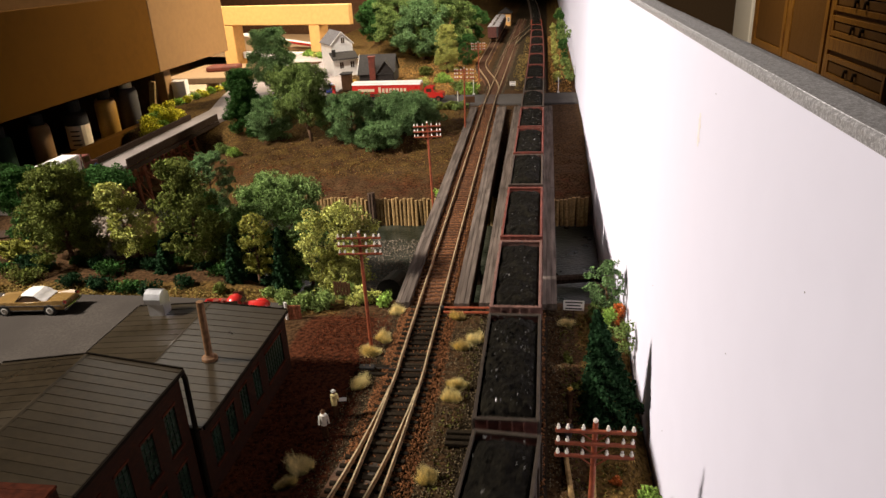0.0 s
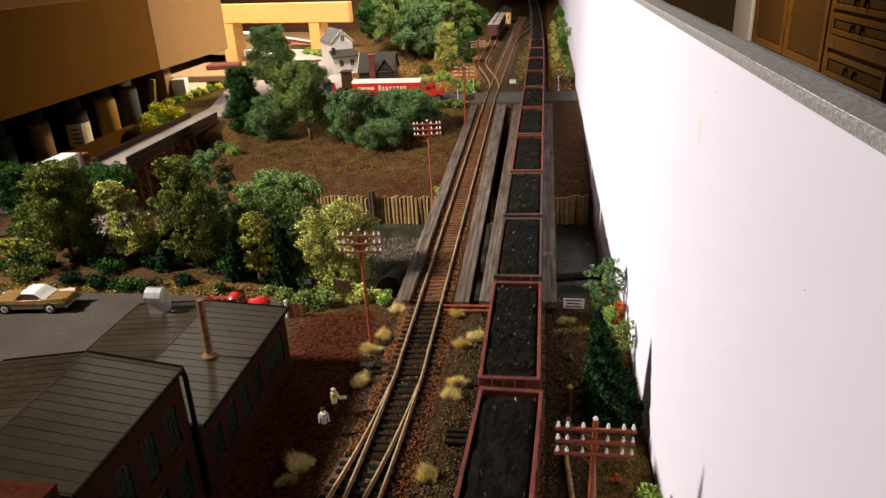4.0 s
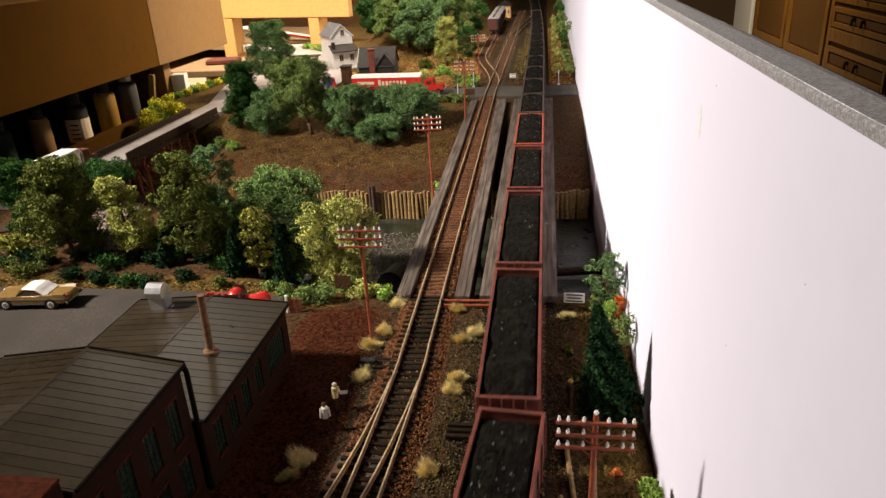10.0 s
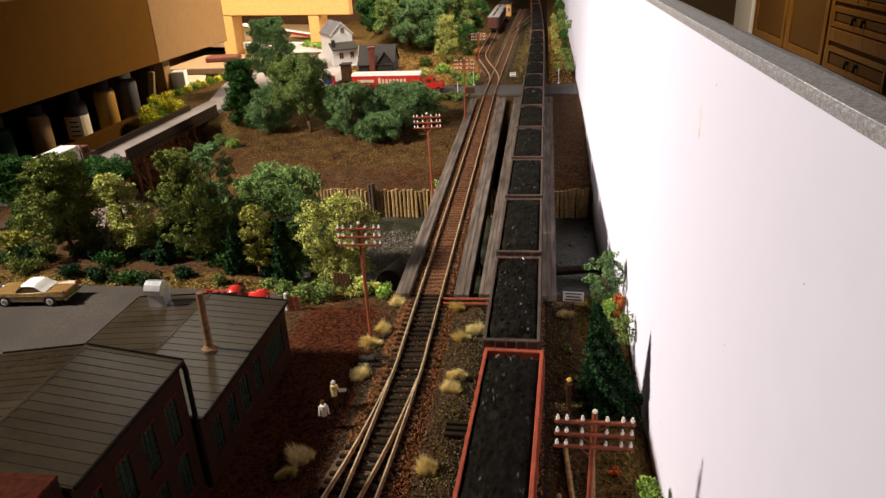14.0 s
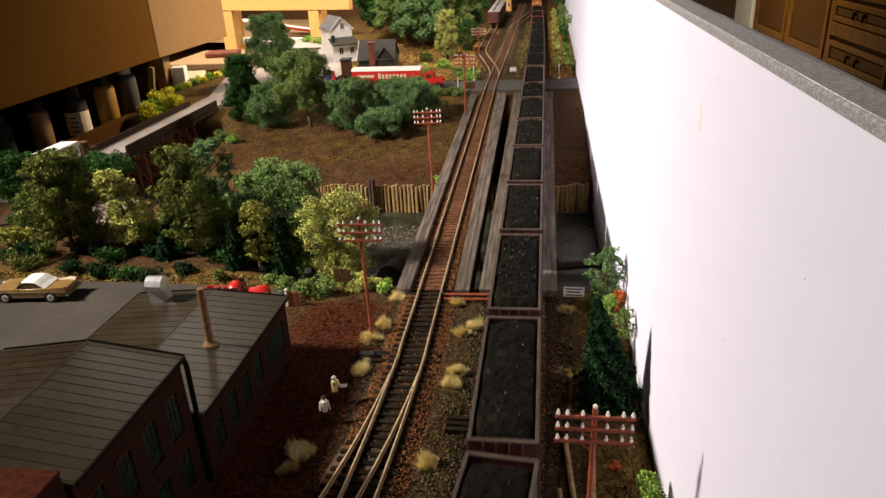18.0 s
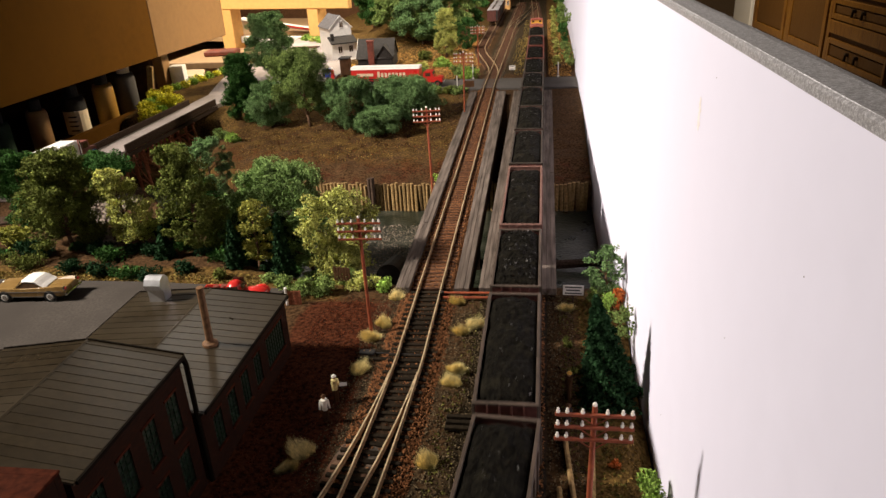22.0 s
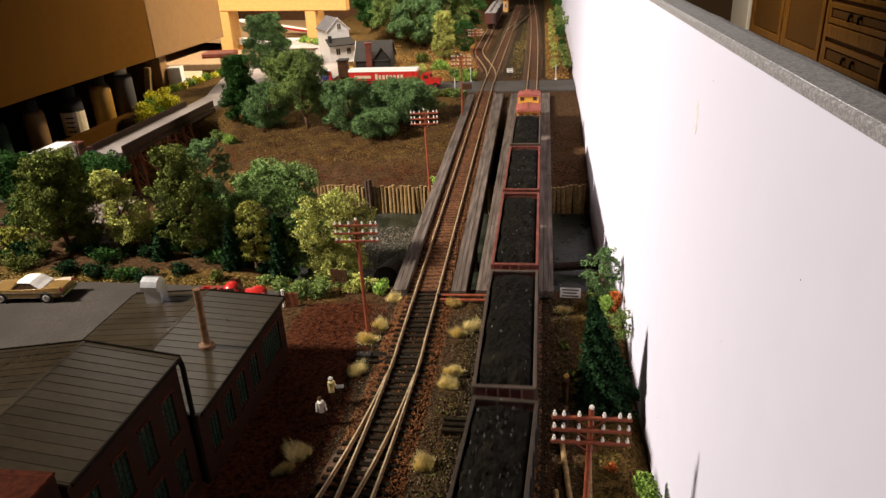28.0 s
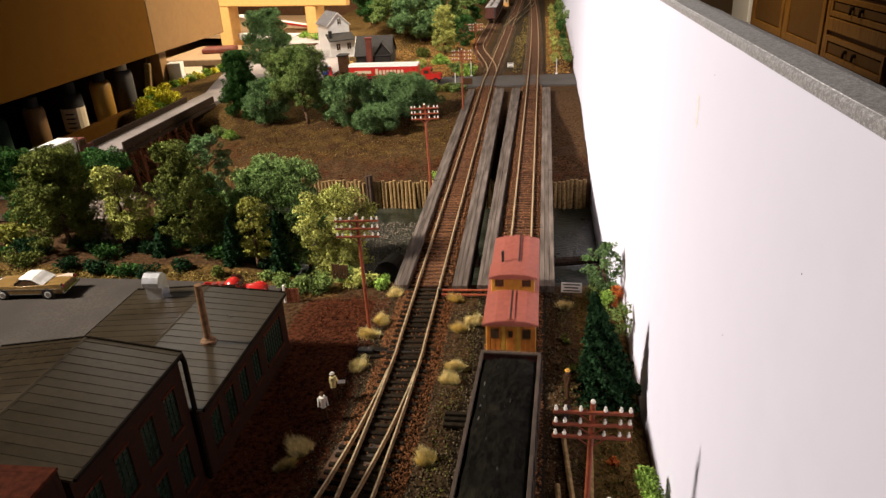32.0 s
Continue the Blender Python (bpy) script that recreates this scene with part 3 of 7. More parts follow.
def lay_ties(tr, points_of, s0, s1, near0, near1, brown=False, pitch=0.0068):
    rest = Form()
    base = tie_mesh_brown if brown else tie_mesh
    tv = [v.co.copy() for v in base.vertices]
    tf = [tuple(p.vertices) for p in base.polygons]
    rng = random.Random(5)
    s = s0
    while s < s1:
        x, y, h = points_of(s)
        m = pose(x + rng.uniform(-0.0004, 0.0004), y + rng.uniform(-0.0003, 0.0003), rng.uniform(-0.0002, 0.0001), 0, 0, math.degrees(h) + rng.uniform(-1.5, 1.5))
        if near0 <= s <= near1:
            part("tie", base, None, tr, at=m)
        else:
            rest.add([m @ v for v in tv], tf)
        s += pitch
    if rest.f:
        tagged(part("ties", rest, "tie_brown" if brown else "tie", tr), kind="stuff")


def heading_of(fx):
    return lambda y: (fx(y), y, -math.atan((fx(y + 0.002) - fx(y - 0.002)) / 0.004))


main_line = track("railway_track", "main line track with rusty rails on ballast", lambda a, b: main_points(a, b), -4.6, 5.5, 0, 0)
second_line = track("railway_track", "second track with brassy rails leading over the bridge", lambda a, b: curve_points(left_track, a, b), -0.2, 2.9, 0, 0)
branch_line = track("railway_track", "branch track curving away from the turnout", lambda a, b: curve_points(left_branch, a, b), -0.1, 0.37, 0, 0)
siding_line = track("railway_track", "siding track with rusty rails behind the level crossing", lambda a, b: curve_points(siding, a, b), 1.37, 2.9, 0, 0)
cross_line = track("railway_track", "crossover track between the two lines", lambda a, b: curve_points(crossover, a, b), 2.02, 2.86, 0, 0)


def ballast(name, fx, y0, y1, half, material, z, label):
    """A low bed of ballast with an uneven surface and shoulders."""
    ys = np.arange(y0, y1, 0.006)
    us = np.array([-1.0, -0.86, -0.6, -0.3, 0, 0.3, 0.6, 0.86, 1.0])
    hs = np.array([-0.0032, -0.0012, 0, 0.0001, 0, 0.0001, 0, -0.0012, -0.0032])
    F = Form()
    for y in ys:
        for u, h in zip(us, hs):
            x = fx(y) + u * half
            w = noise.noise((x * 140, y * 140, 1)) * 0.0007 + noise.noise((x * 40, y * 40, 7)) * 0.0006
            F.v.append((x + (noise.noise((y * 60, u * 3, 2)) * 0.0022 if abs(u) > 0.8 else 0), y, z + h + w))
    n = len(us)
    for k in range(len(ys) - 1):
        for i in range(n - 1):
            F.f.append((k * n + i, k * n + i + 1, (k + 1) * n + i + 1, (k + 1) * n + i))
    ob = part(name, F, material, None, smooth=True)
    tagged(ob, label, "ballast", kind="structure")
    return ob


ballast("trim", left_track, 0.05, 0.48, 0.0205, "ballast_dark", -0.0040, "oily dark ballast under the second track")
ballast("trim", left_track, 0.478, 1.245, 0.0185, "ballast", -0.0038, "rusty brown ballast on the bridge")
ballast("trim", left_track, 1.34, 2.9, 0.0205, "ballast_grey", -0.0038, "grey brown ballast under the yard track")
ballast("trim", lambda y: right_track(y)[0], 0.05, 0.48, 0.0205, "ballast_dark", -0.0038, "oily dark ballast under the main line")
ballast("trim", lambda y: right_track(y)[0], 0.478, 1.245, 0.0185, "ballast", -0.0040, "rusty brown ballast on the bridge")
ballast("trim", lambda y: right_track(y)[0], 1.34, 2.9, 0.0205, "ballast_grey", -0.0038, "grey brown ballast under the main line")
ballast("trim", left_branch, 0.05, 0.30, 0.019, "ballast_grey", -0.0040, "grey ballast under the branch track")
ballast("trim", siding, 1.45, 2.9, 0.019, "ballast_grey", -0.0040, "grey ballast under the siding")


# ---- bridges ----
def bridge(left, right, y0, y1):
    """A ballasted deck between weathered timber walkways on dark girders. left, right: the walkways' edges, near and far."""
    br = thing("railway_bridge", "low railway bridge with weathered grey timber walkways", "bridge", "railway bridges")
    rng = random.Random(3)
    edges = [*left, *right]

    def edge(k, y):
        near, far = edges[k]
        return near + (far - near) * (y - y0) / (y1 - y0)

    def slab(e0, d0, e1, d1, z0, z1, ya, yb, c=0.0):
        """A slab between edge e0 moved by d0 and edge e1 moved by d1, from ya to yb."""
        F = Form().box(0, 0.01, ya, yb, z0, z1, c)
        F.v = [(edge(e0, y) + d0 + (edge(e1, y) + d1 - edge(e0, y) - d0) * x / 0.01, y, z) for x, y, z in F.v]
        return F

    part("deck", slab(0, 0.002, 3, -0.002, -0.0125, -0.0066, y0, y1), "dark_timber", br)
    for a in (0, 2):
        w = (edges[a + 1][0] - edges[a][0]) / 3
        for k in range(3):
            y = y0 - rng.uniform(0, 0.03)
            while y < y1:
                e = min(y1, y + rng.uniform(0.11, 0.17))
                u, v = (a, k * w + 0.0001), (a, (k + 1) * w - 0.0001) if k < 2 else (a + 1, -0.0001)
                part("plank", slab(*u, *v, -0.0050, 0.0004 + rng.uniform(-0.0002, 0.0003), max(y, y0) + 0.0001, e - 0.0001, 0.0002), "plank", br)
                y = e
    for e, d in ((0, 0.001), (3, -0.0035)):
        part("girder", slab(e, d, e, d + 0.0025, -0.024, -0.0052, y0, y1), "dark_timber", br)
    for e, d in ((0, 0.014), (3, -0.017)):
        part("girder", slab(e, d, e, d + 0.003, -0.022, -0.0127, y0, y1), "dark_timber", br)
    n = 3
    for k in range(1, n + 1):
        y = y0 + (y1 - y0) * k / (n + 1)
        part("pier", slab(0, 0.006, 3, -0.006, -0.100, -0.0242, y - 0.008, y + 0.008, 0.002), "dark_timber", br)
    return br


bridge(((-0.0945, -0.1075), (-0.0835, -0.0962)), ((-0.0490, -0.0622), (-0.0375, -0.0460)), 0.472, 1.205)
bridge(((-0.0300, -0.0330), (-0.0205, -0.0186)), ((0.0172, 0.0183), (0.0288, 0.0316)), 0.474, 1.205)


# ---- retaining wall of piles ----
def pile_wall():
    rng = random.Random(11)
    base = thing("pile_wall", "retaining wall of upright wooden piles beside the river", "retaining wall")
    mesh = Form().tube((0, 0, -0.055), (0, 0, 0.0), 0.0026, 0.0023, 7).mesh("pile", "pile")
    x = -0.40
    while x < WALL_X - 0.004:
        if not (-0.201 < x < -0.192):
            part("pile", mesh, None, base, at=pose(x, far_wall(x) + rng.uniform(-0.0006, 0.0006), -0.0345 + rng.uniform(-0.0022, 0.0022), rng.uniform(-2, 2), rng.uniform(-2, 2), rng.uniform(0, 360)))
        x += 0.0050
    # cluster of tall mooring piles
    for dx, dy, h in ((-0.1985, -0.005, -0.026), (-0.1940, -0.007, -0.0245), (-0.1955, -0.002, -0.028)):
        part("mooring_pile", Form().tube((dx, 0.822 + dy, -0.09), (dx, 0.822 + dy, h), 0.0031, 0.0028, 8), "dark_timber", base, "dark mooring pile")


pile_wall()


# ---- level crossing and roads ----
def roads():
    F = Form().box(-0.60, WALL_X - 0.001, 1.246, 1.338, -0.010, -0.0028, 0.0006)
    tagged(part("road", F, "asphalt"), "grey asphalt road over the level crossing", "road", kind="structure")
    F = Form().prism([(-0.602, 1.150), (-0.552, 1.150), (-0.535, 1.19), (-0.505, 1.225), (-0.46, 1.2455), (-0.46, 1.34), (-0.56, 1.345), (-0.66, 1.60), (-0.695, 1.60), (-0.63, 1.34), (-0.602, 1.24)], -0.010, -0.0022, "z")
    tagged(part("road", F, "road"), "pale concrete road leading to the timber trestle", "road", kind="structure")
    F = Form().prism([(-0.56, 1.339), (-0.40, 1.339), (-0.40, 1.50), (-0.42, 1.60), (-0.50, 1.64), (-0.53, 1.80), (-0.58, 2.02), (-0.69, 2.02), (-0.66, 1.605)], -0.010, -0.0020, "z")
    tagged(part("pavement", F, "road"), "pale concrete forecourt and drive beside the houses", "pavement", kind="structure")
    F = Form().prism([(-0.70, 0.22), (-0.254, 0.22), (-0.254, 0.402), (-0.19, 0.402), (-0.185, 0.476), (-0.30, 0.484), (-0.70, 0.484)], -0.010, -0.0045, "z")
    tagged(part("pavement", F, "lot"), "grey asphalt parking lot behind the brick factory", "pavement", kind="structure")


roads()


# ---- telegraph poles ----
def telegraph_pole():
    """A pole with three braced crossarms of six insulators each."""
    th = thing("telegraph_pole", "brown telegraph pole with three crossarms and white insulators", "telegraph pole", "telegraph poles")
    part("pole", Form().tube((0, 0, -0.02), (0, 0, 0.0872), 0.00135, 0.00105, 9), "pole", th, smooth=False)
    for z in (0.0842, 0.0786, 0.0730):
        arm = part("crossarm", Form().box(-0.0147, 0.0147, -0.0023, -0.0010, z - 0.0007, z + 0.0007, 0.0002), "pole", th)
        for x in (-0.0136, -0.0102, -0.0045, 0.0045, 0.0102, 0.0136):
            part("insulator", Form().lathe(x, -0.0016, [(0.00035, z + 0.0006), (0.00075, z + 0.0009), (0.0008, z + 0.0016), (0.0005, z + 0.0020), (0.00055, z + 0.0026), (0.0002, z + 0.0031)], 7), "insulator", arm, "white insulator")
        for s in (-1, 1):
            part("brace", Form().tube((s * 0.0007, -0.0016, z - 0.0042), (s * 0.0055, -0.0016, z - 0.0006), 0.0003, seg=5), "pole", arm)
    part("insulator", Form().blob((0, 0, 0.0880), 0.0010), "insulator", th, "white top insulator")
    return th


first = telegraph_pole()
first.matrix_basis = pose(-0.1005, 0.414, -0.006, 0.5, -0.5, 2)
for m in (pose(-0.1020, 0.719, -0.0035, 0, -1.2, 2), pose(-0.1015, 1.055, 0.0015, 0, 0.8, 0), pose(-0.1190, 1.500, -0.0130, 0, 0, 0), pose(0.0366, 0.2185, -0.0032, 0, 0.8, 1)):
    copy_thing(first, m)


# ---- running gear ----
def truck_form(y):
    F = Form()
    for s in (-1, 1):
        F.box(s * 0.0098 - 0.001, s * 0.0098 + 0.001, y - 0.0125, y + 0.0125, 0.0035, 0.0072, 0.0005)
        F.box(s * 0.0098 - 0.0013, s * 0.0098 + 0.0013, y - 0.004, y + 0.004, 0.0028, 0.0085, 0.0005)
    F.box(-0.0098, 0.0098, y - 0.002, y + 0.002, 0.005, 0.009)
    return F


def wheels_form(y):
    F = Form()
    for s in (-1, 1):
        F.tube((s * 0.0079, y, 0.0053), (s * 0.0094, y, 0.0053), 0.0053, seg=14)
        F.tube((s * 0.0074, y, 0.0053), (s * 0.0080, y, 0.0053), 0.0060, seg=14)
    F.tube((-0.009, y, 0.0053), (0.009, y, 0.0053), 0.0011, seg=6)
    return F


# ---- brick factory ----
def wall_with_windows(name, parent, y0, y1, z0, z1, x, thick, rows, label=""):
    """A wall in the plane x facing +x, with openings that go through; rows: (zlow, zhigh, [(ylow, yhigh)])."""
    cuts_y = sorted({y0, y1} | {v for r in rows for sp in r[2] for v in sp})
    cuts_z = sorted({z0, z1} | {v for r in rows for v in r[:2]})
    hole = lambda ym, zm: any(zl < zm < zh and any(a < ym < b for a, b in spans) for zl, zh, spans in rows)
    F = Form()
    ny, nz = len(cuts_y), len(cuts_z)
    for xx in (x, x - thick):
        F.v += [(xx, yy, zz) for zz in cuts_z for yy in cuts_y]
    solid = lambda i, j: 0 <= i < ny - 1 and 0 <= j < nz - 1 and not hole((cuts_y[i] + cuts_y[i + 1]) / 2, (cuts_z[j] + cuts_z[j + 1]) / 2)
    N = ny * nz
    for j in range(nz - 1):
        for i in range(ny - 1):
            if not solid(i, j):
                continue
            q = [j * ny + i, j * ny + i + 1, (j + 1) * ny + i + 1, (j + 1) * ny + i]
            F.f += [tuple(q), tuple(N + k for k in reversed(q))]
            for e, (di, dj) in enumerate(((0, -1), (1, 0), (0, 1), (-1, 0))):
                if not solid(i + di, j + dj):
                    u, w2 = q[e], q[(e + 1) % 4]
                    F.f.append((u, N + u, N + w2, w2))
    w = part(name, F, "brickwork", parent, label)
    for zl, zh, spans in rows:
        for a, b in spans:
            g = part("window", Form().box(x - 0.0014, x - 0.0010, a, b, zl, zh), "pane", parent, "green glazed factory window")
            fr = Form()
            nv, nh = max(2, round((b - a) / 0.0034)), max(3, round((zh - zl) / 0.0036))
            for k in range(nv + 1):
                yy = a + (b - a) * k / nv
                fr.box(x - 0.0010, x - 0.0005, yy - 0.00022, yy + 0.00022, zl, zh)
            for k in range(nh + 1):
                zz = zl + (zh - zl) * k / nh
                fr.box(x - 0.0010, x - 0.00055, a, b, zz - 0.00022, zz + 0.00022)
            part("window_frame", fr, "green_frame", g)
            part("sill", Form().box(x - 0.0006, x + 0.0010, a - 0.0008, b + 0.0008, zl - 0.0010, zl - 0.0001, 0.0002), "brick_red", g)
            part("lintel", Form().box(x - 0.0006, x + 0.0005, a - 0.0008, b + 0.0008, zh + 0.0001, zh + 0.0013, 0.0001), "brick_red", g)
    return w


def gable_block(th, x0, x1, y0, y1, eave, ridge, pitch, over=0.0022):
    """Back, front and left walls and a low-pitched metal roof with raised seams."""
    xm = (x0 + x1) / 2
    for y, nm in ((y0, "front"), (y1, "back")):
        a, b = (y, y + 0.003) if nm == "front" else (y - 0.003, y)
        part("wall", Form().prism([(x0 + 0.0001, -0.012), (x1 - 0.0031, -0.012), (x1 - 0.0031, eave - 0.001), (xm, ridge - 0.0014), (x0 + 0.0001, eave - 0.001)], a, b, "y"), "brickwork", th)
    part("wall", Form().box(x0, x0 + 0.003, y0 + 0.0031, y1 - 0.0031, -0.012, eave - 0.001), "brickwork", th)
    for s in (-1, 1):
        xe = (x0 - over) if s < 0 else (x1 + over)
        drop = (ridge - eave) / (x1 - xm) * over
        out = [(xm, ridge), (xe, eave - drop), (xe, eave - drop - 0.0012), (xm, ridge - 0.0012)]
        rf = part("roof", Form().prism(out, y0 - 0.001, y1 + 0.0012, "y"), "roof", th, "dark metal roof slope")
        y = y0
        while y < y1 - 0.001:
            e = min(y1, y + pitch)
            sheet = Form()
            for (px, pz) in ((xm, ridge), (xe, eave - drop)):
                sheet.v += [(px, y, pz + 0.00038), (px, e, pz + 0.00012), (px, e, pz - 0.0001), (px, y, pz - 0.0001)]
            sheet.f = [(0, 1, 5, 4), (1, 2, 6, 5), (2, 3, 7, 6), (3, 0, 4, 7), (0, 3, 2, 1), (4, 5, 6, 7)]
            part("roof_sheet", sheet, "roof", rf)
            y = e
        part("edge_trim", Form().prism([(xm, ridge + 0.0006), (xe, eave - drop + 0.0006), (xe, eave - drop - 0.0016), (xm, ridge - 0.0016)], y1 + 0.0013, y1 + 0.0022, "y"), "iron", rf)
        a, b = sorted((xe, xe + s * 0.0012))
        part("gutter", Form().box(a, b, y0, y1 + 0.001, eave - drop - 0.0016, eave - drop + 0.0002, 0.0002), "iron", rf)
    part("ridge_cap", Form().prism([(xm - 0.0012, ridge + 0.0002), (xm, ridge + 0.0005), (xm + 0.0012, ridge + 0.0002), (xm, ridge - 0.0008)], y0, y1 + 0.001, "y"), "roof", th)


def factory():
    th = thing("brick_factory", "two-part red brick factory with low dark metal gable roofs", "factory")
    X = -0.1492
    # low rear block
    gable_block(th, -0.2485, X, 0.2640, 0.386, 0.0375, 0.0412, 0.0068)
    wall_with_windows("wall", th, 0.2640, 0.386, -0.012, 0.0366, X, 0.003, [(0.006, 0.0265, [(0.274, 0.284), (0.292, 0.302), (0.310, 0.320), (0.329, 0.339), (0.349, 0.377)])])
    # tall front block
    X = -0.1521
    gable_block(th, -0.2420, X, 0.178, 0.2612, 0.0718, 0.0782, 0.0058)
    wall_with_windows("wall", th, 0.178, 0.2612, -0.012, 0.0708, X, 0.003, [(0.004, 0.026, [(0.183, 0.193), (0.203, 0.213), (0.223, 0.233), (0.243, 0.253)]), (0.036, 0.058, [(0.183, 0.193), (0.203, 0.213), (0.223, 0.233), (0.243, 0.253)])])
    pipe = Form().tube((X + 0.0012, 0.2628, 0.0700), (X + 0.0018, 0.2636, 0.0655), 0.0013, seg=8).tube((X + 0.0018, 0.2636, 0.0655), (X + 0.0014, 0.2638, 0.0400), 0.0013, seg=8).tube((X + 0.0014, 0.2638, 0.0400), (X + 0.0014, 0.2638, -0.006), 0.0013, seg=8)
    part("downspout", pipe, "iron", th, "black cast iron downspout")
    # chimney pipe with flange and silver ventilator
    part("flange", Form().lathe(-0.1700, 0.3227, [(0.0046, 0.0388), (0.0044, 0.0408), (0.0030, 0.0414), (0.0022, 0.0425)], 14), "pipe", th)
    part("smoke_pipe", Form().tube((-0.1700, 0.3227, 0.041), (-0.1690, 0.3222, 0.0762), 0.0022, 0.0021, 12), "pipe", th, "rusty brown smoke pipe")
    out = [(0.3800, 0.0385), (0.3715, 0.0385), (0.3715, 0.0475), (0.3690, 0.0485), (0.3685, 0.0520), (0.3705, 0.0552), (0.3740, 0.0568), (0.3775, 0.0560), (0.3800, 0.0530)]
    part("ventilator", Form().prism(out, -0.2340, -0.2230, "x"), "silver", th, "silver curved roof ventilator")
    return th


factory()


def brick_block():
    th = thing("brick_building", "flat-roofed red brick building with a stone coping", "building")
    x0, x1, y0, y1 = -0.262, -0.1518, 0.085, 0.1745
    for a in ((x0, x1, y1 - 0.003, y1), (x0, x1, y0, y0 + 0.003), (x0, x0 + 0.003, y0 + 0.0031, y1 - 0.0031), (x1 - 0.003, x1, y0 + 0.0031, y1 - 0.0031)):
        w = part("wall", Form().box(*a, -0.012, 0.0785), "brickwork", th)
        c = (a[0] - 0.0006, a[1] + 0.0006, a[2] - 0.0003, a[3] + 0.0003)
        part("coping", Form().box(*c, 0.0786, 0.0799, 0.0003), "brick_red", w)
    part("roof", Form().box(x0 + 0.003, x1 - 0.003, y0 + 0.003, y1 - 0.003, 0.0755, 0.0797), "brick_red", th)
    for y in (0.10, 0.125, 0.15):
        w = part("window", Form().box(x1, x1 + 0.0004, y, y + 0.010, 0.036, 0.058), "pane", th)
        part("window_frame", Form().box(x1 + 0.0005, x1 + 0.0009, y + 0.0047, y + 0.0053, 0.036, 0.058).box(x1 + 0.0005, x1 + 0.0009, y, y + 0.010, 0.0467, 0.0473), "green_frame", w)


brick_block()


# ---- houses beyond the crossing ----
def house(name, label, at, w, d, eave, ridge, wall_m, roof_m, along="y"):
    """A small gabled house about its base centre; the gable faces the tracks' near side where along is y."""
    th = thing(name, label, "house", at=at)
    part("wall", Form().prism([(-w / 2, 0), (w / 2, 0), (w / 2, eave), (0, ridge), (-w / 2, eave)] , -d / 2, d / 2, along), wall_m, th)
    o = 0.003
    for s in (-1, 1):
        sl = (ridge - eave) / (w / 2)
        out = [(0, ridge + 0.0014), (s * (w / 2 + o), eave - sl * o + 0.0014), (s * (w / 2 + o), eave - sl * o), (0, ridge)]
        part("roof", Form().prism(out, -d / 2 - o, d / 2 + o, along), roof_m, th)
        part("barge_board", Form().prism([(0, ridge + 0.0016), (s * (w / 2 + o), eave - sl * o + 0.0016), (s * (w / 2 + o), eave - sl * o - 0.0012), (0, ridge - 0.0012)], -d / 2 - o - 0.0008, -d / 2 - o - 0.0001, along), "white_paint", th)
    return th


def pane_at(th, x, y, z, w, h, label="dark sash window"):
    g = part("window", Form().box(x - w / 2, x + w / 2, y - 0.0005, y - 0.0001, z, z + h), "glass_dark", th, label)
    part("window_frame", Form().box(x - w / 2 - 0.0008, x + w / 2 + 0.0008, y - 0.0009, y - 0.0005, z + h, z + h + 0.0010).box(x - w / 2 - 0.0008, x + w / 2 + 0.0008, y - 0.0012, y - 0.0005, z - 0.0010, z).box(x - 0.0003, x + 0.0003, y - 0.0008, y - 0.0005, z, z + h).box(x - w / 2 - 0.0009, x - w / 2, y - 0.0009, y - 0.0005, z, z + h).box(x + w / 2, x + w / 2 + 0.0009, y - 0.0009, y - 0.0005, z, z + h), "white_paint", g)


white = house("house", "white clapboard house with a grey shingle roof and porch", pose(-0.4720, 1.672, -0.006, 0, 0, 34) @ Matrix.Scale(0.93, 4), 0.056, 0.085, 0.078, 0.105, "white_paint", "grey_roof")
for z in range(15):
    part("clapboard", Form().box(-0.0278, 0.0278, -0.0431, -0.0426, 0.004 + z * 0.005, 0.0086 + z * 0.005), "white_paint", white)
pane_at(white, 0.003, -0.0432, 0.078, 0.009, 0.014)
porch = part("porch", Form().box(-0.034, 0.030, -0.066, -0.0434, 0.0, 0.003, 0.0005), "white_paint", white, "porch with a dark shingle roof")
part("porch_roof", Form().prism([(-0.072, 0.0440), (-0.0440, 0.0580), (-0.0440, 0.0555), (-0.072, 0.0415)], -0.036, 0.032, "x"), "slate", porch)
part("porch_wall", Form().box(-0.033, 0.029, -0.064, -0.0442, 0.003, 0.0425), "white_paint", porch)
pane_at(white, 0.016, -0.0641, 0.020, 0.010, 0.015)
pane_at(white, -0.012, -0.0641, 0.020, 0.010, 0.015)
part("chimney", Form().box(-0.032, -0.024, -0.062, -0.054, 0.040, 0.066, 0.0008), "slate", white, "dark chimney")

dark = house("house", "dark cottage with a black shingle roof and red brick chimney", pose(-0.3440, 1.545, -0.006, 0, 0, 4), 0.085, 0.075, 0.022, 0.056, "slate", "slate", "x")
part("chimney", Form().box(-0.014, -0.001, -0.047, -0.038, 0.0, 0.056, 0.0006).box(-0.0155, 0.0005, -0.0485, -0.0365, 0.056, 0.059, 0.0004), "car_red", dark, "red brick chimney")
gab = part("gable", Form().prism([(0.005, 0.0), (0.036, 0.0), (0.036, 0.026), (0.0205, 0.046), (0.005, 0.026)], -0.044, 0.0, "y"), "slate", dark)
part("roof", Form().prism([(0.0205, 0.0482), (0.001, 0.0234), (0.001, 0.0215), (0.0205, 0.0462)], -0.047, 0.0, "y"), "slate", dark)
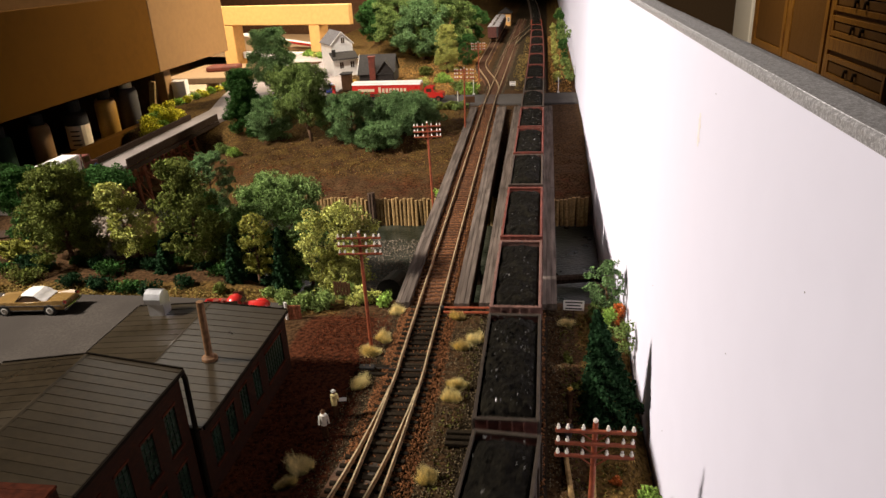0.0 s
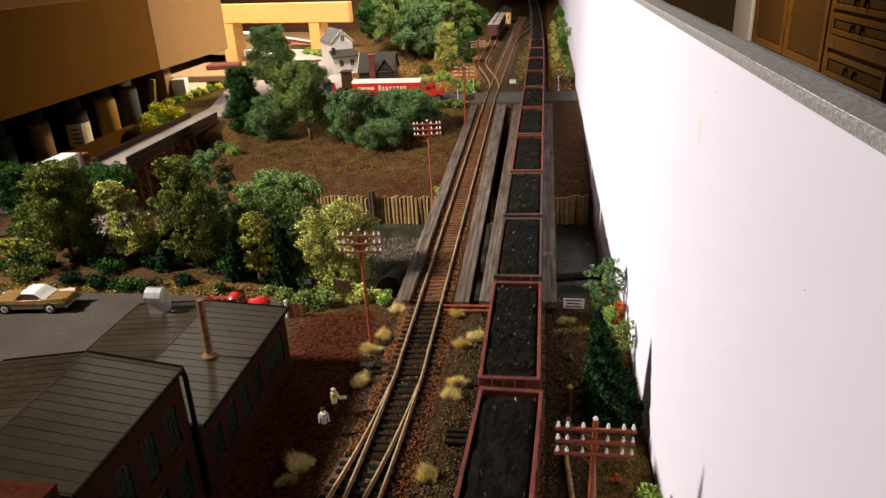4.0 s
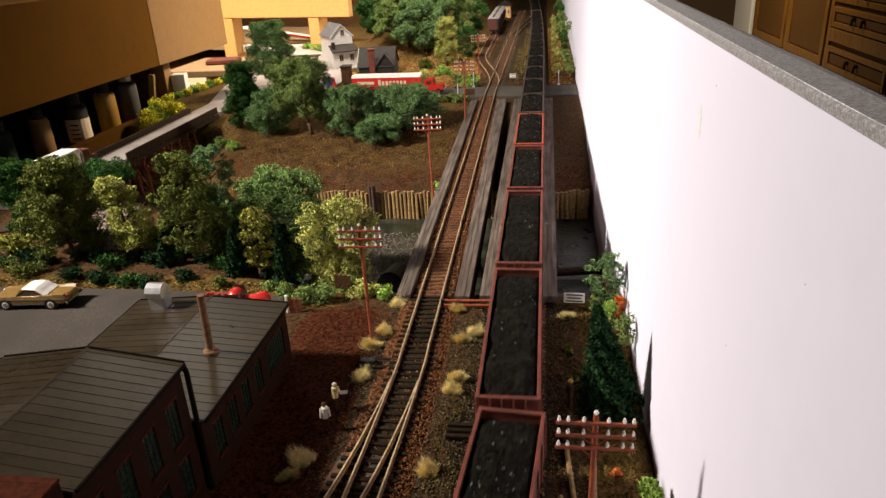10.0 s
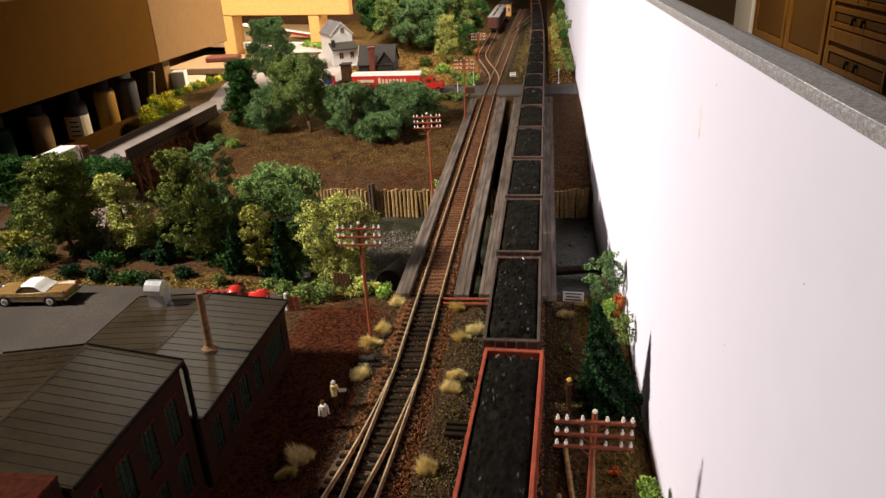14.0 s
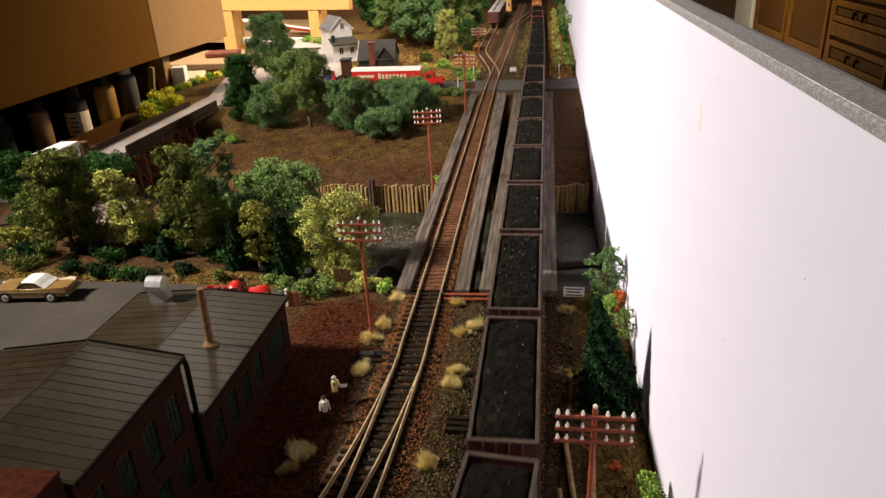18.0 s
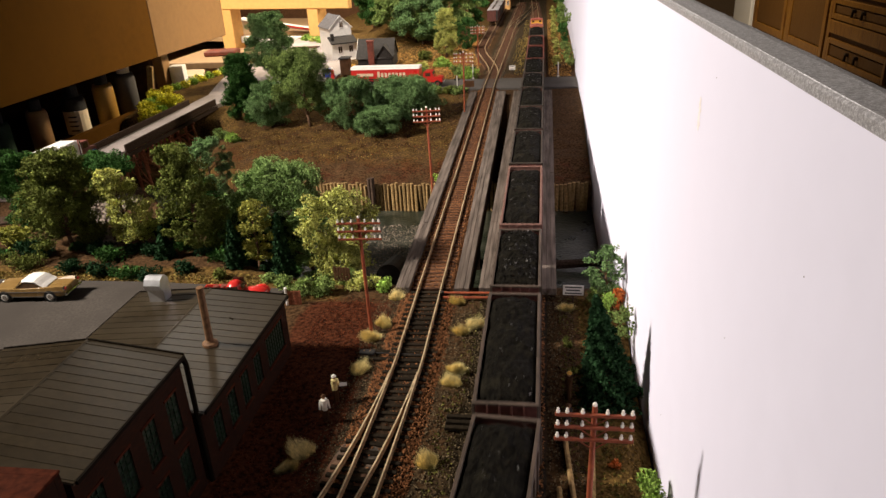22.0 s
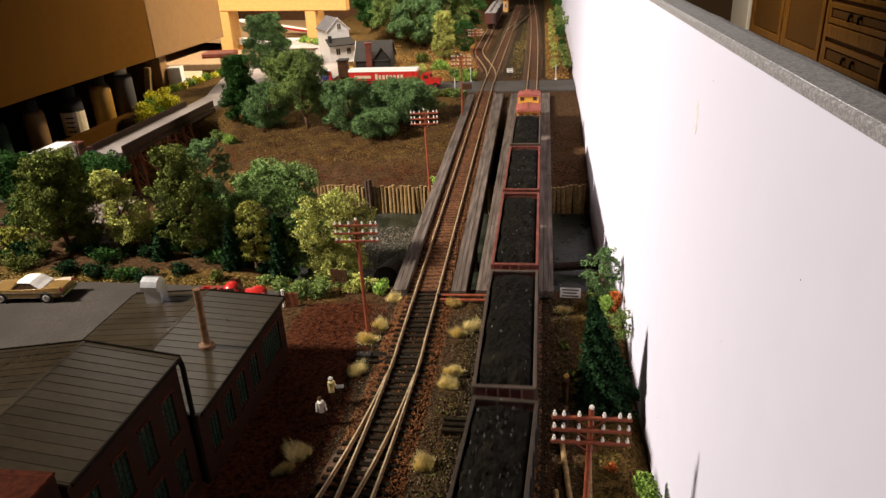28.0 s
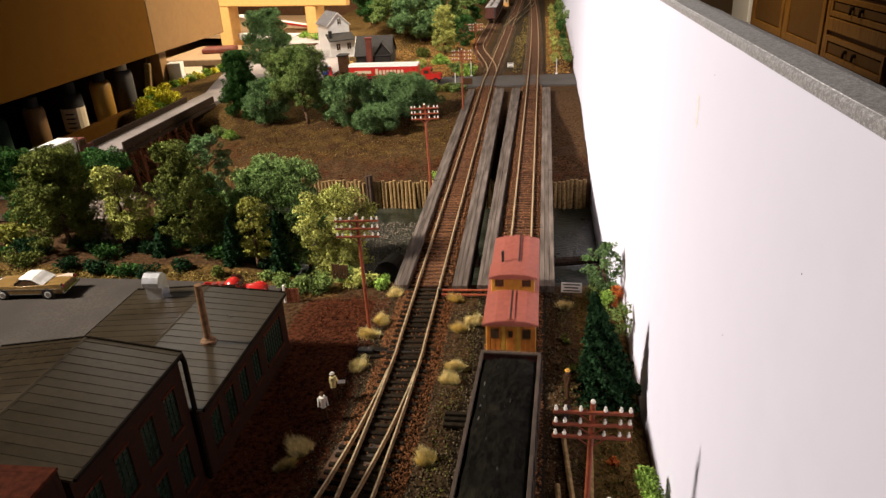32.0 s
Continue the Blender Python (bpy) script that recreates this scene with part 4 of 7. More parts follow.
part("roof", Form().prism([(0.0205, 0.0482), (0.040, 0.0234), (0.040, 0.0215), (0.0205, 0.0462)], -0.047, 0.0, "y"), "slate", dark)
shed = thing("shed", "small brown timber shed beside the road", "shed", at=pose(-0.385, 1.425, -0.003, 0, 0, 2))
part("wall", Form().box(-0.009, 0.009, -0.012, 0.012, 0, 0.032, 0.0005), "recess", shed)
part("roof", Form().box(-0.011, 0.011, -0.014, 0.014, 0.032, 0.0345, 0.0005), "slate", shed)
whole("road_sign", Form().box(-0.004, 0.004, -0.0005, 0.0005, 0.012, 0.024, 0.0003).tube((0, 0, -0.004), (0, 0, 0.013), 0.0006, seg=6), "caboose_yellow", "yellow square road sign on a post", "sign", at=pose(-0.362, 1.40, -0.003, 0, 0, 0))

depot = thing("depot", "small yellow depot building beside the yard tracks", "building", at=pose(-0.1250, 2.70, -0.006))
part("wall", Form().box(-0.020, 0.020, -0.03, 0.03, 0, 0.045, 0.001), "yellow", depot)
part("roof", Form().prism([(-0.026, 0.045), (0.026, 0.045), (0, 0.062)], -0.036, 0.036, "y"), "slate", depot)
for x in (-0.012, 0, 0.012):
    pane_at(depot, x, -0.0301, 0.016, 0.006, 0.014)


# ---- trestle ----
def trestle(name, label, x0, x1, y0, y1, depth, bents):
    th = thing(name, label, "trestle")
    part("deck", Form().box(x0 + 0.0027, x1 - 0.0027, y0, y1 + 0.085, -0.0035, 0.0, 0.0004), "road", th, "grey concrete road deck")
    for x in (x0, x1 - 0.0022):
        part("curb", Form().box(x, x + 0.0026, y0, y1 + 0.085, -0.0030, 0.0085, 0.0004), "dark_timber", th)
        part("stringer", Form().box(x + 0.001, x + 0.0042, y0, y1 + 0.085, -0.0100, -0.0038, 0.0004), "dark_timber", th)
    for k in range(bents):
        y = y0 + 0.010 + (y1 - y0 - 0.02) * k / (bents - 1)
        zb = float(terrain(-0.575, y)) - 0.006
        bent = part("bent", Form().box(x0 - 0.003, x1 + 0.003, y - 0.0022, y + 0.0022, -0.0125, -0.0087, 0.0005), "trestle", th)
        for xt, xb in ((x0 + 0.001, x0 - 0.007), (x0 + 0.014, x0 + 0.011), (x1 - 0.014, x1 - 0.011), (x1 - 0.001, x1 + 0.007)):
            part("post", Form().tube((xt, y, -0.0126), (xb, y, min(zb, -0.024)), 0.0017, seg=6), "trestle", bent)
        part("brace", Form().tube((x0 - 0.005, y - 0.0024, zb * 0.75), (x1 + 0.001, y - 0.0024, -0.020), 0.0010, seg=4), "trestle", bent)
        part("brace", Form().tube((x1 + 0.005, y + 0.0024, zb * 0.75), (x0 - 0.001, y + 0.0024, -0.020), 0.0010, seg=4), "trestle", bent)
        if k:
            yp = y0 + 0.010 + (y1 - y0 - 0.02) * (k - 1) / (bents - 1)
            part("brace", Form().tube((x1 + 0.003, yp, -0.020), (x1 + 0.004, y, min(-0.026, zb * 0.7)), 0.0010, seg=4), "trestle", bent)
    return th


trestle("trestle_bridge", "brown timber trestle carrying a narrow concrete road", -0.5975, -0.546, 0.862, 1.066, 0.07, 8)
low = thing("trestle_bridge", "small black timber trestle among the trees", "trestle", at=pose(-0.555, 0.615, -0.004, 0, 0, 25))
part("deck", Form().box(-0.06, 0.05, -0.012, 0.012, -0.004, 0.0, 0.0005), "dark_timber", low)
for x in (-0.05, -0.02, 0.01, 0.04):
    part("bent", Form().box(x - 0.0015, x + 0.0015, -0.011, 0.011, -0.034, -0.0042), "dark_timber", low)
F = Form().prism([(-0.600, 0.68), (-0.553, 0.68), (-0.550, 0.861), (-0.596, 0.861)], -0.012, 0.0, "z")
tagged(part("road", F, "road"), "narrow pale road behind the trees", "road", kind="structure")


# ---- upper deck, bottles and the yellow bench beyond ----
def upper_deck():
    th = thing("upper_deck", "brown panelled upper deck above the far edge of the layout", "shelf unit")
    zt = 0.20
    for y0, y1, m in ((-1.0, 1.352, "fascia"), (1.354, 1.685, "fascia_light")):
        part("panel", Form().box(-0.765, -0.750, y0, y1, 0.0530, zt, 0.001), m, th, "brown painted fascia panel" if m == "fascia" else "lighter tan fascia panel")
    part("shelf", Form().box(-1.40, -0.7652, -1.0, 1.668, 0.056, 0.075), "fascia", th)
    # boards round the bottles: recess shade is put into their dark colour
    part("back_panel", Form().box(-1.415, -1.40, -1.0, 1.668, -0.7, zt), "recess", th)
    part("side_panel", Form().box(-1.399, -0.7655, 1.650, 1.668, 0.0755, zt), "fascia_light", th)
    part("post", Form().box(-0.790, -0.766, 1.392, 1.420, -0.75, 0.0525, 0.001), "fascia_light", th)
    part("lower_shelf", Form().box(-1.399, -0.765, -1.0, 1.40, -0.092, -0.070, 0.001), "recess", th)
    # added dark panel that closes the shaded end of the recess
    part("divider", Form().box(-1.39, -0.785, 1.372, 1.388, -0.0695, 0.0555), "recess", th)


upper_deck()


def bottle(x, y, r, h, cap_h, body_m, cap_m, label, shoulder=0.75, label_m=None):
    th = thing("bottle", label, "bottle", "bottles on the shelf", at=pose(x, y, -0.0698))
    b = part("body", Form().lathe(0, 0, [(r * 0.92, 0), (r, 0.003), (r, h * shoulder), (r * 0.85, h * (shoulder + 0.08)), (r * 0.5, h - cap_h), (r * 0.5, h - cap_h + 0.002)], 18), body_m, th, smooth=True)
    part("cap", Form().lathe(0, 0, [(r * 0.62, h - cap_h + 0.0021), (r * 0.62, h - 0.001), (r * 0.5, h)], 14), cap_m, th)
    if label_m:
        part("label", Form().lathe(0, 0, [(r + 0.0004, h * 0.22), (r + 0.0004, h * 0.60)], 18), label_m, th, "paper label with unreadable dark bars")
        for k in range(4):
            part("print_bar", Form().box(-r * 0.1, r * 0.62, -r * 0.98 - 0.0012, -r * 0.80, h * (0.28 + 0.075 * k), h * (0.30 + 0.075 * k)), "black", th)


bottle(-0.830, 1.070, 0.017, 0.100, 0.020, "fascia_light", "slate", "brown glass bottle with a dark cap")
bottle(-0.815, 1.150, 0.020, 0.108, 0.022, "slate", "black", "dark paint bottle with a paper label", label_m="cream")
bottle(-0.802, 1.225, 0.019, 0.116, 0.024, "ochre", "slate", "yellow paint bottle with a grey cap")
bottle(-0.795, 1.292, 0.019, 0.126, 0.030, "asphalt", "cream", "grey bottle with a pale cap")
bottle(-0.850, 1.000, 0.018, 0.095, 0.02, "green_frame", "black", "dark green bottle with a black cap")
for k, (y, m) in enumerate(((0.80, "green_frame"), (0.86, "slate"), (0.925, "green_frame"))):
    bx = thing("box", "dark green card box on the shelf", "box", "boxes on the shelf", at=pose(-0.86, y, -0.0698, 0, 0, 4 * k))
    part("body", Form().box(-0.03, 0.03, -0.026, 0.026, 0, 0.075, 0.001), m, bx)
    part("lid", Form().box(-0.031, 0.031, -0.027, 0.027, 0.0751, 0.085, 0.001), m, bx)
whole("plank", Form().box(-0.006, 0.006, -0.004, 0.004, 0, 0.11, 0.001), "pile", "pale wooden offcut leaning on the shelf", "plank", at=pose(-0.79, 1.352, -0.0700, 4, 12, 0))


BENCH = pose(-0.98, 2.20, 0, 0, 0, -17) @ pose(0.98, -2.20, 0)


def yellow_bench():
    th = thing("layout_bench", "yellow painted layout bench with an open shelf", "bench", at=BENCH)
    Y = 2.20
    part("beam", Form().box(-1.80, -0.52, Y, Y + 0.02, 0.0704, 0.128, 0.002), "yellow", th, "wide yellow fascia beam")
    part("post", Form().box(-1.005, -0.955, Y + 0.002, Y + 0.05, FLOOR, 0.0702, 0.002), "yellow", th, "yellow post")
    part("post", Form().box(-0.668, -0.630, Y + 0.002, Y + 0.05, FLOOR, 0.0702, 0.002), "yellow", th, "yellow post")
    part("shelf", Form().box(-1.80, -0.52, Y + 0.051, Y + 0.60, -0.034, -0.022, 0.001), "tan_board", th, "tan shelf board")
    part("shelf_edge", Form().box(-0.954, -0.689, Y + 0.030, Y + 0.050, -0.034, -0.014, 0.001), "white_paint", th, "white shelf edging")
    # backing coloured dark for the shade inside the bench opening
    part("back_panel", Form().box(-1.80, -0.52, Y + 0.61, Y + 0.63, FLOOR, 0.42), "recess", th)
    part("lower_shelf", Form().box(-1.80, -0.70, Y - 0.05, Y + 0.60, -0.150, -0.130, 0.001), "cream", th, "cream lower shelf")
    part("lower_panel", Form().box(-1.80, -0.70, Y - 0.045, Y - 0.03, -0.300, -0.1505), "yellow", th)


yellow_bench()
roll = thing("board", "long white board with a red stripe lying on the bench shelf", "board", at=BENCH @ pose(-0.885, 2.33, 0.0125, 0, 6.5, 0))
part("plank", Form().box(-0.14, 0.22, -0.012, 0.012, -0.005, 0.005, 0.003), "white_paint", roll)
part("stripe", Form().box(0.02, 0.20, -0.0135, -0.0125, -0.002, 0.004), "red_paint", roll, "red stripe")
whole("support_block", Form().box(-0.10, 0.22, -0.012, 0.012, -0.0215, -0.012, 0.001).box(-0.10, -0.02, -0.010, 0.010, -0.012, 0.012, 0.001), "tan_board", "tan wooden block under the white board", "block", at=BENCH @ pose(-0.89, 2.34, 0.0))


def side_table():
    th = thing("side_table", "cream topped side table beside the layout", "table")
    part("top", Form().box(-1.02, -0.742, 1.84, 2.10, -0.052, -0.034, 0.002), "tan_board", th)
    part("shelf", Form().box(-1.02, -0.742, 1.85, 2.10, -0.125, -0.110, 0.002), "tan_board", th)
    for x, y in ((-1.01, 1.85), (-0.775, 1.85), (-1.01, 2.06), (-0.775, 2.06)):
        part("leg", Form().box(x, x + 0.03, y, y + 0.03, FLOOR, -0.0525, 0.001), "tan_board", th)


side_table()
whole("tray", Form().box(-0.045, 0.045, -0.03, 0.03, 0, 0.014, 0.003), "car_red", "dark red shallow tray on the side table", "tray", at=pose(-0.90, 1.97, -0.0338, 0, 0, 8))
whole("box", Form().box(-0.014, 0.014, -0.014, 0.014, 0, 0.075, 0.001), "white_paint", "tall white card box at the layout's edge", "box", at=pose(-0.752, 1.425, -0.050, 0, 0, 12))
whole("shelf", Form().box(-0.95, -0.725, 1.41, 1.60, -0.086, -0.0705, 0.001), "cream", "cream shelf board beside the layout", "shelf")


# ---- oak cabinets across the room ----
def oak_panel(parent, name, x, y0, y1, z0, z1, label=""):
    """A framed panel facing -x: rails and stiles round a sunk field."""
    f = 0.035 if name == "drawer" else 0.06
    p = part(name, Form().box(x, x + 0.02, y0, y0 + f, z0, z1, 0.003).box(x, x + 0.02, y1 - f, y1, z0, z1, 0.003).box(x, x + 0.02, y0 + f, y1 - f, z0, z0 + f, 0.003).box(x, x + 0.02, y0 + f, y1 - f, z1 - f, z1, 0.003), "oak", parent, label)
    part("field", Form().box(x + 0.008, x + 0.019, y0 + f + 0.006, y1 - f - 0.006, z0 + f + 0.006, z1 - f - 0.006, 0.006), "oak_dark", p)
    return p


def cabinets():
    X = 2.0
    for y0, y1, kind in ((4.48, 5.50, "drawers"), (5.52, 6.42, "door"), (6.44, 7.40, "door")):
        th = thing("cabinet", "dark stained oak cabinet with " + ("framed drawers" if kind == "drawers" else "a framed panel door"), "cabinet", "oak cabinets")
        part("body", Form().box(X + 0.0205, X + 0.50, y0, y1, -0.715, 0.22), "oak_dark", th)
        part("plinth", Form().box(X + 0.05, X + 0.49, y0, y1, FLOOR, -0.716), "oak_dark", th)
        part("top", Form().box(X - 0.02, X + 0.51, y0, y1, 0.2205, 0.25, 0.004), "oak", th)
        part("stile", Form().box(X + 0.004, X + 0.02, y1 - 0.055, y1, -0.70, 0.22, 0.002), "oak", th)
        if kind == "drawers":
            for z0, z1 in ((-0.69, -0.535), (-0.50, -0.415), (-0.405, -0.27), (-0.24, -0.10), (-0.07, 0.07)):
                if z1 - z0 < 0.1:
                    part("rail", Form().box(X - 0.004, X + 0.019, y0 + 0.01, y1 - 0.06, z0, z1, 0.004), "oak", th)
                    continue
                d = oak_panel(th, "drawer", X, y0 + 0.01, y1 - 0.065, z0, z1, "framed oak drawer front")
                ym, zm = (y0 + y1) / 2, (z0 + z1) / 2
                for s in (-0.075, 0.075):
                    part("pull", Form().tube((X + 0.008, ym + s, zm + 0.012), (X - 0.014, ym + s, zm + 0.012), 0.014, 0.012, 10).tube((X - 0.010, ym + s, zm + 0.012), (X - 0.012, ym + s, zm - 0.028), 0.007, 0.010, 8), "bronze", d, "dark bronze drop pull")
        else:
            oak_panel(th, "door", X, y0 + 0.01, y1 - 0.06, -0.69, 0.21, "framed oak panel door")


cabinets()
tagged(part("column", Form().box(2.0, 2.45, 7.50, 8.13, FLOOR, 1.62, 0.01), "white_paint"), "white painted square column", "column", kind="structure")


# ---- trees and bushes ----
def crumbs(points, sizes, rng, material, name, solid=False):
    """Many small folded leaves, or four-sided solid crumbs, in one mesh."""
    n = len(points)
    base = np.array([(1, 1, 1), (1, -1, -1), (-1, 1, -1), (-1, -1, 1)], float) / 1.4
    q = rng.normal(size=(n, 4))
    q /= np.linalg.norm(q, axis=1)[:, None]
    w, x, y, z = q.T
    R = np.stack([1 - 2 * (y * y + z * z), 2 * (x * y - z * w), 2 * (x * z + y * w), 2 * (x * y + z * w), 1 - 2 * (x * x + z * z), 2 * (y * z - x * w), 2 * (x * z - y * w), 2 * (y * z + x * w), 1 - 2 * (x * x + y * y)], -1).reshape(n, 3, 3)
    stretch = rng.uniform(0.6, 1.3, (n, 1, 3))
    v = np.einsum("nij,nkj->nki", R, base[None] * stretch) * (sizes * (1.0 if solid else 1.15))[:, None, None] + points[:, None, :]
    f = np.array([(0, 2, 1), (0, 1, 3), (0, 3, 2), (1, 2, 3)][:4 if solid else 2])
    faces = (f[None] + (np.arange(n) * 4)[:, None, None]).reshape(-1, 3)
    me = bpy.data.meshes.new(name)
    me.vertices.add(4 * n)
    me.vertices.foreach_set("co", v.astype(np.float32).ravel())
    me.loops.add(len(faces) * 3)
    me.loops.foreach_set("vertex_index", faces.astype(np.int32).ravel())
    me.polygons.add(len(faces))
    me.polygons.foreach_set("loop_start", np.arange(0, len(faces) * 3, 3, dtype=np.int32))
    me.update(calc_edges=True)
    me.validate()
    me.materials.append(M[material])
    return me


def clump_points(clumps, rng, density):
    """Points in the outer shells of the clumps; clumps: rows of centre x, y, z and radius."""
    out = []
    for cx, cy, cz, r in clumps:
        k = max(12, int(density * (r / 0.01) ** 2))
        d = rng.normal(size=(k, 3))
        d /= np.linalg.norm(d, axis=1)[:, None]
        rad = r * (rng.uniform(0.3, 1.0, k) ** 0.5 + np.abs(rng.normal(0, 0.16, k)))
        out.append(np.array([cx, cy, cz]) + d * rad[:, None] * np.array([1, 1, 0.85]))
    return np.concatenate(out)


def tree(x, y, top, width, leaf, shape="round", low=0.30, label="", seed=0, crumb=0.00064, density=470, depth=None, lean=0.0, trunk=True, base=None, group="scale trees"):
    """A tree on the ground at (x, y): trunk, limbs, and a crown of crumb clumps up to the height top."""
    rng = np.random.default_rng(seed + 100)
    zb = float(terrain(x, y)) if base is None else base
    h = top - zb
    depth = depth or width
    th = thing("tree", label, "tree", group, at=pose(x, y, zb))
    zc0 = h * low
    clumps, tips = [], []
    lobes = {"round": 24, "tall": 30, "wide": 28, "sparse": 14, "cedar": 46}[shape]
    hc = h - zc0
    for i in range(lobes):
        t = (i + 0.5) / lobes
        if shape == "cedar":
            prof = 0.30 + 0.70 * (1 - t) ** 0.6
        elif shape == "tall":
            prof = 0.50 + 0.50 * math.sin(math.pi * min(1, t * 1.1 + 0.10)) if t < 0.8 else 0.60 - 0.9 * (t - 0.8)
        else:
            prof = math.sqrt(max(0.06, 1 - (2 * t - 0.90) ** 2))
        a = i * 2.4 + rng.uniform(-0.5, 0.5)
        R = min(width, depth) * rng.uniform(0.09, 0.165) * {"tall": 1.4, "wide": 1.25, "round": 1.12, "cedar": 1.4, "sparse": 0.6}[shape]
        reach = max(0.0, width / 2 * prof - R * 0.75) * rng.uniform(0.55, 1.08)
        c = np.array([math.cos(a) * reach + lean * t, math.sin(a) * reach * depth / width, min(zc0 + hc * t, h - R * 0.8)])
        tips.append(tuple(c))
        for j in range(9 if shape != "sparse" else 6):
            d = rng.normal(size=3)
            d[2] = abs(d[2]) * 0.9 - 0.25
            d /= np.linalg.norm(d)
            r = R * rng.uniform(0.24, 0.50)
            q = c + d * R * rng.uniform(0.55, 1.05)
            q[2] = min(q[2], h - r * 0.6)
            clumps.append((q[0], q[1], q[2], r))
        clumps.append((c[0], c[1], c[2], R * 0.5))
    pts = clump_points(clumps, rng, density)
    pts = pts[pts[:, 2] < h]
    pts = pts[pts[:, 2] > 0.0008]
    if x + width > WALL_X - 0.002:
        pts = pts[pts[:, 0] + x < WALL_X - 0.0015]
    size = crumb * rng.uniform(0.6, 1.35, len(pts))
    part("crown", crumbs(pts, size, rng, leaf, "crown"), None, th, "uneven crown of crumbly " + leaf.replace("leaf_", "") + " foliage")
    if trunk:
        r0 = max(0.0011, h * 0.022)
        T = Form()
        p = Vector((0, 0, -0.004))
        for k in range(1, 6):
            q = Vector((lean * k / 6 + rng.uniform(-1, 1) * r0 * 0.6, rng.uniform(-1, 1) * r0 * 0.6, h * 0.78 * k / 5))
            T.tube(p, q, r0 * (1.15 - 0.19 * (k - 1)), r0 * (1.15 - 0.19 * k), 8, caps=True)
            p = q
        part("trunk", T, "bark", th, smooth=True)
        B = Form()
        for k in range(0, len(tips), 2):
            c = Vector(tips[k])
            s = Vector((lean * c.z / h * 0.8, 0, max(h * 0.15, c.z - width * 0.25)))
            B.tube(s, c, r0 * 0.34, r0 * 0.12, 5)
        part("branchwork", B, "bark", th)
    return th


def fir(x, y, top, width, label, seed=0, leaf="leaf_fir", base=None, tilt=0):
    """A conifer: drooping whorls of short needles round a straight stem."""
    rng = np.random.default_rng(seed + 500)
    zb = float(terrain(x, y)) if base is None else base
    h = top - zb
    th = thing("fir_tree", label, "fir tree", "scale trees", at=pose(x, y, zb, 0, tilt, 0))
    n = int(16000 * max(0.4, h / 0.08))
    t = rng.uniform(0.0, 1.0, n) ** 1.25
    a = rng.uniform(0, math.tau, n)
    whorl = 0.55 + 0.45 * np.abs(np.sin(t * 34 + np.sin(a * 5) * 0.8))
    lobes = 0.82 + 0.18 * np.sin(a * 7 + t * 20)
    r = width / 2 * (1 - t) ** 0.85 * whorl * lobes * rng.uniform(0.35, 1.0, n) ** 0.5 + 0.0006
    z = h * (0.05 + 0.95 * t) - r * 0.25
    pts = np.stack([r * np.cos(a), r * np.sin(a), np.maximum(0.0005, z)], -1)
    pts = pts[pts[:, 0] + x < WALL_X - 0.0012]
    part("crown", crumbs(pts, 0.00072 * rng.uniform(0.6, 1.3, len(pts)), rng, leaf, "crown"), None, th, "dense dark green needles")
    part("trunk", Form().tube((0, 0, -0.004), (0, 0, h * 0.97), 0.0014, 0.0003, 7), "bark", th)
    return th


def bush(x, y, w, h, leaf, label, seed=0, base=None, crumb=0.0007, density=360, depth=None):
    rng = np.random.default_rng(seed + 900)
    zb = float(terrain(x, y)) if base is None else base
    depth = depth or w
    clumps = []
    for i in range(9):
        a, rr = rng.uniform(0, math.tau), rng.uniform(0, 0.36)
        r = min(w, depth, h * 2) * rng.uniform(0.16, 0.27)
        clumps.append((math.cos(a) * rr * w, math.sin(a) * rr * depth, max(r * 0.5, h * rng.uniform(0.25, 0.85) - r * 0.4), r))
    pts = clump_points(clumps, rng, density)
    pts = pts[(pts[:, 2] > 0) & (pts[:, 0] + x < WALL_X - 0.0012)]
    ob = new("bush", crumbs(pts, crumb * rng.uniform(0.6, 1.3, len(pts)), rng, leaf, "bush"))
    ob.matrix_basis = pose(x, y, zb)
    return tagged(ob, label, "bush", "bushes")


tree(-0.423, 0.555, 0.088, 0.084, "leaf_olive", "tall", 0.08, "tall olive green tree with a dense crown", 1)
tree(-0.555, 0.665, 0.054, 0.075, "leaf_dark", "round", 0.10, "dark green tree beside the narrow road", 2)
tree(-0.484, 0.700, 0.041, 0.078, "leaf_dark", "wide", 0.30, "dark green tree beside the narrow road", 3)
tree(-0.630, 0.720, 0.040, 0.090, "leaf_dark", "round", 0.10, "dark green tree beside the narrow road", 4)
tree(-0.500, 0.610, 0.030, 0.050, "leaf_dark", "round", 0.05, "dark green tree in the river grove", 5)
tree(-0.352, 0.555, 0.070, 0.050, "leaf_yellow", "tall", 0.14, "yellow green tree with an open crown", 6, lean=-0.020, density=330)
tree(-0.285, 0.550, 0.093, 0.064, "leaf_olive", "tall", 0.05, "tall olive green tree with hanging foliage", 7, lean=-0.016)
tree(-0.325, 0.640, 0.034, 0.040, "leaf_dark", "round", 0.05, "dark green tree in the river grove", 8)
tree(-0.2435, 0.615, 0.057, 0.122, "leaf_green", "wide", 0.25, "broad mid green tree above the river bank", 9)
tree(-0.2329, 0.540, 0.047, 0.040, "leaf_gold", "round", 0.16, "small yellow green tree", 10, density=350)
fir(-0.2445, 0.520, 0.036, 0.023, "small black green fir tree", 1)
fir(-0.1985, 0.512, 0.046, 0.024, "slim dark green fir tree", 2)
fir(-0.318, 0.535, 0.024, 0.022, "small black green fir tree", 3)
tree(-0.1525, 0.530, 0.060, 0.068, "leaf_yellow", "round", 0.36, "bright yellow green tree above the river", 11, density=360)
tree(-0.1530, 0.520, 0.021, 0.050, "leaf_yellow", "wide", 0.06, "low yellow green tree at the bank", 12, density=360)
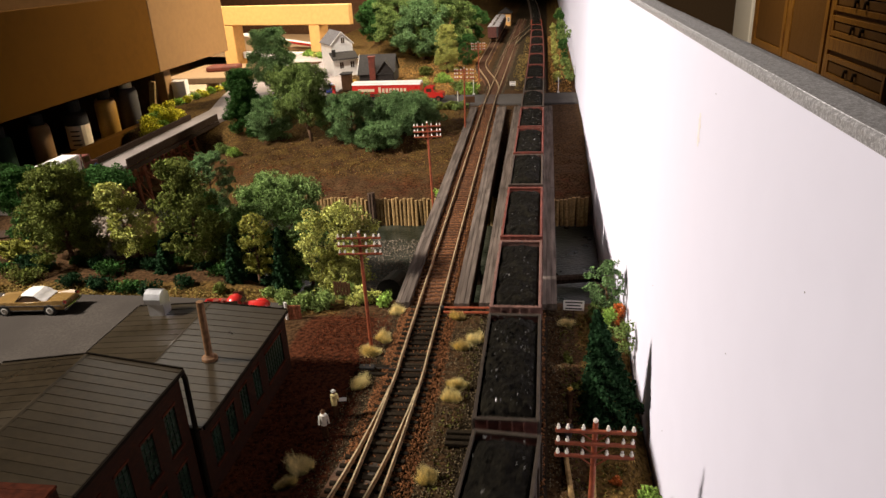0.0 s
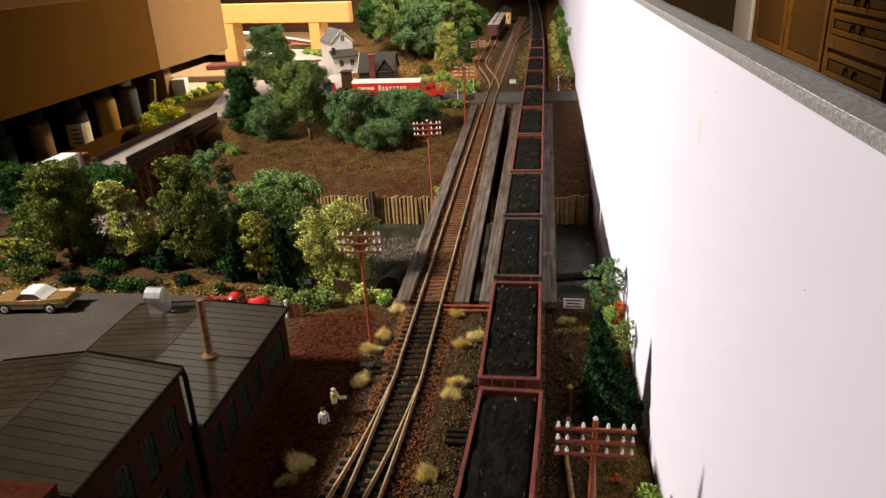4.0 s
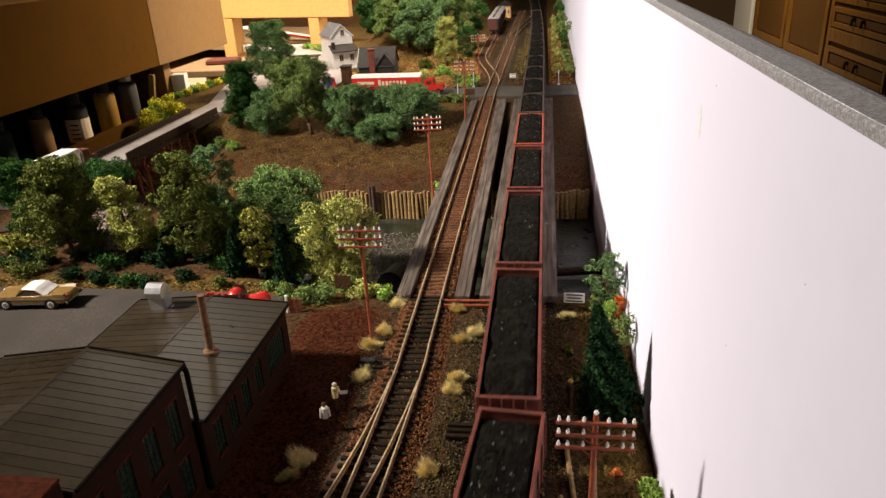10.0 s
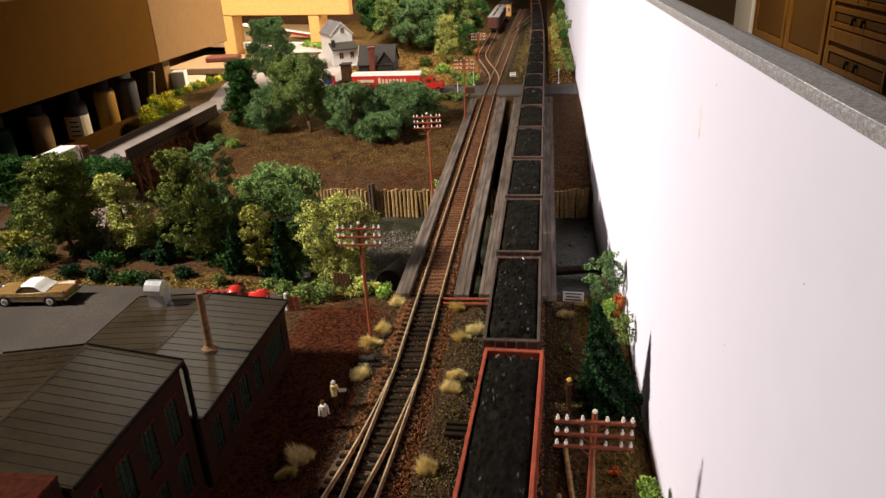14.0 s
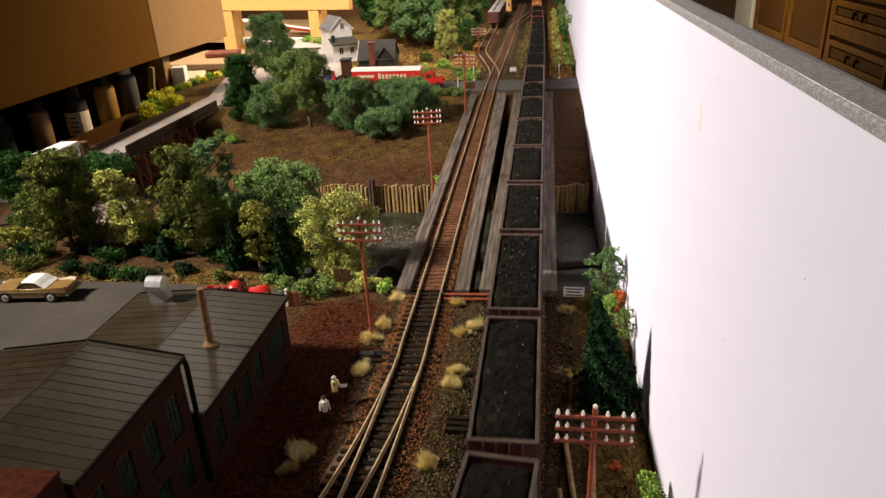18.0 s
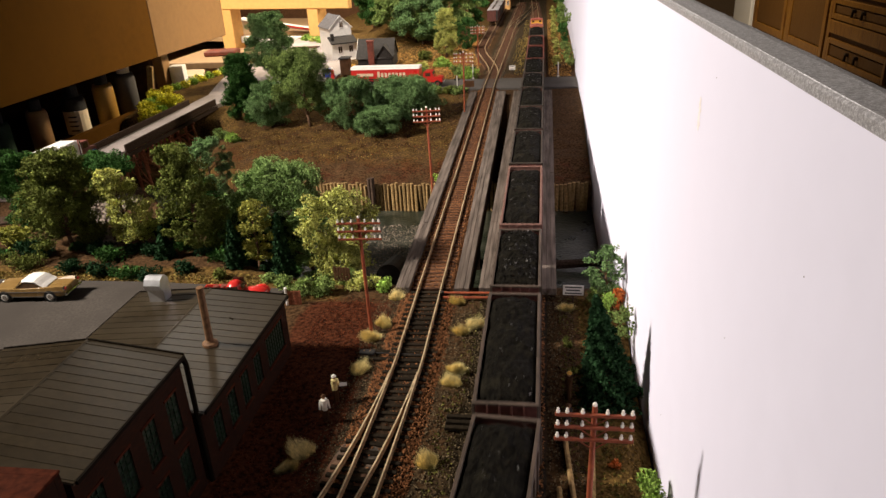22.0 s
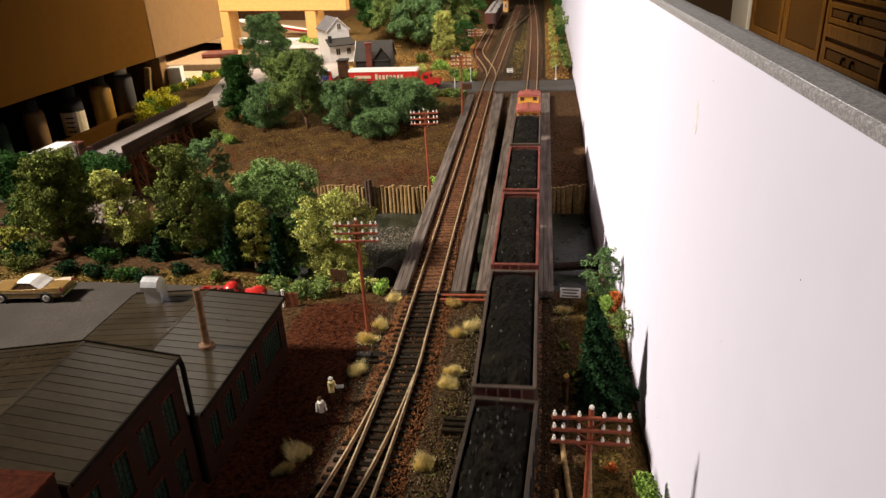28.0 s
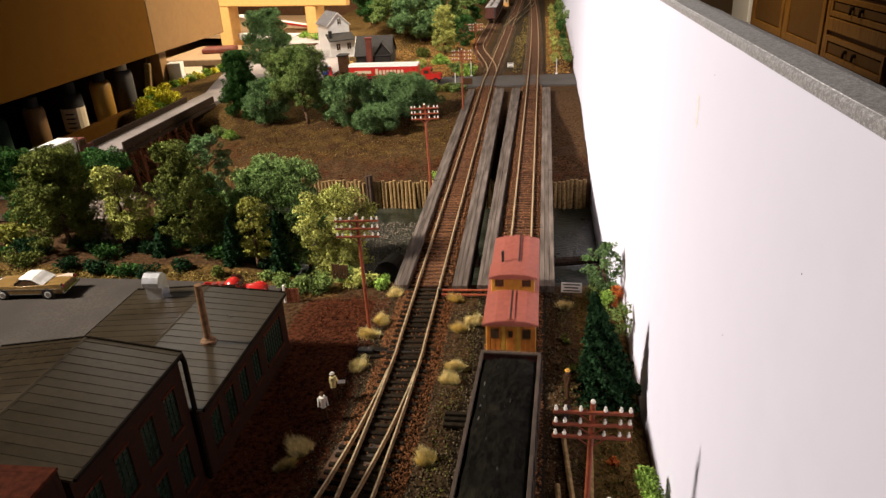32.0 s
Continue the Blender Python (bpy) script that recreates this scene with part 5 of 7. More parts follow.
tree(-0.400, 0.800, 0.034, 0.066, "leaf_blue", "round", 0.25, "grey green tree beside the river", 13)
tree(-0.4873, 0.560, 0.012, 0.036, "leaf_gold", "round", 0.05, "low yellow olive tree at the lot's edge", 50)
tree(-0.530, 0.530, 0.020, 0.050, "leaf_dark", "wide", 0.05, "low dark green tree at the lot's edge", 52)
tree(-0.195, 0.570, 0.030, 0.050, "leaf_green", "round", 0.05, "green tree above the river", 55)
# filler trees: near-black foliage stands in for shade between the crowns
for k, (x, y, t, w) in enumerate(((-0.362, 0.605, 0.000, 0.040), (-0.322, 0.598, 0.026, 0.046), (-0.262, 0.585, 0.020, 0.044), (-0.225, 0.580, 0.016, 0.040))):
    tree(x, y, t, w, "leaf_fir", "wide", 0.02, "near-black filler tree put in for the grove's shade", 160 + k)
# far bank
tree(-0.472, 1.100, 0.091, 0.072, "leaf_dark", "cedar", 0.02, "dark green cedar shaped tree", 15)
tree(-0.4175, 1.075, 0.051, 0.100, "leaf_blue", "round", 0.05, "blue green tree on the slope", 16)
tree(-0.345, 1.050, 0.103, 0.124, "leaf_mid", "round", 0.28, "tall green tree with a bare trunk on the bank", 17, lean=-0.012)
tree(-0.272, 1.030, 0.063, 0.104, "leaf_blue", "round", 0.06, "spreading blue green tree on the far bank", 18)
tree(-0.199, 1.070, 0.052, 0.124, "leaf_blue", "wide", 0.06, "spreading blue green tree on the far bank", 19)
tree(-0.225, 1.005, 0.022, 0.080, "leaf_blue", "wide", 0.05, "spreading green tree on the far bank", 20)
tree(-0.527, 1.400, 0.128, 0.122, "leaf_blue", "round", 0.12, "round dark green tree beside the road", 21, density=680)
# hill behind the houses
for k, (x, y, t, w, lf) in enumerate(((-0.415, 1.88, 0.145, 0.12, "leaf_dark"), (-0.345, 1.80, 0.165, 0.15, "leaf_mid"), (-0.275, 1.74, 0.150, 0.15, "leaf_blue"), (-0.220, 1.82, 0.160, 0.14, "leaf_mid"),
                                       (-0.175, 1.92, 0.120, 0.10, "leaf_dark"), (-0.262, 1.74, 0.090, 0.09, "leaf_mid"), (-0.46, 2.02, 0.14, 0.10, "leaf_dark"))):
    tree(x, y, t, w, lf, "round", 0.12, "large green tree on the hill behind the houses", 30 + k, crumb=0.0012, density=190)
tree(-0.202, 1.625, 0.101, 0.060, "leaf_yellow", "tall", 0.06, "tall yellow green tree on the hillside", 40)
tree(-0.165, 1.720, 0.070, 0.060, "leaf_dark", "round", 0.05, "dark green tree on the hillside", 41)
# along the backdrop
tree(0.0645, 0.470, 0.038, 0.034, "leaf_blue", "round", 0.12, "thin grey green sapling against the backdrop", 42, density=190, crumb=0.0006)
fir(0.0580, 0.346, 0.064, 0.046, "dark green fir tree against the backdrop", 6, tilt=-9)
bush(0.0350, 0.405, 0.020, 0.005, "leaf_olive", "low olive weeds beside the main line", 7)
bush(0.0400, 0.372, 0.016, 0.005, "leaf_olive", "low olive weeds beside the main line", 8)
bush(0.0640, 0.445, 0.016, 0.020, "leaf_bright", "bright green bush at the backdrop", 1, base=-0.006)
bush(0.0710, 0.450, 0.012, 0.026, "leaf_red", "rusty red bush at the backdrop", 2, base=-0.006)
bush(0.0690, 0.405, 0.020, 0.034, "leaf_mid", "olive bush at the backdrop", 3, base=-0.006)
bush(0.0570, 0.400, 0.014, 0.022, "leaf_olive", "olive bush at the backdrop", 4, base=-0.006)
bush(0.0690, 0.262, 0.018, 0.034, "leaf_bright", "bright green bush at the backdrop", 5, density=420, crumb=0.0008)
bush(0.0560, 0.460, 0.016, 0.016, "leaf_mid", "olive bush at the backdrop", 6)
for k in range(9):
    y = 1.42 + k * 0.13
    bush(0.062, y, 0.034, 0.055 + 0.012 * (k % 3), "leaf_dark" if k % 2 else "leaf_mid", "dark green bush against the backdrop", 10 + k, crumb=0.0015, density=120)
    bush(0.044, y + 0.05, 0.022, 0.022 + 0.006 * (k % 2), "leaf_yellow", "yellow green bush beside the main line", 30 + k, crumb=0.0014, density=110)
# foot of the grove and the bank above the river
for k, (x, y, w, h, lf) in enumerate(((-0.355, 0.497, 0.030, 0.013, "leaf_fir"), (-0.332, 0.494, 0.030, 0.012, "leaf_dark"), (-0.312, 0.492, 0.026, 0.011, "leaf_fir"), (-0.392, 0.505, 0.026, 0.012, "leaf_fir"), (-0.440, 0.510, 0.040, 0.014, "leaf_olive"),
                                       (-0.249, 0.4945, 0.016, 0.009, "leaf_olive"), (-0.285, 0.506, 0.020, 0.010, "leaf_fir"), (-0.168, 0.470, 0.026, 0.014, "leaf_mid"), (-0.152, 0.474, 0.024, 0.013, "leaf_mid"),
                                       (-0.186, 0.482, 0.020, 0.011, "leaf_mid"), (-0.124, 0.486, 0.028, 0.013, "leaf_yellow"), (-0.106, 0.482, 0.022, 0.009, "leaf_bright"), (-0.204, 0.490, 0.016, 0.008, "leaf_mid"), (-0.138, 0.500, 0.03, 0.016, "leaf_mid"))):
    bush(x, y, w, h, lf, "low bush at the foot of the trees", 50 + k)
# added undergrowth; its dark leaf colours imitate the shade under the trees
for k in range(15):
    bush(-0.48 + 0.0215 * k + 0.006 * math.sin(k * 5.1), 0.528 + 0.030 * (k * 0.618 % 1.0), 0.030, 0.009 + 0.003 * (k % 3), ("leaf_dark", "leaf_fir", "leaf_fir", "leaf_dark", "leaf_fir")[k % 5], "low filler undergrowth coloured dark for the grove's shade", 150 + k)
# hedges along the narrow road and the street
for k in range(12):
    u = (k // 2) / 5
    bush(-0.613 - 0.040 * u - 0.026 * (k % 2), 1.045 + 0.150 * u, 0.038, 0.020 + 0.004 * (k % 3), "leaf_lime" if k % 3 else "leaf_bright", "yellow green hedge bush beside the narrow road", 70 + k, crumb=0.0012, density=170)
for k in range(8):
    bush(-0.706 + 0.003 * k, 1.285 + 0.030 * k, 0.030, 0.015, "leaf_bright" if k % 2 else "leaf_lime", "yellow green hedge bush beside the drive", 280 + k, crumb=0.0012, density=150)
for k, x in enumerate((-0.415, -0.385, -0.355, -0.325, -0.175, -0.150, -0.130)):
    bush(x, 1.222, 0.034, 0.014, "leaf_olive" if k % 2 else "leaf_mid", "low hedge bush beside the street", 90 + k, crumb=0.0013, density=130)
for k, (x, y, lf) in enumerate(((-0.130, 1.36, "leaf_bright"), (-0.150, 1.40, "leaf_mid"), (-0.22, 1.38, "leaf_mid"), (-0.24, 1.46, "leaf_yellow"), (-0.19, 1.50, "leaf_bright"), (-0.25, 1.60, "leaf_olive"), (-0.585, 1.93, "leaf_bright"), (-0.615, 1.95, "leaf_yellow"), (-0.55, 1.90, "leaf_bright"), (-0.645, 1.98, "leaf_bright"), (-0.53, 1.88, "leaf_yellow"))):
    bush(x, y, 0.045, 0.020, lf, "green bush behind the crossing", 110 + k, crumb=0.0014, density=130)
bush(-0.455, 1.00, 0.03, 0.016, "leaf_bright", "green bush on the far bank", 130)
bush(-0.485, 1.03, 0.03, 0.018, "leaf_mid", "green bush on the far bank", 131)
bush(-0.115, 0.845, 0.018, 0.008, "leaf_bright", "small green bush above the piles", 132)


# ---- dry grass tufts ----
def tuft(x, y, w, h, seed, z=None, lean=(0, 0), d=None):
    rng = np.random.default_rng(seed)
    F = Form()
    d = d or w
    for _ in range(1500):
        a, r = rng.uniform(0, math.tau), math.sqrt(rng.uniform(0, 1))
        bx, by = math.cos(a) * r * w * 0.36, math.sin(a) * r * d * 0.36
        k = rng.uniform(0.30, 1.0) * h * (1.05 - 0.55 * r) * (0.75 + 0.25 * math.sin(a * 3 + seed))
        splay = 1.25 + 0.75 * rng.uniform(0, 1)
        tx, ty = bx * splay + lean[0] * k + rng.normal() * 0.0009, by * splay + lean[1] * k + rng.normal() * 0.0011
        s = 0.00015
        q = rng.uniform(0, math.pi)
        F.add([(bx - s * math.cos(q), by - s * math.sin(q), -0.0005), (bx + s * math.cos(q), by + s * math.sin(q), -0.0005), (tx, ty, k)], [(0, 1, 2)])
    me = bpy.data.meshes.new("grass_tuft")
    me.from_pydata(F.v, [], F.f)
    me.materials.append(M["straw"])
    ob = new("grass_tuft", me)
    ob.matrix_basis = pose(x, y, (float(terrain(x, y)) if z is None else z))
    tagged(ob, "tuft of dry straw coloured grass beside the track", "grass tuft", "grass tufts")


for k, (x, y, w, h) in enumerate(((-0.0925, 0.4655, 0.013, 0.0075), (-0.0955, 0.4270, 0.012, 0.0085), (-0.0985, 0.4080, 0.017, 0.0060), (-0.0985, 0.3680, 0.014, 0.0075), (-0.1095, 0.2860, 0.012, 0.0100), (-0.1135, 0.2760, 0.010, 0.0075),
                                   (-0.0402, 0.2840, 0.013, 0.0085), (-0.0378, 0.3570, 0.013, 0.0075), (-0.0345, 0.3710, 0.013, 0.0075), (-0.0365, 0.4180, 0.014, 0.0070), (-0.0300, 0.4270, 0.014, 0.0070), (-0.0428, 0.4600, 0.011, 0.0085),
                                   (0.0350, 0.4560, 0.014, 0.004))):
    bend = (0.55 * math.sin(k * 2.7), 0.45 * math.cos(k * 1.9))
    tuft(x, y, w * 0.85, h * 1.45, 20 + k, lean=bend)
    tuft(x + 0.0040 * math.sin(k * 2.1), y + 0.0040 * math.cos(k * 3.3), w * 0.55, h * 1.05, 60 + k, lean=bend)


# ---- loose stones ----
def stones(name, label, material, boxes, count, size, seed, zfun, category="gravel"):
    rng = np.random.default_rng(seed)
    P = []
    area = [abs((b[1] - b[0]) * (b[3] - b[2])) for b in boxes]
    for b, a in zip(boxes, area):
        k = int(count * a / sum(area))
        xs, ys = rng.uniform(b[0], b[1], k), rng.uniform(b[2], b[3], k)
        P.append(np.stack([xs, ys, zfun(xs, ys)], -1))
    P = np.concatenate(P)
    ob = new(name, crumbs(P, size * rng.uniform(0.5, 1.4, len(P)), rng, material, name, category == "gravel"))
    tagged(ob, label, category, kind="stuff")


def band(fx, y0, y1, u0, u1, count, seed, material, label, size=0.00062, z=-0.0037):
    rng = np.random.default_rng(seed)
    ys = rng.uniform(y0, y1, count)
    us = rng.uniform(u0, u1, count)
    P = np.stack([np.array([fx(y) for y in ys]) + us, ys, z - np.clip((np.abs(us) - 0.015) * 0.35, 0, 0.003)], -1)
    ob = new("ballast_stones", crumbs(P, size * rng.uniform(0.5, 1.4, count), rng, material, "ballast_stones", True))
    tagged(ob, label, "gravel", kind="stuff")


main_x = lambda y: right_track(y)[0]
for k, (a, b) in enumerate(((-0.0225, -0.0095), (0.0095, 0.0225))):
    band(left_track, 0.16, 0.475, a, b, 5500, 1 + 20 * k, "pebble", "rusty brown ballast stones beside the second track", 0.00058)
band(left_track, 0.16, 0.475, -0.009, 0.009, 700, 31, "pebble", "few rusty stones between the rails")
band(left_track, 0.478, 1.24, -0.0175, 0.0175, 15000, 11, "pebble", "rusty brown ballast stones on the bridge", z=-0.0032)
band(main_x, 0.20, 0.475, -0.019, 0.019, 8000, 2, "pebble", "rusty brown ballast stones on the main line")
band(main_x, 0.478, 1.24, -0.017, 0.017, 13000, 12, "pebble", "rusty brown ballast stones on the bridge", z=-0.0034)
band(main_x, 1.34, 2.3, -0.019, 0.019, 7000, 3, "pebble_grey", "grey ballast stones on the main line", 0.0008)
band(left_track, 1.34, 2.3, -0.019, 0.019, 7000, 4, "pebble_grey", "grey ballast stones on the yard track", 0.0008)
stones("cinders", "grey cinders and small stones between the tracks", "pebble_grey", ((-0.047, -0.022, 0.16, 0.475), (-0.105, -0.085, 0.18, 0.475), (0.022, 0.040, 0.18, 0.475)), 9000, 0.00055, 5, lambda x, y: terrain(x, y) + 0.0003)
stones("loose_earth", "red brown crumbs of loose earth", "pebble_red", ((-0.146, -0.090, 0.18, 0.465),), 6000, 0.00042, 6, lambda x, y: terrain(x, y) + 0.0003)
stones("yard_grass", "yellow green scatter of low grass between the yard tracks", "dry_grass", ((-0.040, -0.022, 1.38, 2.3), (-0.050, -0.024, 1.5, 1.9)), 1200, 0.0008, 15, lambda x, y: terrain(x, y) + 0.0004 + 0.0 * x, "grass")
stones("hill_grass", "golden dry grass on the slope beside the yard", "hill_straw", ((-0.21, -0.115, 1.36, 2.1), (0.026, 0.07, 1.36, 2.3), (-0.34, -0.15, 1.42, 1.82)), 34000, 0.0007, 16, lambda x, y: terrain(x, y) + 0.0003, "grass")
stones("bank_grass", "short dry grass on the steep far bank", "straw_dull", ((-0.46, -0.11, 0.90, 1.22),), 6000, 0.0006, 23, lambda x, y: terrain(x, y) + 0.0008, "grass")
stones("verge_grass", "golden dry grass along the edge of the parking lot", "dry_grass", ((-0.50, -0.19, 0.484, 0.502),), 2600, 0.0007, 17, lambda x, y: terrain(x, y) + 0.0003, "grass")
stones("wall_grass", "golden dry grass along the foot of the backdrop", "straw_dull", ((0.044, 0.056, 0.33, 0.47), (0.050, 0.072, 0.24, 0.34)), 1600, 0.0006, 19, lambda x, y: terrain(x, y) + 0.0003, "grass")
stones("moss", "olive moss and low weeds between the tracks", "moss", ((-0.041, -0.028, 0.17, 0.36), (-0.036, -0.026, 0.36, 0.475), (0.030, 0.060, 0.20, 0.47)), 2600, 0.0006, 18, lambda x, y: terrain(x, y) + 0.0002, "moss")
# part stones, part pale crumbs put in for glints on the ripples
stones("river_stones", "pale stones and painted ripple glints in the shallow river", "rock", ((-0.185, -0.095, 0.628, 0.690), (-0.185, -0.098, 0.632, 0.66), (-0.185, -0.100, 0.69, 0.77)), 3600, 0.0007, 7, lambda x, y: np.full_like(x, WATER + 0.0003))
stones("bank_stones", "pale stones on the bank among the trees", "rock", ((-0.475, -0.425, 0.615, 0.69), (-0.412, -0.380, 0.555, 0.60), (-0.20, -0.16, 0.51, 0.56)), 420, 0.0016, 8, lambda x, y: terrain(x, y) + 0.0005)
stones("bank_rocks", "pale broken rock on the bank among the trees", "rock", ((-0.475, -0.425, 0.610, 0.69), (-0.410, -0.385, 0.56, 0.60)), 150, 0.0042, 28, lambda x, y: terrain(x, y) + 0.0005)
stones("slope_litter", "brown leaf litter on the river slope", "pebble_red", ((-0.45, -0.10, 0.85, 1.18),), 4000, 0.0006, 9, lambda x, y: terrain(x, y) + 0.0005)


# ---- road vehicles ----
def wheel(parent, x, y, r, w, hub="chrome"):
    t = part("wheel", Form().tube((x - w / 2, y, r), (x + w / 2, y, r), r, seg=16), "rubber", parent)
    part("hub", Form().tube((x - w / 2 - 0.0002, y, r), (x + w / 2 + 0.0002, y, r), r * 0.58, seg=12), hub, t)


def sedan(at):
    """A long finned two-door of the fifties: gold body, white hardtop, chrome trim. It points along +y."""
    th = thing("car", "gold vintage hardtop car with a white roof and chrome trim", "car", at=at)
    W = 0.0112

    def loft(rows, smooth=True):
        """Rings of points (x, z) set one after another along y."""
        F = Form()
        n = len(rows[0][1])
        for y, ring in rows:
            F.v += [(x, y, z) for x, z in ring]
        for k in range(len(rows) - 1):
            for i in range(n):
                F.f.append((k * n + i, k * n + (i + 1) % n, (k + 1) * n + (i + 1) % n, (k + 1) * n + i))
        F.f += [tuple(reversed(range(n))), tuple(range((len(rows) - 1) * n, len(rows) * n))]
        return F

    def ring(w, low, belt, shoulder, deck):
        half = [(w * 0.88, low), (w * 0.99, low + 0.0012), (w, belt), (w * 0.97, shoulder), (w * 0.86, shoulder + 0.0002), (w * 0.66, deck), (w * 0.3, deck + 0.0003)]
        return half + [(-x, z) for x, z in reversed(half)]

    rows = [(-0.0318, ring(W * 0.90, 0.0062, 0.0085, 0.0112, 0.0106)), (-0.0310, ring(W * 0.97, 0.0048, 0.0082, 0.0126, 0.0112)), (-0.0260, ring(W, 0.0042, 0.0080, 0.0128, 0.0114)), (-0.0150, ring(W, 0.0040, 0.0080, 0.0120, 0.0113)),
            (0.0020, ring(W, 0.0038, 0.0080, 0.0112, 0.0109)), (0.0120, ring(W, 0.0040, 0.0080, 0.0114, 0.0112)), (0.0250, ring(W * 0.99, 0.0042, 0.0080, 0.0112, 0.0108)), (0.0302, ring(W * 0.95, 0.0048, 0.0078, 0.0104, 0.0098)), (0.0312, ring(W * 0.88, 0.0060, 0.0078, 0.0092, 0.0088))]
    body = part("body", loft(rows), "gold_paint", th, "gold finned lower body")
    for s in (-1, 1):
        part("side_strip", Form().box(*sorted((s * (W + 0.0002), s * (W - 0.0001))), -0.029, 0.028, 0.0086, 0.0092), "chrome", body)
        part("rocker_strip", Form().box(*sorted((s * (W * 0.96 + 0.0002), s * (W * 0.95 - 0.0001))), -0.013, 0.0135, 0.0042, 0.0049), "chrome", body)
        part("headlight", Form().tube((s * 0.0085, 0.0306, 0.0085), (s * 0.0085, 0.0319, 0.0085), 0.0013, seg=10), "white_paint", body)
        lamp = part("taillight", Form().tube((s * 0.0092, -0.0312, 0.0110), (s * 0.0092, -0.0328, 0.0110), 0.0015, 0.0012, seg=12), "red_paint", body)
        part("bezel", Form().tube((s * 0.0092, -0.0310, 0.0110), (s * 0.0092, -0.0320, 0.0110), 0.0019, 0.0018, seg=12), "chrome", lamp)
        for y in (-0.0190, 0.0190):
            part("wheel_arch", Form().tube((s * (W + 0.0001), y, 0.0046), (s * (W - 0.0030), y, 0.0046), 0.0052, seg=18), "black", body)
            t = part("wheel", Form().tube((s * (W - 0.0026), y, 0.0044), (s * (W + 0.0003), y, 0.0044), 0.0044, seg=18), "rubber", th)
            part("whitewall", Form().tube((s * (W + 0.0002), y, 0.0044), (s * (W + 0.0004), y, 0.0044), 0.0029, seg=18), "white_paint", t)
            part("hub", Form().tube((s * (W + 0.0003), y, 0.0044), (s * (W + 0.0006), y, 0.0044), 0.0020, seg=12), "chrome", t)
        part("pillar", Form().tube((s * 0.0098, 0.0095, 0.0112), (s * 0.0086, 0.0035, 0.0170), 0.0004, seg=6), "chrome", th)
    part("glazing", Form().add([(-0.0099, -0.0135, 0.0113), (0.0099, -0.0135, 0.0113), (0.0099, 0.0100, 0.0110), (-0.0099, 0.0100, 0.0110), (-0.0084, -0.0075, 0.0161), (0.0084, -0.0075, 0.0161), (0.0084, 0.0030, 0.0161), (-0.0084, 0.0030, 0.0161)],
                               [(0, 3, 2, 1), (4, 5, 6, 7), (0, 1, 5, 4), (1, 2, 6, 5), (2, 3, 7, 6), (3, 0, 4, 7)]), "glass_dark", th, "dark wraparound windows")

    def cap(w, z, t=0.0010):
        half = [(w, z - t), (w * 1.01, z - t * 0.4), (w * 0.92, z), (w * 0.5, z + 0.0004)]
        return half + [(-x, q) for x, q in reversed(half)]

    # the roof's rear slope is white in place of the back window's reflection
    part("roof", loft([(-0.0158, cap(0.0097, 0.0118)), (-0.0125, cap(0.0095, 0.0136)), (-0.0095, cap(0.0092, 0.0156)), (-0.0072, cap(0.0090, 0.0169)), (-0.0015, cap(0.0089, 0.0173)), (0.0030, cap(0.0088, 0.0171, 0.0008)), (0.0044, cap(0.0086, 0.0167, 0.0005))]), "white_paint", th, "white hardtop, its rear slope white for window reflection")
    for y0, y1, z in ((-0.0338, -0.0316, 0.0), (0.0312, 0.0332, 0.0)):
        part("bumper", Form().box(-W - 0.0003, W + 0.0003, y0, y1, 0.0048, 0.0072, 0.0007), "chrome", th)
    return th


sedan(pose(-0.3890, 0.4560, -0.0045, 0, 0, 94))


def red_truck(at):
    """A red pickup with rounded cab and a bed of barrels, nose along +y."""
    th = thing("pickup_truck", "bright red vintage pickup truck behind the factory", "truck", at=at)
    W = 0.0095
    part("frame", Form().box(-0.006, 0.006, -0.025, 0.024, 0.0040, 0.0058), "black", th)
    part("hood", Form().blob((0, 0.0130, 0.0085), 0.0115, (0.52, 1.0, 0.42), 16, 10), "red_paint", th, "red rounded hood", smooth=True)
    cab = part("cab", Form().box(-0.0082, 0.0082, -0.0072, 0.0058, 0.0060, 0.0132, 0.0012).blob((0, -0.0008, 0.0128), 0.0082, (0.96, 0.80, 0.78), 16, 10), "red_paint", th, "red rounded cab", smooth=True)
    part("windscreen", Form().add([(-0.0058, 0.0066, 0.0136), (0.0058, 0.0066, 0.0136), (0.0050, 0.0052, 0.0168), (-0.0050, 0.0052, 0.0168)], [(0, 1, 2, 3)]), "glass_dark", cab)
    for s in (-1, 1):
        part("side_window", Form().box(*sorted((s * 0.0082, s * 0.0085)), -0.0045, 0.0040, 0.0138, 0.0178), "glass_dark", cab)
        for y in (0.0170, -0.0165):
            part("fender", Form().blob((s * 0.0078, y, 0.0068), 0.0055, (0.5, 1.25, 0.9), 10, 6), "red_paint", th)
            wheel(th, s * 0.0082, y, 0.0042, 0.0026)
        a, b = sorted((s * W, s * (W - 0.0008)))
        part("bed_side", Form().box(a, b, -0.0260, -0.0075, 0.0065, 0.0118, 0.0002), "red_paint", th)
    part("bed", Form().box(-W, W, -0.0260, -0.0075, 0.0058, 0.0066), "black", th)
    part("tailgate", Form().box(-W, W, -0.0266, -0.0260, 0.0065, 0.0118), "red_paint", th)
    for x, y in ((-0.0045, -0.011), (0.0040, -0.0115), (-0.004, -0.017), (0.0042, -0.018), (0.0, -0.0225)):
        part("barrel", Form().lathe(x, y, [(0.0024, 0.0067), (0.0029, 0.009), (0.0029, 0.011), (0.0024, 0.0132)], 10), "car_red", th, "dull red barrel in the bed")
    return th


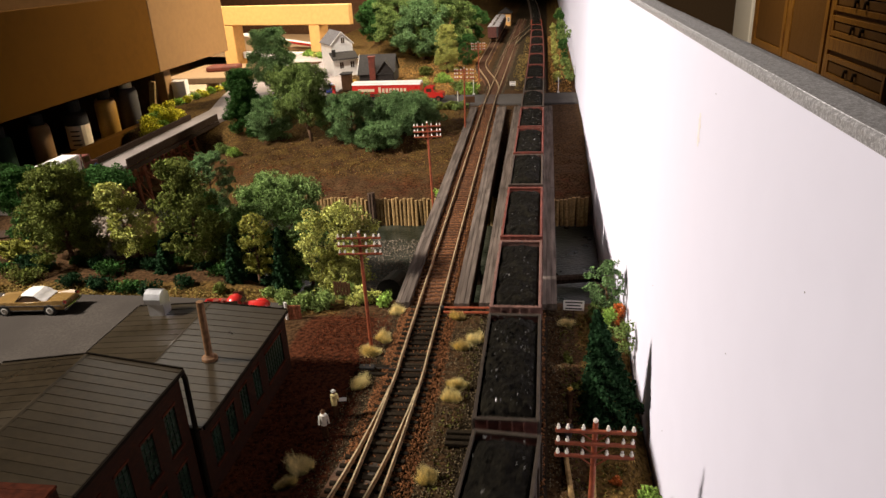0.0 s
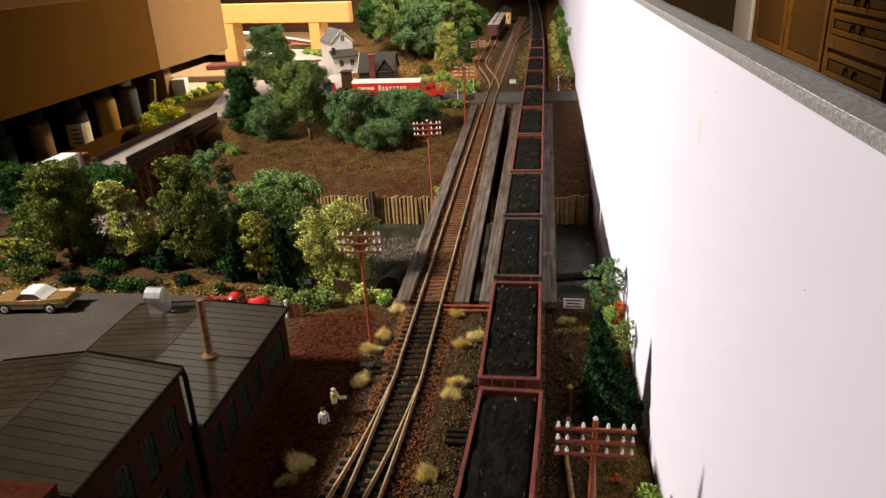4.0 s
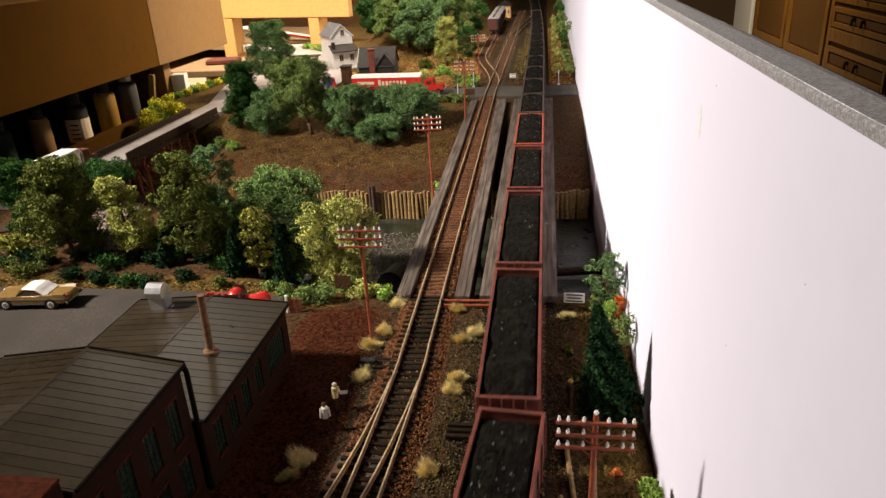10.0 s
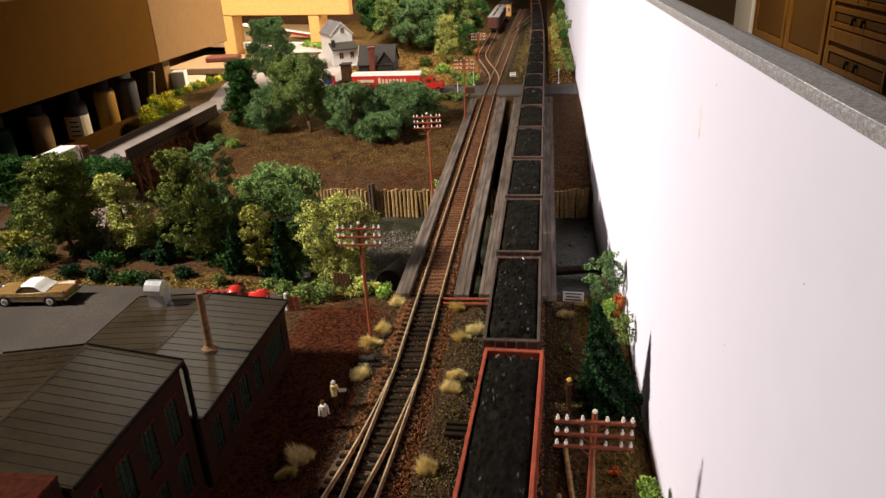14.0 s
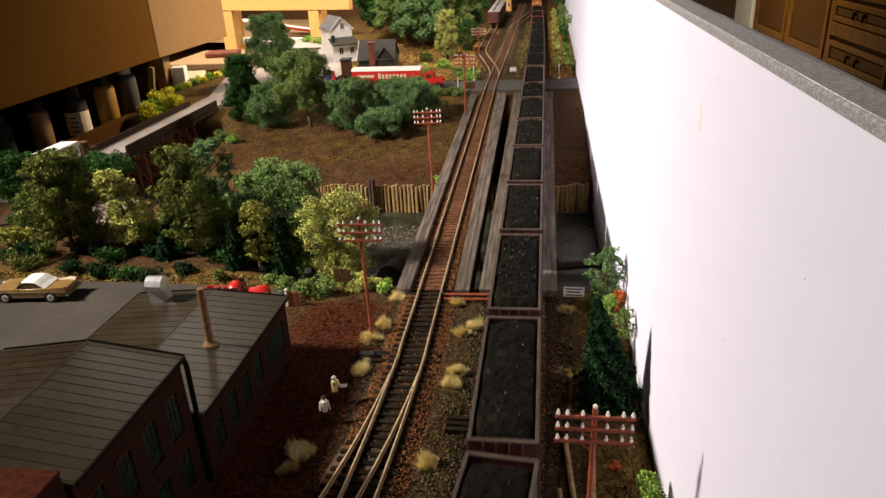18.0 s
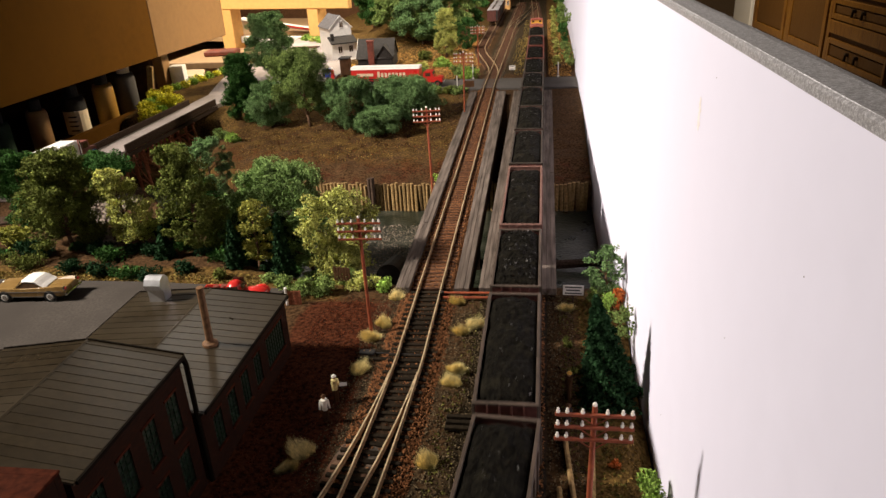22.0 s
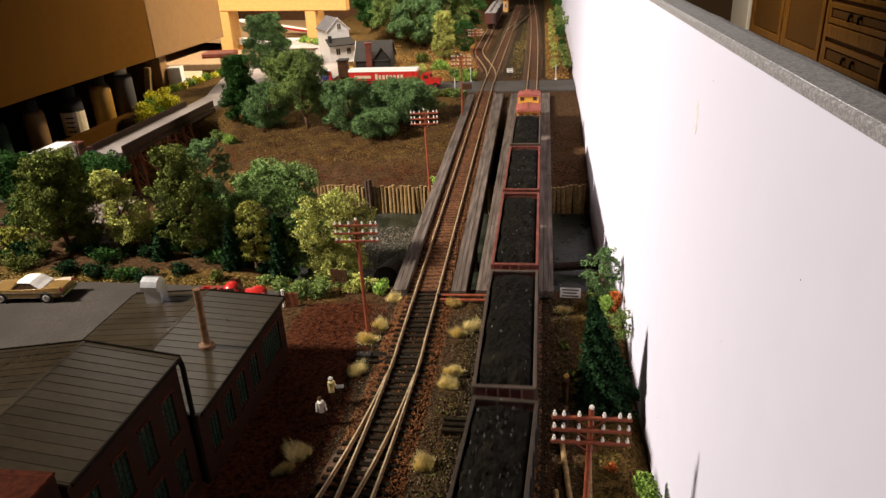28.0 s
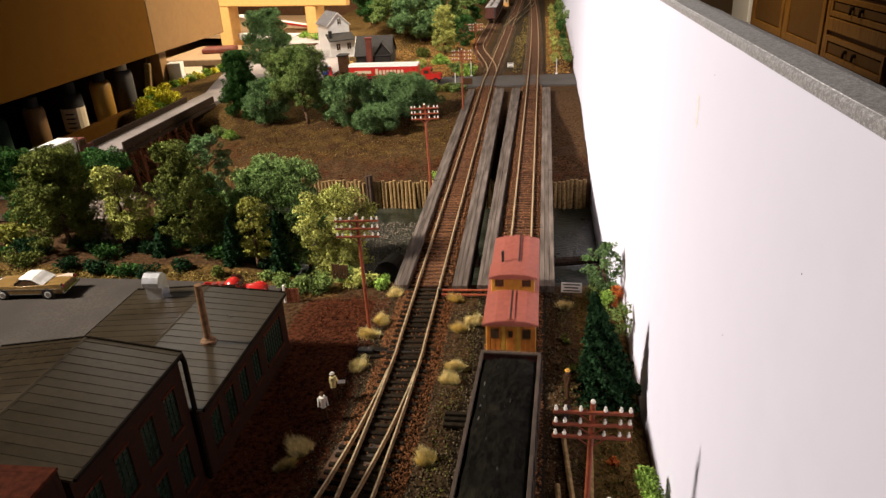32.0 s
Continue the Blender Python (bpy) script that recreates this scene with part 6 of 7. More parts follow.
red_truck(pose(-0.2140, 0.4515, -0.0045, 0, 0, -84))


def tank_truck(at):
    """A tractor with a long tank trailer; it points along +x from the trailer's tail at 0."""
    th = thing("tank_truck", "red tank truck with a white topped trailer on the street", "truck", at=at)
    def tank(z0, z1, hw):
        return [(-hw, z0), (hw, z0), (hw + 0.0012, (z0 + z1) / 2), (hw, z1 - 0.002), (hw * 0.6, z1), (-hw * 0.6, z1), (-hw, z1 - 0.002), (-hw - 0.0012, (z0 + z1) / 2)]

    tr = part("trailer", Form().prism(tank(0.0125, 0.0345, 0.0130), 0.0, 0.1280, "x"), "red_paint", th, "red tank trailer")
    part("tank_top", Form().prism([(-0.0135, 0.0330), (0.0135, 0.0330), (0.0100, 0.0375), (-0.0100, 0.0375)], -0.0006, 0.1286, "x"), "white_paint", tr, "white tank top")
    part("skirt", Form().box(0.012, 0.100, -0.0128, 0.0128, 0.0095, 0.0124), "black", tr)
    part("stripe", Form().box(0.002, 0.104, -0.01455, -0.0142, 0.0150, 0.0168), "black", tr, "black stripe")
    # painted lettering shown as plain cream shapes
    for k in range(8):
        part("letter_bar", Form().box(0.0500 + k * 0.0068, 0.0545 + k * 0.0068, -0.0146, -0.0140, 0.0195, 0.0272 if k else 0.0295), "cream", tr, "cream lettering as plain bars")
    part("letter_bar", Form().box(0.0110, 0.0420, -0.0146, -0.0140, 0.0215, 0.0265), "cream", tr)
    cab = part("cab", Form().prism([(0.1345, 0.0085), (0.1690, 0.0085), (0.1695, 0.0150), (0.1660, 0.0170), (0.1530, 0.0185), (0.1510, 0.0262), (0.1490, 0.0275), (0.1370, 0.0275), (0.1345, 0.0255)], -0.0118, 0.0118, "y"), "red_paint", th, "red tractor cab with a rounded hood")
    part("windscreen", Form().box(0.1512, 0.1524, -0.0100, 0.0100, 0.0192, 0.0255), "glass_dark", cab)
    part("side_window", Form().box(0.1385, 0.1480, -0.0121, -0.0118, 0.0190, 0.0250), "glass_dark", cab)
    part("bumper", Form().box(0.1695, 0.1712, -0.0122, 0.0122, 0.0062, 0.0090, 0.0005), "chrome", th)
    part("hood_lamp", Form().tube((0.1696, -0.009, 0.0135), (0.1707, -0.009, 0.0135), 0.0016, seg=10), "chrome", cab)
    part("chassis", Form().box(0.100, 0.168, -0.0045, 0.0045, 0.0060, 0.0084), "black", th)
    for x in (0.014, 0.027, 0.118, 0.131, 0.1605):
        for s in (-1, 1):
            t = part("wheel", Form().tube((x, s * 0.0085, 0.0058), (x, s * 0.0128, 0.0058), 0.0058, seg=16), "rubber", th)
            part("hub", Form().tube((x, s * 0.0105, 0.0058), (x, s * 0.0130, 0.0058), 0.0030, seg=10), "car_red", t)
    return th


tank_truck(pose(-0.3335, 1.2870, -0.0028, 0, 0, -1.5))


def box_truck(at):
    """A red tractor with a white van trailer; it points along +y."""
    th = thing("truck", "red truck with a white box trailer entering the trestle", "truck", at=at)
    b = part("trailer", Form().box(-0.0120, 0.0120, -0.072, 0.0, 0.0115, 0.0330, 0.0008), "white_paint", th, "white box trailer")
    for k in range(9):
        for s in (-1, 1):
            part("rib", Form().box(*sorted((s * 0.0120, s * 0.0124)), -0.073 + k * 0.0088, -0.0722 + k * 0.0088, 0.0120, 0.0322), "white_paint", b)
    cab = part("cab", Form().prism([(0.0040, 0.0080), (0.0350, 0.0080), (0.0352, 0.0165), (0.0230, 0.0185), (0.0205, 0.0280), (0.0060, 0.0285), (0.0040, 0.0270)], -0.0115, 0.0115, "x"), "car_red", th, "dull red cab")
    part("windscreen", Form().box(-0.0100, 0.0100, 0.0213, 0.0226, 0.0195, 0.0265), "glass_dark", cab)
    for s in (-1, 1):
        part("side_window", Form().box(*sorted((s * 0.0115, s * 0.0118)), 0.0080, 0.0185, 0.0195, 0.0262), "glass_dark", cab)
        part("exhaust", Form().tube((s * 0.0128, 0.0020, 0.0085), (s * 0.0128, 0.0020, 0.0330), 0.0009, seg=8), "chrome", th)
        part("fender", Form().blob((s * 0.0105, 0.0290, 0.0085), 0.0062, (0.5, 1.1, 0.9), 10, 6), "blue_paint", th)
        for y in (-0.064, -0.052, 0.002, 0.0285):
            t = part("wheel", Form().tube((s * 0.0085, y, 0.0058), (s * 0.0125, y, 0.0058), 0.0058, seg=16), "rubber", th)
            part("hub", Form().tube((s * 0.0100, y, 0.0058), (s * 0.0127, y, 0.0058), 0.0030, seg=10), "chrome", t)
    part("bumper", Form().box(-0.0120, 0.0120, 0.0352, 0.0372, 0.0055, 0.0090, 0.0005), "chrome", th)
    part("grille", Form().box(-0.0050, 0.0050, 0.0352, 0.0360, 0.0092, 0.0160, 0.0003), "chrome", th)
    part("chassis", Form().box(-0.0045, 0.0045, -0.070, 0.034, 0.0060, 0.0114), "black", th)


box_truck(pose(-0.5800, 0.7980, 0.0, 0, 0, 0))


def small_car(at, paint, label):
    th = thing("car", label, "car", "cars by the houses", at=at)
    part("body", Form().prism([(-0.024, 0.0035), (0.024, 0.0035), (0.0245, 0.0080), (0.0200, 0.0100), (0.0080, 0.0108), (-0.0200, 0.0108), (-0.0245, 0.0090)], -0.0095, 0.0095, "x"), paint, th)
    part("glazing", Form().prism([(-0.0150, 0.0108), (0.0080, 0.0108), (0.0030, 0.0158), (-0.0110, 0.0158)], -0.0080, 0.0080, "x"), "glass_dark", th)
    part("roof", Form().box(-0.0082, 0.0082, -0.0115, 0.0035, 0.0156, 0.0168, 0.0006), paint, th)
    for s in (-1, 1):
        for y in (-0.015, 0.0155):
            wheel(th, s * 0.0085, y, 0.0038, 0.0024)


small_car(pose(-0.4130, 1.395, -0.0022, 0, 0, 20), "blue_paint", "blue vintage car parked beside the street")
small_car(pose(-0.5150, 1.560, -0.0022, 0, 0, 55), "white_paint", "white vintage car on the forecourt")
small_car(pose(-0.4900, 1.470, -0.0022, 0, 0, 70), "white_paint", "white vintage car on the forecourt")
pump = thing("fuel_pump", "red and white fuel pump beside the street", "fuel pump", at=pose(-0.3990, 1.372, -0.0022))
part("body", Form().box(-0.003, 0.003, -0.0025, 0.0025, 0, 0.017, 0.0006), "red_paint", pump)
part("globe", Form().blob((0, 0, 0.0195), 0.0028), "white_paint", pump, "white globe")


# ---- freight cars in the yard ----
def box_car(at, paint, label):
    th = thing("boxcar", label, "boxcar", "boxcars on the siding", at=at)
    part("body", Form().box(-0.0160, 0.0160, -0.058, 0.058, 0.0120, 0.0430, 0.0005), paint, th)
    part("roof", Form().prism([(-0.0168, 0.0430), (0.0168, 0.0430), (0.0090, 0.0458), (0.0, 0.0468), (-0.0090, 0.0458)], -0.059, 0.059, "y"), "galvanised_dull", th, "pale grey peaked roof")
    part("running_board", Form().box(-0.0030, 0.0030, -0.059, 0.059, 0.0469, 0.0476), "plank", th)
    for s in (-1, 1):
        part("ladder", Form().box(0.0100, 0.0150, *sorted((s * 0.0581, s * 0.0592)), 0.0140, 0.0420), "black", th)
        tr = part("truck", truck_form(s * 0.038), "black", th)
        for d in (-0.0098, 0.0098):
            part("wheelset", wheels_form(s * 0.038 + d), "rail", tr)
        part("door", Form().box(*sorted((s * 0.0160, s * 0.0167)), -0.014, 0.014, 0.0135, 0.0415), paint, th)


for k, (y, pnt, lab) in enumerate(((2.205, "boxcar_brown", "brown red boxcar on the siding"), (2.345, "car_dark", "weathered black boxcar on the siding"), (2.485, "boxcar_brown", "brown red boxcar on the siding"))):
    box_car(pose(siding(y), y, 0, 0, 0, math.degrees(-math.atan((siding(y + 0.01) - siding(y - 0.01)) / 0.02))), pnt, lab)
box_car(pose(-0.215, 2.30, -0.002, 0, 0, 0), "boxcar_brown", "brown red boxcar beyond the siding")


# ---- figures ----
def figure(at, shirt, label, hat="figure_white", trousers="recess"):
    """A painted model figure as one plain shape."""
    F = Form()
    for s in (-1, 1):
        F.tube((s * 0.0011, 0, 0), (s * 0.0009, 0, 0.0092), 0.0009, 0.0011, 7)
        F.tube((s * 0.0023, 0, 0.0160), (s * 0.0030, -0.0014, 0.0105), 0.0007, 0.0006, 6)
    F.tube((0, 0, 0.0090), (0, 0, 0.0166), 0.0017, 0.0022, 9)
    F.blob((0, -0.0002, 0.0184), 0.0013)
    F.lathe(0, 0, [(0.0017, 0.0190), (0.0017, 0.0193), (0.0012, 0.0195), (0.0009, 0.0202)], 9)
    me = F.mesh("figurine", None)
    for mm in (shirt, trousers, "brick_tan", hat):
        me.materials.append(M[mm])
    for p in me.polygons:
        z = p.center.z
        p.material_index = 1 if z < 0.0092 else 0 if z < 0.0172 else 2 if z < 0.0189 else 3
    ob = new("figurine", me)
    ob.matrix_basis = at
    tagged(ob, label, "figurine", "model figurines")


figure(pose(-0.1036, 0.3345, -0.0055, 0, 0, 60) @ Matrix.Scale(0.92, 4), "straw", "painted model figurine in a straw shirt and white cap")
figure(pose(-0.1042, 0.3150, -0.0055, 0, 0, 20) @ Matrix.Scale(0.92, 4), "figure_white", "painted model figurine in a white shirt", "recess")
whole("clipboard", Form().box(-0.0022, 0.0022, -0.0012, 0.0012, 0, 0.0004), "white_paint", "white paper held out at the trackside", "paper", at=pose(-0.0985, 0.3350, 0.0062, 20, 0, 10))
figure(pose(0.0340, 0.3430, -0.0050, 0, 0, -70), "recess", "painted model figurine in dark clothes with a yellow cap", "caboose_yellow")
figure(pose(0.0325, 0.3130, -0.0050, 0, 0, -100), "slate", "painted model figurine in blue grey clothes", "recess")
figure(pose(0.0490, 0.2420, -0.0040, 0, 0, -40), "cream", "painted model figurine in pale overalls")
for k, (x, y, a, l) in enumerate(((0.0335, 0.2700, 4, 0.075), (0.0430, 0.2640, -3, 0.07), (0.0280, 0.2450, 2, 0.05))):
    whole("log", Form().tube((0, -l / 2, 0), (0, l / 2, 0), 0.0016, 0.0014, 7), "pile", "weathered log lying beside the tracks", "log", "logs", at=pose(x, y, -0.0038, 0, 0, a))
bush(0.0600, 0.2480, 0.008, 0.003, "leaf_red", "scatter of rusty leaves", 140)
bush(0.0560, 0.2900, 0.008, 0.003, "leaf_red", "scatter of rusty leaves", 141)


# ---- signs, turnout gear and trackside pieces ----
def board_sign(at, w, h, post, face, label, lines=0):
    th = thing("sign", label, "sign", at=at)
    part("post", Form().tube((0, 0.0006, -0.004), (0, 0.0006, post + h * 0.6), 0.0006, seg=6), "dark_timber", th)
    b = part("board", Form().box(-w / 2, w / 2, -0.0006, 0.0, post, post + h, 0.0002), face, th)
    for k in range(lines):
        z = post + h * (0.82 - 0.62 * k / max(1, lines - 1))
        part("text_bar", Form().box(-w * (0.40 - 0.06 * (k % 2)), w * (0.40 - 0.08 * (k % 2)), -0.0009, -0.0006, z - h * 0.055, z + h * 0.055), "black", b)


board_sign(pose(0.0405, 0.4610, -0.006, 0, 0, -3), 0.0150, 0.0080, 0.0085, "white_paint", "small white sign board with three unreadable lines", 3)
board_sign(pose(-0.1095, 1.2050, -0.004, 0, 0, 0), 0.0185, 0.0105, 0.0125, "recess", "dark brown sign board beside the crossing")
board_sign(pose(-0.0440, 1.4050, -0.005, 0, 0, 0), 0.0120, 0.0085, 0.0055, "white_paint", "small white sign board between the tracks", 2)


def crossing_signal(x, y):
    th = thing("crossing_signal", "thin white crossing post with black lamps", "crossing signal", "crossing signals", at=pose(x, y, -0.005))
    part("post", Form().tube((0, 0, 0), (0, 0, 0.028), 0.0007, seg=8), "white_paint", th)
    part("base", Form().box(-0.0022, 0.0022, -0.0022, 0.0022, 0, 0.003, 0.0005), "white_paint", th)
    for s in (-1, 1):
        part("lamp", Form().tube((s * 0.0035, -0.0005, 0.022), (s * 0.0035, -0.0020, 0.022), 0.0018, seg=10), "black", th)


crossing_signal(-0.1330, 1.2330)
crossing_signal(-0.1160, 1.3480)
crossing_signal(0.0440, 1.3480)


def switch_gear():
    th = thing("switch_stand", "black switch machine with long ties beside the turnout", "switch", at=pose(-0.088, 0.384, -0.0046))
    for dy in (-0.005, 0.004):
        part("long_tie", Form().box(-0.0135, 0.0380, dy - 0.0014, dy + 0.0014, -0.001, 0.0013, 0.0003), "tie", th)
    part("machine", Form().box(-0.0130, -0.0030, -0.0028, 0.0018, 0.0014, 0.0036, 0.0004), "black", th)
    part("throw_rod", Form().tube((-0.003, -0.0005, 0.0022), (0.034, -0.0005, 0.0018), 0.0004, seg=6), "black", th)
    for x in (-0.010, -0.006):
        part("bolt", Form().tube((x, -0.0005, 0.0036), (x, -0.0005, 0.0042), 0.0004, seg=6), "rail", th)


switch_gear()
guard = thing("timber_stack", "black timbers lying beside the main line", "timber", at=pose(-0.0262, 0.3170, -0.0048))
for dy in (-0.0050, 0.0, 0.0050):
    part("timber", Form().box(-0.009, 0.008, dy - 0.0014, dy + 0.0014, 0, 0.0022, 0.0003), "tie", guard)


def bridge_end():
    th = thing("pipe_rail", "pair of red brown pipes across the bridge ends", "pipe")
    for dy, z in ((0.0, -0.0022), (-0.0060, -0.0030)):
        part("pipe", Form().tube((-0.0560, 0.4695 + dy, z), (-0.0200, 0.4705 + dy, z), 0.0011, seg=8), "pole", th)
    part("valve", Form().tube((-0.0575, 0.4665, -0.0045), (-0.0575, 0.4665, 0.0005), 0.0016, seg=9), "black", th)
    th2 = thing("abutment", "dark timber abutment under the bridge ends", "abutment")
    for k in range(4):
        part("timber", Form().box(-0.097, 0.033, 0.4625, 0.4695, -0.045 + 0.0093 * k, -0.0358 + 0.0093 * k, 0.0006), "dark_timber", th2)
    th3 = thing("abutment", "dark timber abutment under the bridge ends", "abutment")
    for k in range(6):
        part("timber", Form().box(-0.104, 0.036, 1.2068, 1.2148, -0.062 + 0.0093 * k, -0.0528 + 0.0093 * k, 0.0006), "dark_timber", th3)
    whole("culvert", Form().tube((-0.128, 0.590, -0.050), (-0.128, 0.632, -0.0600), 0.0125, 0.0130, 16), "black", "black drain pipe at the river's edge", "pipe")


bridge_end()
whole("log", Form().tube((0.026, 0.651, -0.064), (0.0765, 0.654, -0.061), 0.0048, 0.0042, 9), "dark_timber", "dark sodden log lying across the shallow river", "log", "logs")
gate = thing("fence_panel", "short brown board fence with a white post", "fence", at=pose(-0.1745, 0.4525, -0.006, 0, 0, 5))
part("post", Form().tube((-0.001, 0, 0), (-0.001, 0, 0.0145), 0.0011, seg=8), "white_paint", gate, "white post")
for k in range(5):
    part("board", Form().box(0.0005 + 0.0020 * k, 0.0023 + 0.0020 * k, -0.0005, 0.0005, 0, 0.0118, 0.0002), "trestle", gate)
gate = thing("fence_panel", "short brown board fence among the bushes", "fence", at=pose(-0.1500, 0.4950, -0.006, 0, 0, -6))
for k in range(6):
    part("board", Form().box(0.0024 * k, 0.0021 + 0.0024 * k, -0.0005, 0.0005, 0, 0.0125 - 0.0006 * (k % 2), 0.0002), "recess", gate)
canopy = thing("canopy", "thin dark framed canopy on posts beside the white house", "canopy", at=pose(-0.5200, 1.600, -0.003))
part("roof", Form().box(-0.035, 0.025, -0.015, 0.015, 0.031, 0.033), "recess", canopy)
for x in (-0.03, -0.005, 0.02):
    part("post", Form().tube((x, -0.013, 0), (x, -0.013, 0.031), 0.0008, seg=6), "black", canopy)


# ---- the train ----
GAPS = [0.047, 0.166, 0.287, 0.4045, 0.5255, 0.660, 0.778, 0.905, 1.032, 1.155, 1.2845, 1.440, 1.6005, 1.763, 1.925, 2.093, 2.2475, 2.409, 2.5345, 2.659, 2.781, 2.913, 3.0365, 3.164, 3.282, 3.405, 3.5275, 3.653,
        3.759, 3.920, 4.055, 4.175, 4.299, 4.413, 4.5595, 4.7185, 4.870, 5.012]
PAINTS = "ddd" + "prgrrgg" + "rrrrrr" + "o" + "ggggggggggg" + "p" + "dddd" + "g" + "rr" + "g"
PAINT = dict(d=("car_dark", "sooty black"), g=("car_grey", "weathered black"), r=("car_red", "oxide red"), o=("car_orange", "bright orange red"), p=("car_pink", "faded brown"))
RUN = [(0, 0.0105), (7, 1.0325), (10, 1.475), (13, 1.9175), (17, 2.5155), (20, 2.958), (25, 3.691), (28, 4.1205), (30, 4.404), (32, 4.6815)]
TOP = 0.037


def coal_load(L, seed, lumpy, low, crown):
    """A heap of coal: an uneven mound with lumps on it."""
    rng = random.Random(seed)
    nx, ny = 13, max(12, int(L / 0.004))
    hw, hl = 0.0150, L / 2 - 0.0016
    F = Form()
    for j in range(ny + 1):
        for i in range(nx + 1):
            u, w = i / nx * 2 - 1, j / ny * 2 - 1
            edge = (1 - abs(u) ** 12) * (1 - w ** 18)
            z = TOP - 0.0042 - low + 0.0038 * edge + crown * (1 - u * u) * (1 - w ** 10) + noise.noise((u * 3 + seed, w * 9, seed)) * 0.0016 * edge + noise.noise((u * 9, w * 30 + seed, 2)) * 0.0009 + 0.0010 * edge * math.cos(w * 9.4)
            F.v.append((u * hw, w * hl, z))
    for j in range(ny):
        for i in range(nx):
            a = j * (nx + 1) + i
            F.f.append((a, a + 1, a + nx + 2, a + nx + 1))
    load = F
    for _ in range(260 if lumpy else 130):
        u, w = rng.uniform(-0.93, 0.93), rng.uniform(-0.96, 0.96)
        i, j = int((u + 1) / 2 * nx), int((w + 1) / 2 * ny)
        c = Vector(load.v[j * (nx + 1) + i])
        r = rng.uniform(0.0007, 0.0017 if lumpy else 0.0011)
        ps = [c + Vector((rng.uniform(-1, 1), rng.uniform(-1, 1), rng.uniform(-0.5, 1))).normalized() * r for _ in range(4)]
        load.add(ps, [(0, 1, 2), (0, 3, 1), (1, 3, 2), (0, 2, 3)])
    return load


def hopper_car(L, paint, seed):
    """An open hopper of length L over its ends: ribbed sides, end sills, trucks and a coal load."""
    mat_name, word = PAINT[paint]
    end_paint = "boxcar_brown" if paint in "gd" else mat_name
    lumpy = paint == "o" or seed % 5 == 2
    th = thing("hopper_car", f"{word} open hopper car loaded with {'lumpy ' if lumpy else ''}black coal", "hopper car", "coal train")
    h, W = L / 2, 0.0161
    for s in (-1, 1):
        a, b = sorted((s * W, s * (W - 0.0009)))
        side = part("side", Form().box(a, b, -h, h, 0.0135, TOP - 0.0004, 0.0002), mat_name, th)
        a, b = sorted((s * (W + 0.0003), s * (W - 0.0016)))
        part("top_rail", Form().box(a, b, -h, h, TOP - 0.0011, TOP, 0.0003), mat_name, side, f"{word} rim of the side")
        ribs = 7 if L < 0.13 else 9
        for k in range(ribs):
            y = -h + 0.004 + (L - 0.008) * k / (ribs - 1)
            a, b = sorted((s * (W + 0.0010), s * W))
            part("rib", Form().box(a, b, y - 0.0006, y + 0.0006, 0.014, TOP - 0.0012, 0.0002), mat_name, side)
    for s in (-1, 1):
        a, b = sorted((s * h, s * (h - 0.0009)))
        end = part("end", Form().box(-W + 0.001, W - 0.001, a, b, 0.0205, TOP - 0.0004, 0.0002), end_paint, th, "rusty red end panel" if paint in "gd" else "")
        a, b = sorted((s * (h + 0.0006), s * (h - 0.0016)))
        part("top_rail", Form().box(-W - 0.0003, W + 0.0003, a, b, TOP - 0.0012, TOP + 0.0001, 0.0003), mat_name, end, f"{word} rim of the end")
        for x in (-0.009, -0.003, 0.003, 0.009):
            a, b = sorted((s * (h + 0.0008), s * h))
            part("rib", Form().box(x - 0.0005, x + 0.0005, a, b, 0.021, TOP - 0.0013, 0.0002), end_paint, end)
        a, b = sorted((s * (h + 0.001), s * (h - 0.016)))
        part("end_sill", Form().box(-0.0145, 0.0145, a, b, 0.0105, 0.0135, 0.0003), mat_name, th)
        part("coupler", Form().box(-0.0015, 0.0015, *sorted((s * (h + 0.001), s * (h + 0.0062))), 0.0085, 0.0115, 0.0005), "black", th)
        tr = part("truck", truck_form(s * (h - 0.022)), "black", th, "black sprung truck")
        for d in (-0.0098, 0.0098):
            part("wheelset", wheels_form(s * (h - 0.022) + d), "rail", tr)
    slope = Form().prism([(-h + 0.003, 0.030), (h - 0.003, 0.030), (h - 0.012, 0.0205), (h * 0.45, 0.007), (h * 0.15, 0.007), (0, 0.013), (-h * 0.15, 0.007), (-h * 0.45, 0.007), (-h + 0.012, 0.0205)], -W + 0.0022, W - 0.0022, "x")
    part("hopper_bottom", slope, mat_name, th)
    part("coal_load", coal_load(L, seed, lumpy, 0.0013 if paint in "rp" else 0.0006, 0.0022 if paint in "rp" else 0.0042), "coal", th, "heaped black coal load", smooth=False)
    rng = random.Random(seed + 70)
    # lumps much paler than the load: glints are put into their colour
    glint = Form()
    for _ in range(80 if lumpy else 26):
        x, crown, low = rng.uniform(-0.0125, 0.0125), *((0.0022, 0.0013) if paint in "rp" else (0.0042, 0.0006))
        c = Vector((x, rng.uniform(-h * 0.88, h * 0.88), TOP - low + crown * (1 - (x / 0.015) ** 2) + rng.uniform(-0.0006, 0.0006)))
        r = rng.uniform(0.0005, 0.0011)
        glint.add([c + Vector((rng.uniform(-1, 1), rng.uniform(-1, 1), rng.uniform(-0.5, 1))).normalized() * r for _ in range(4)], [(0, 1, 2), (0, 3, 1), (1, 3, 2), (0, 2, 3)])
    part("coal_lump", glint, "coal_lump", th, "scattered coal lumps with glints in their pale colour")
    return th


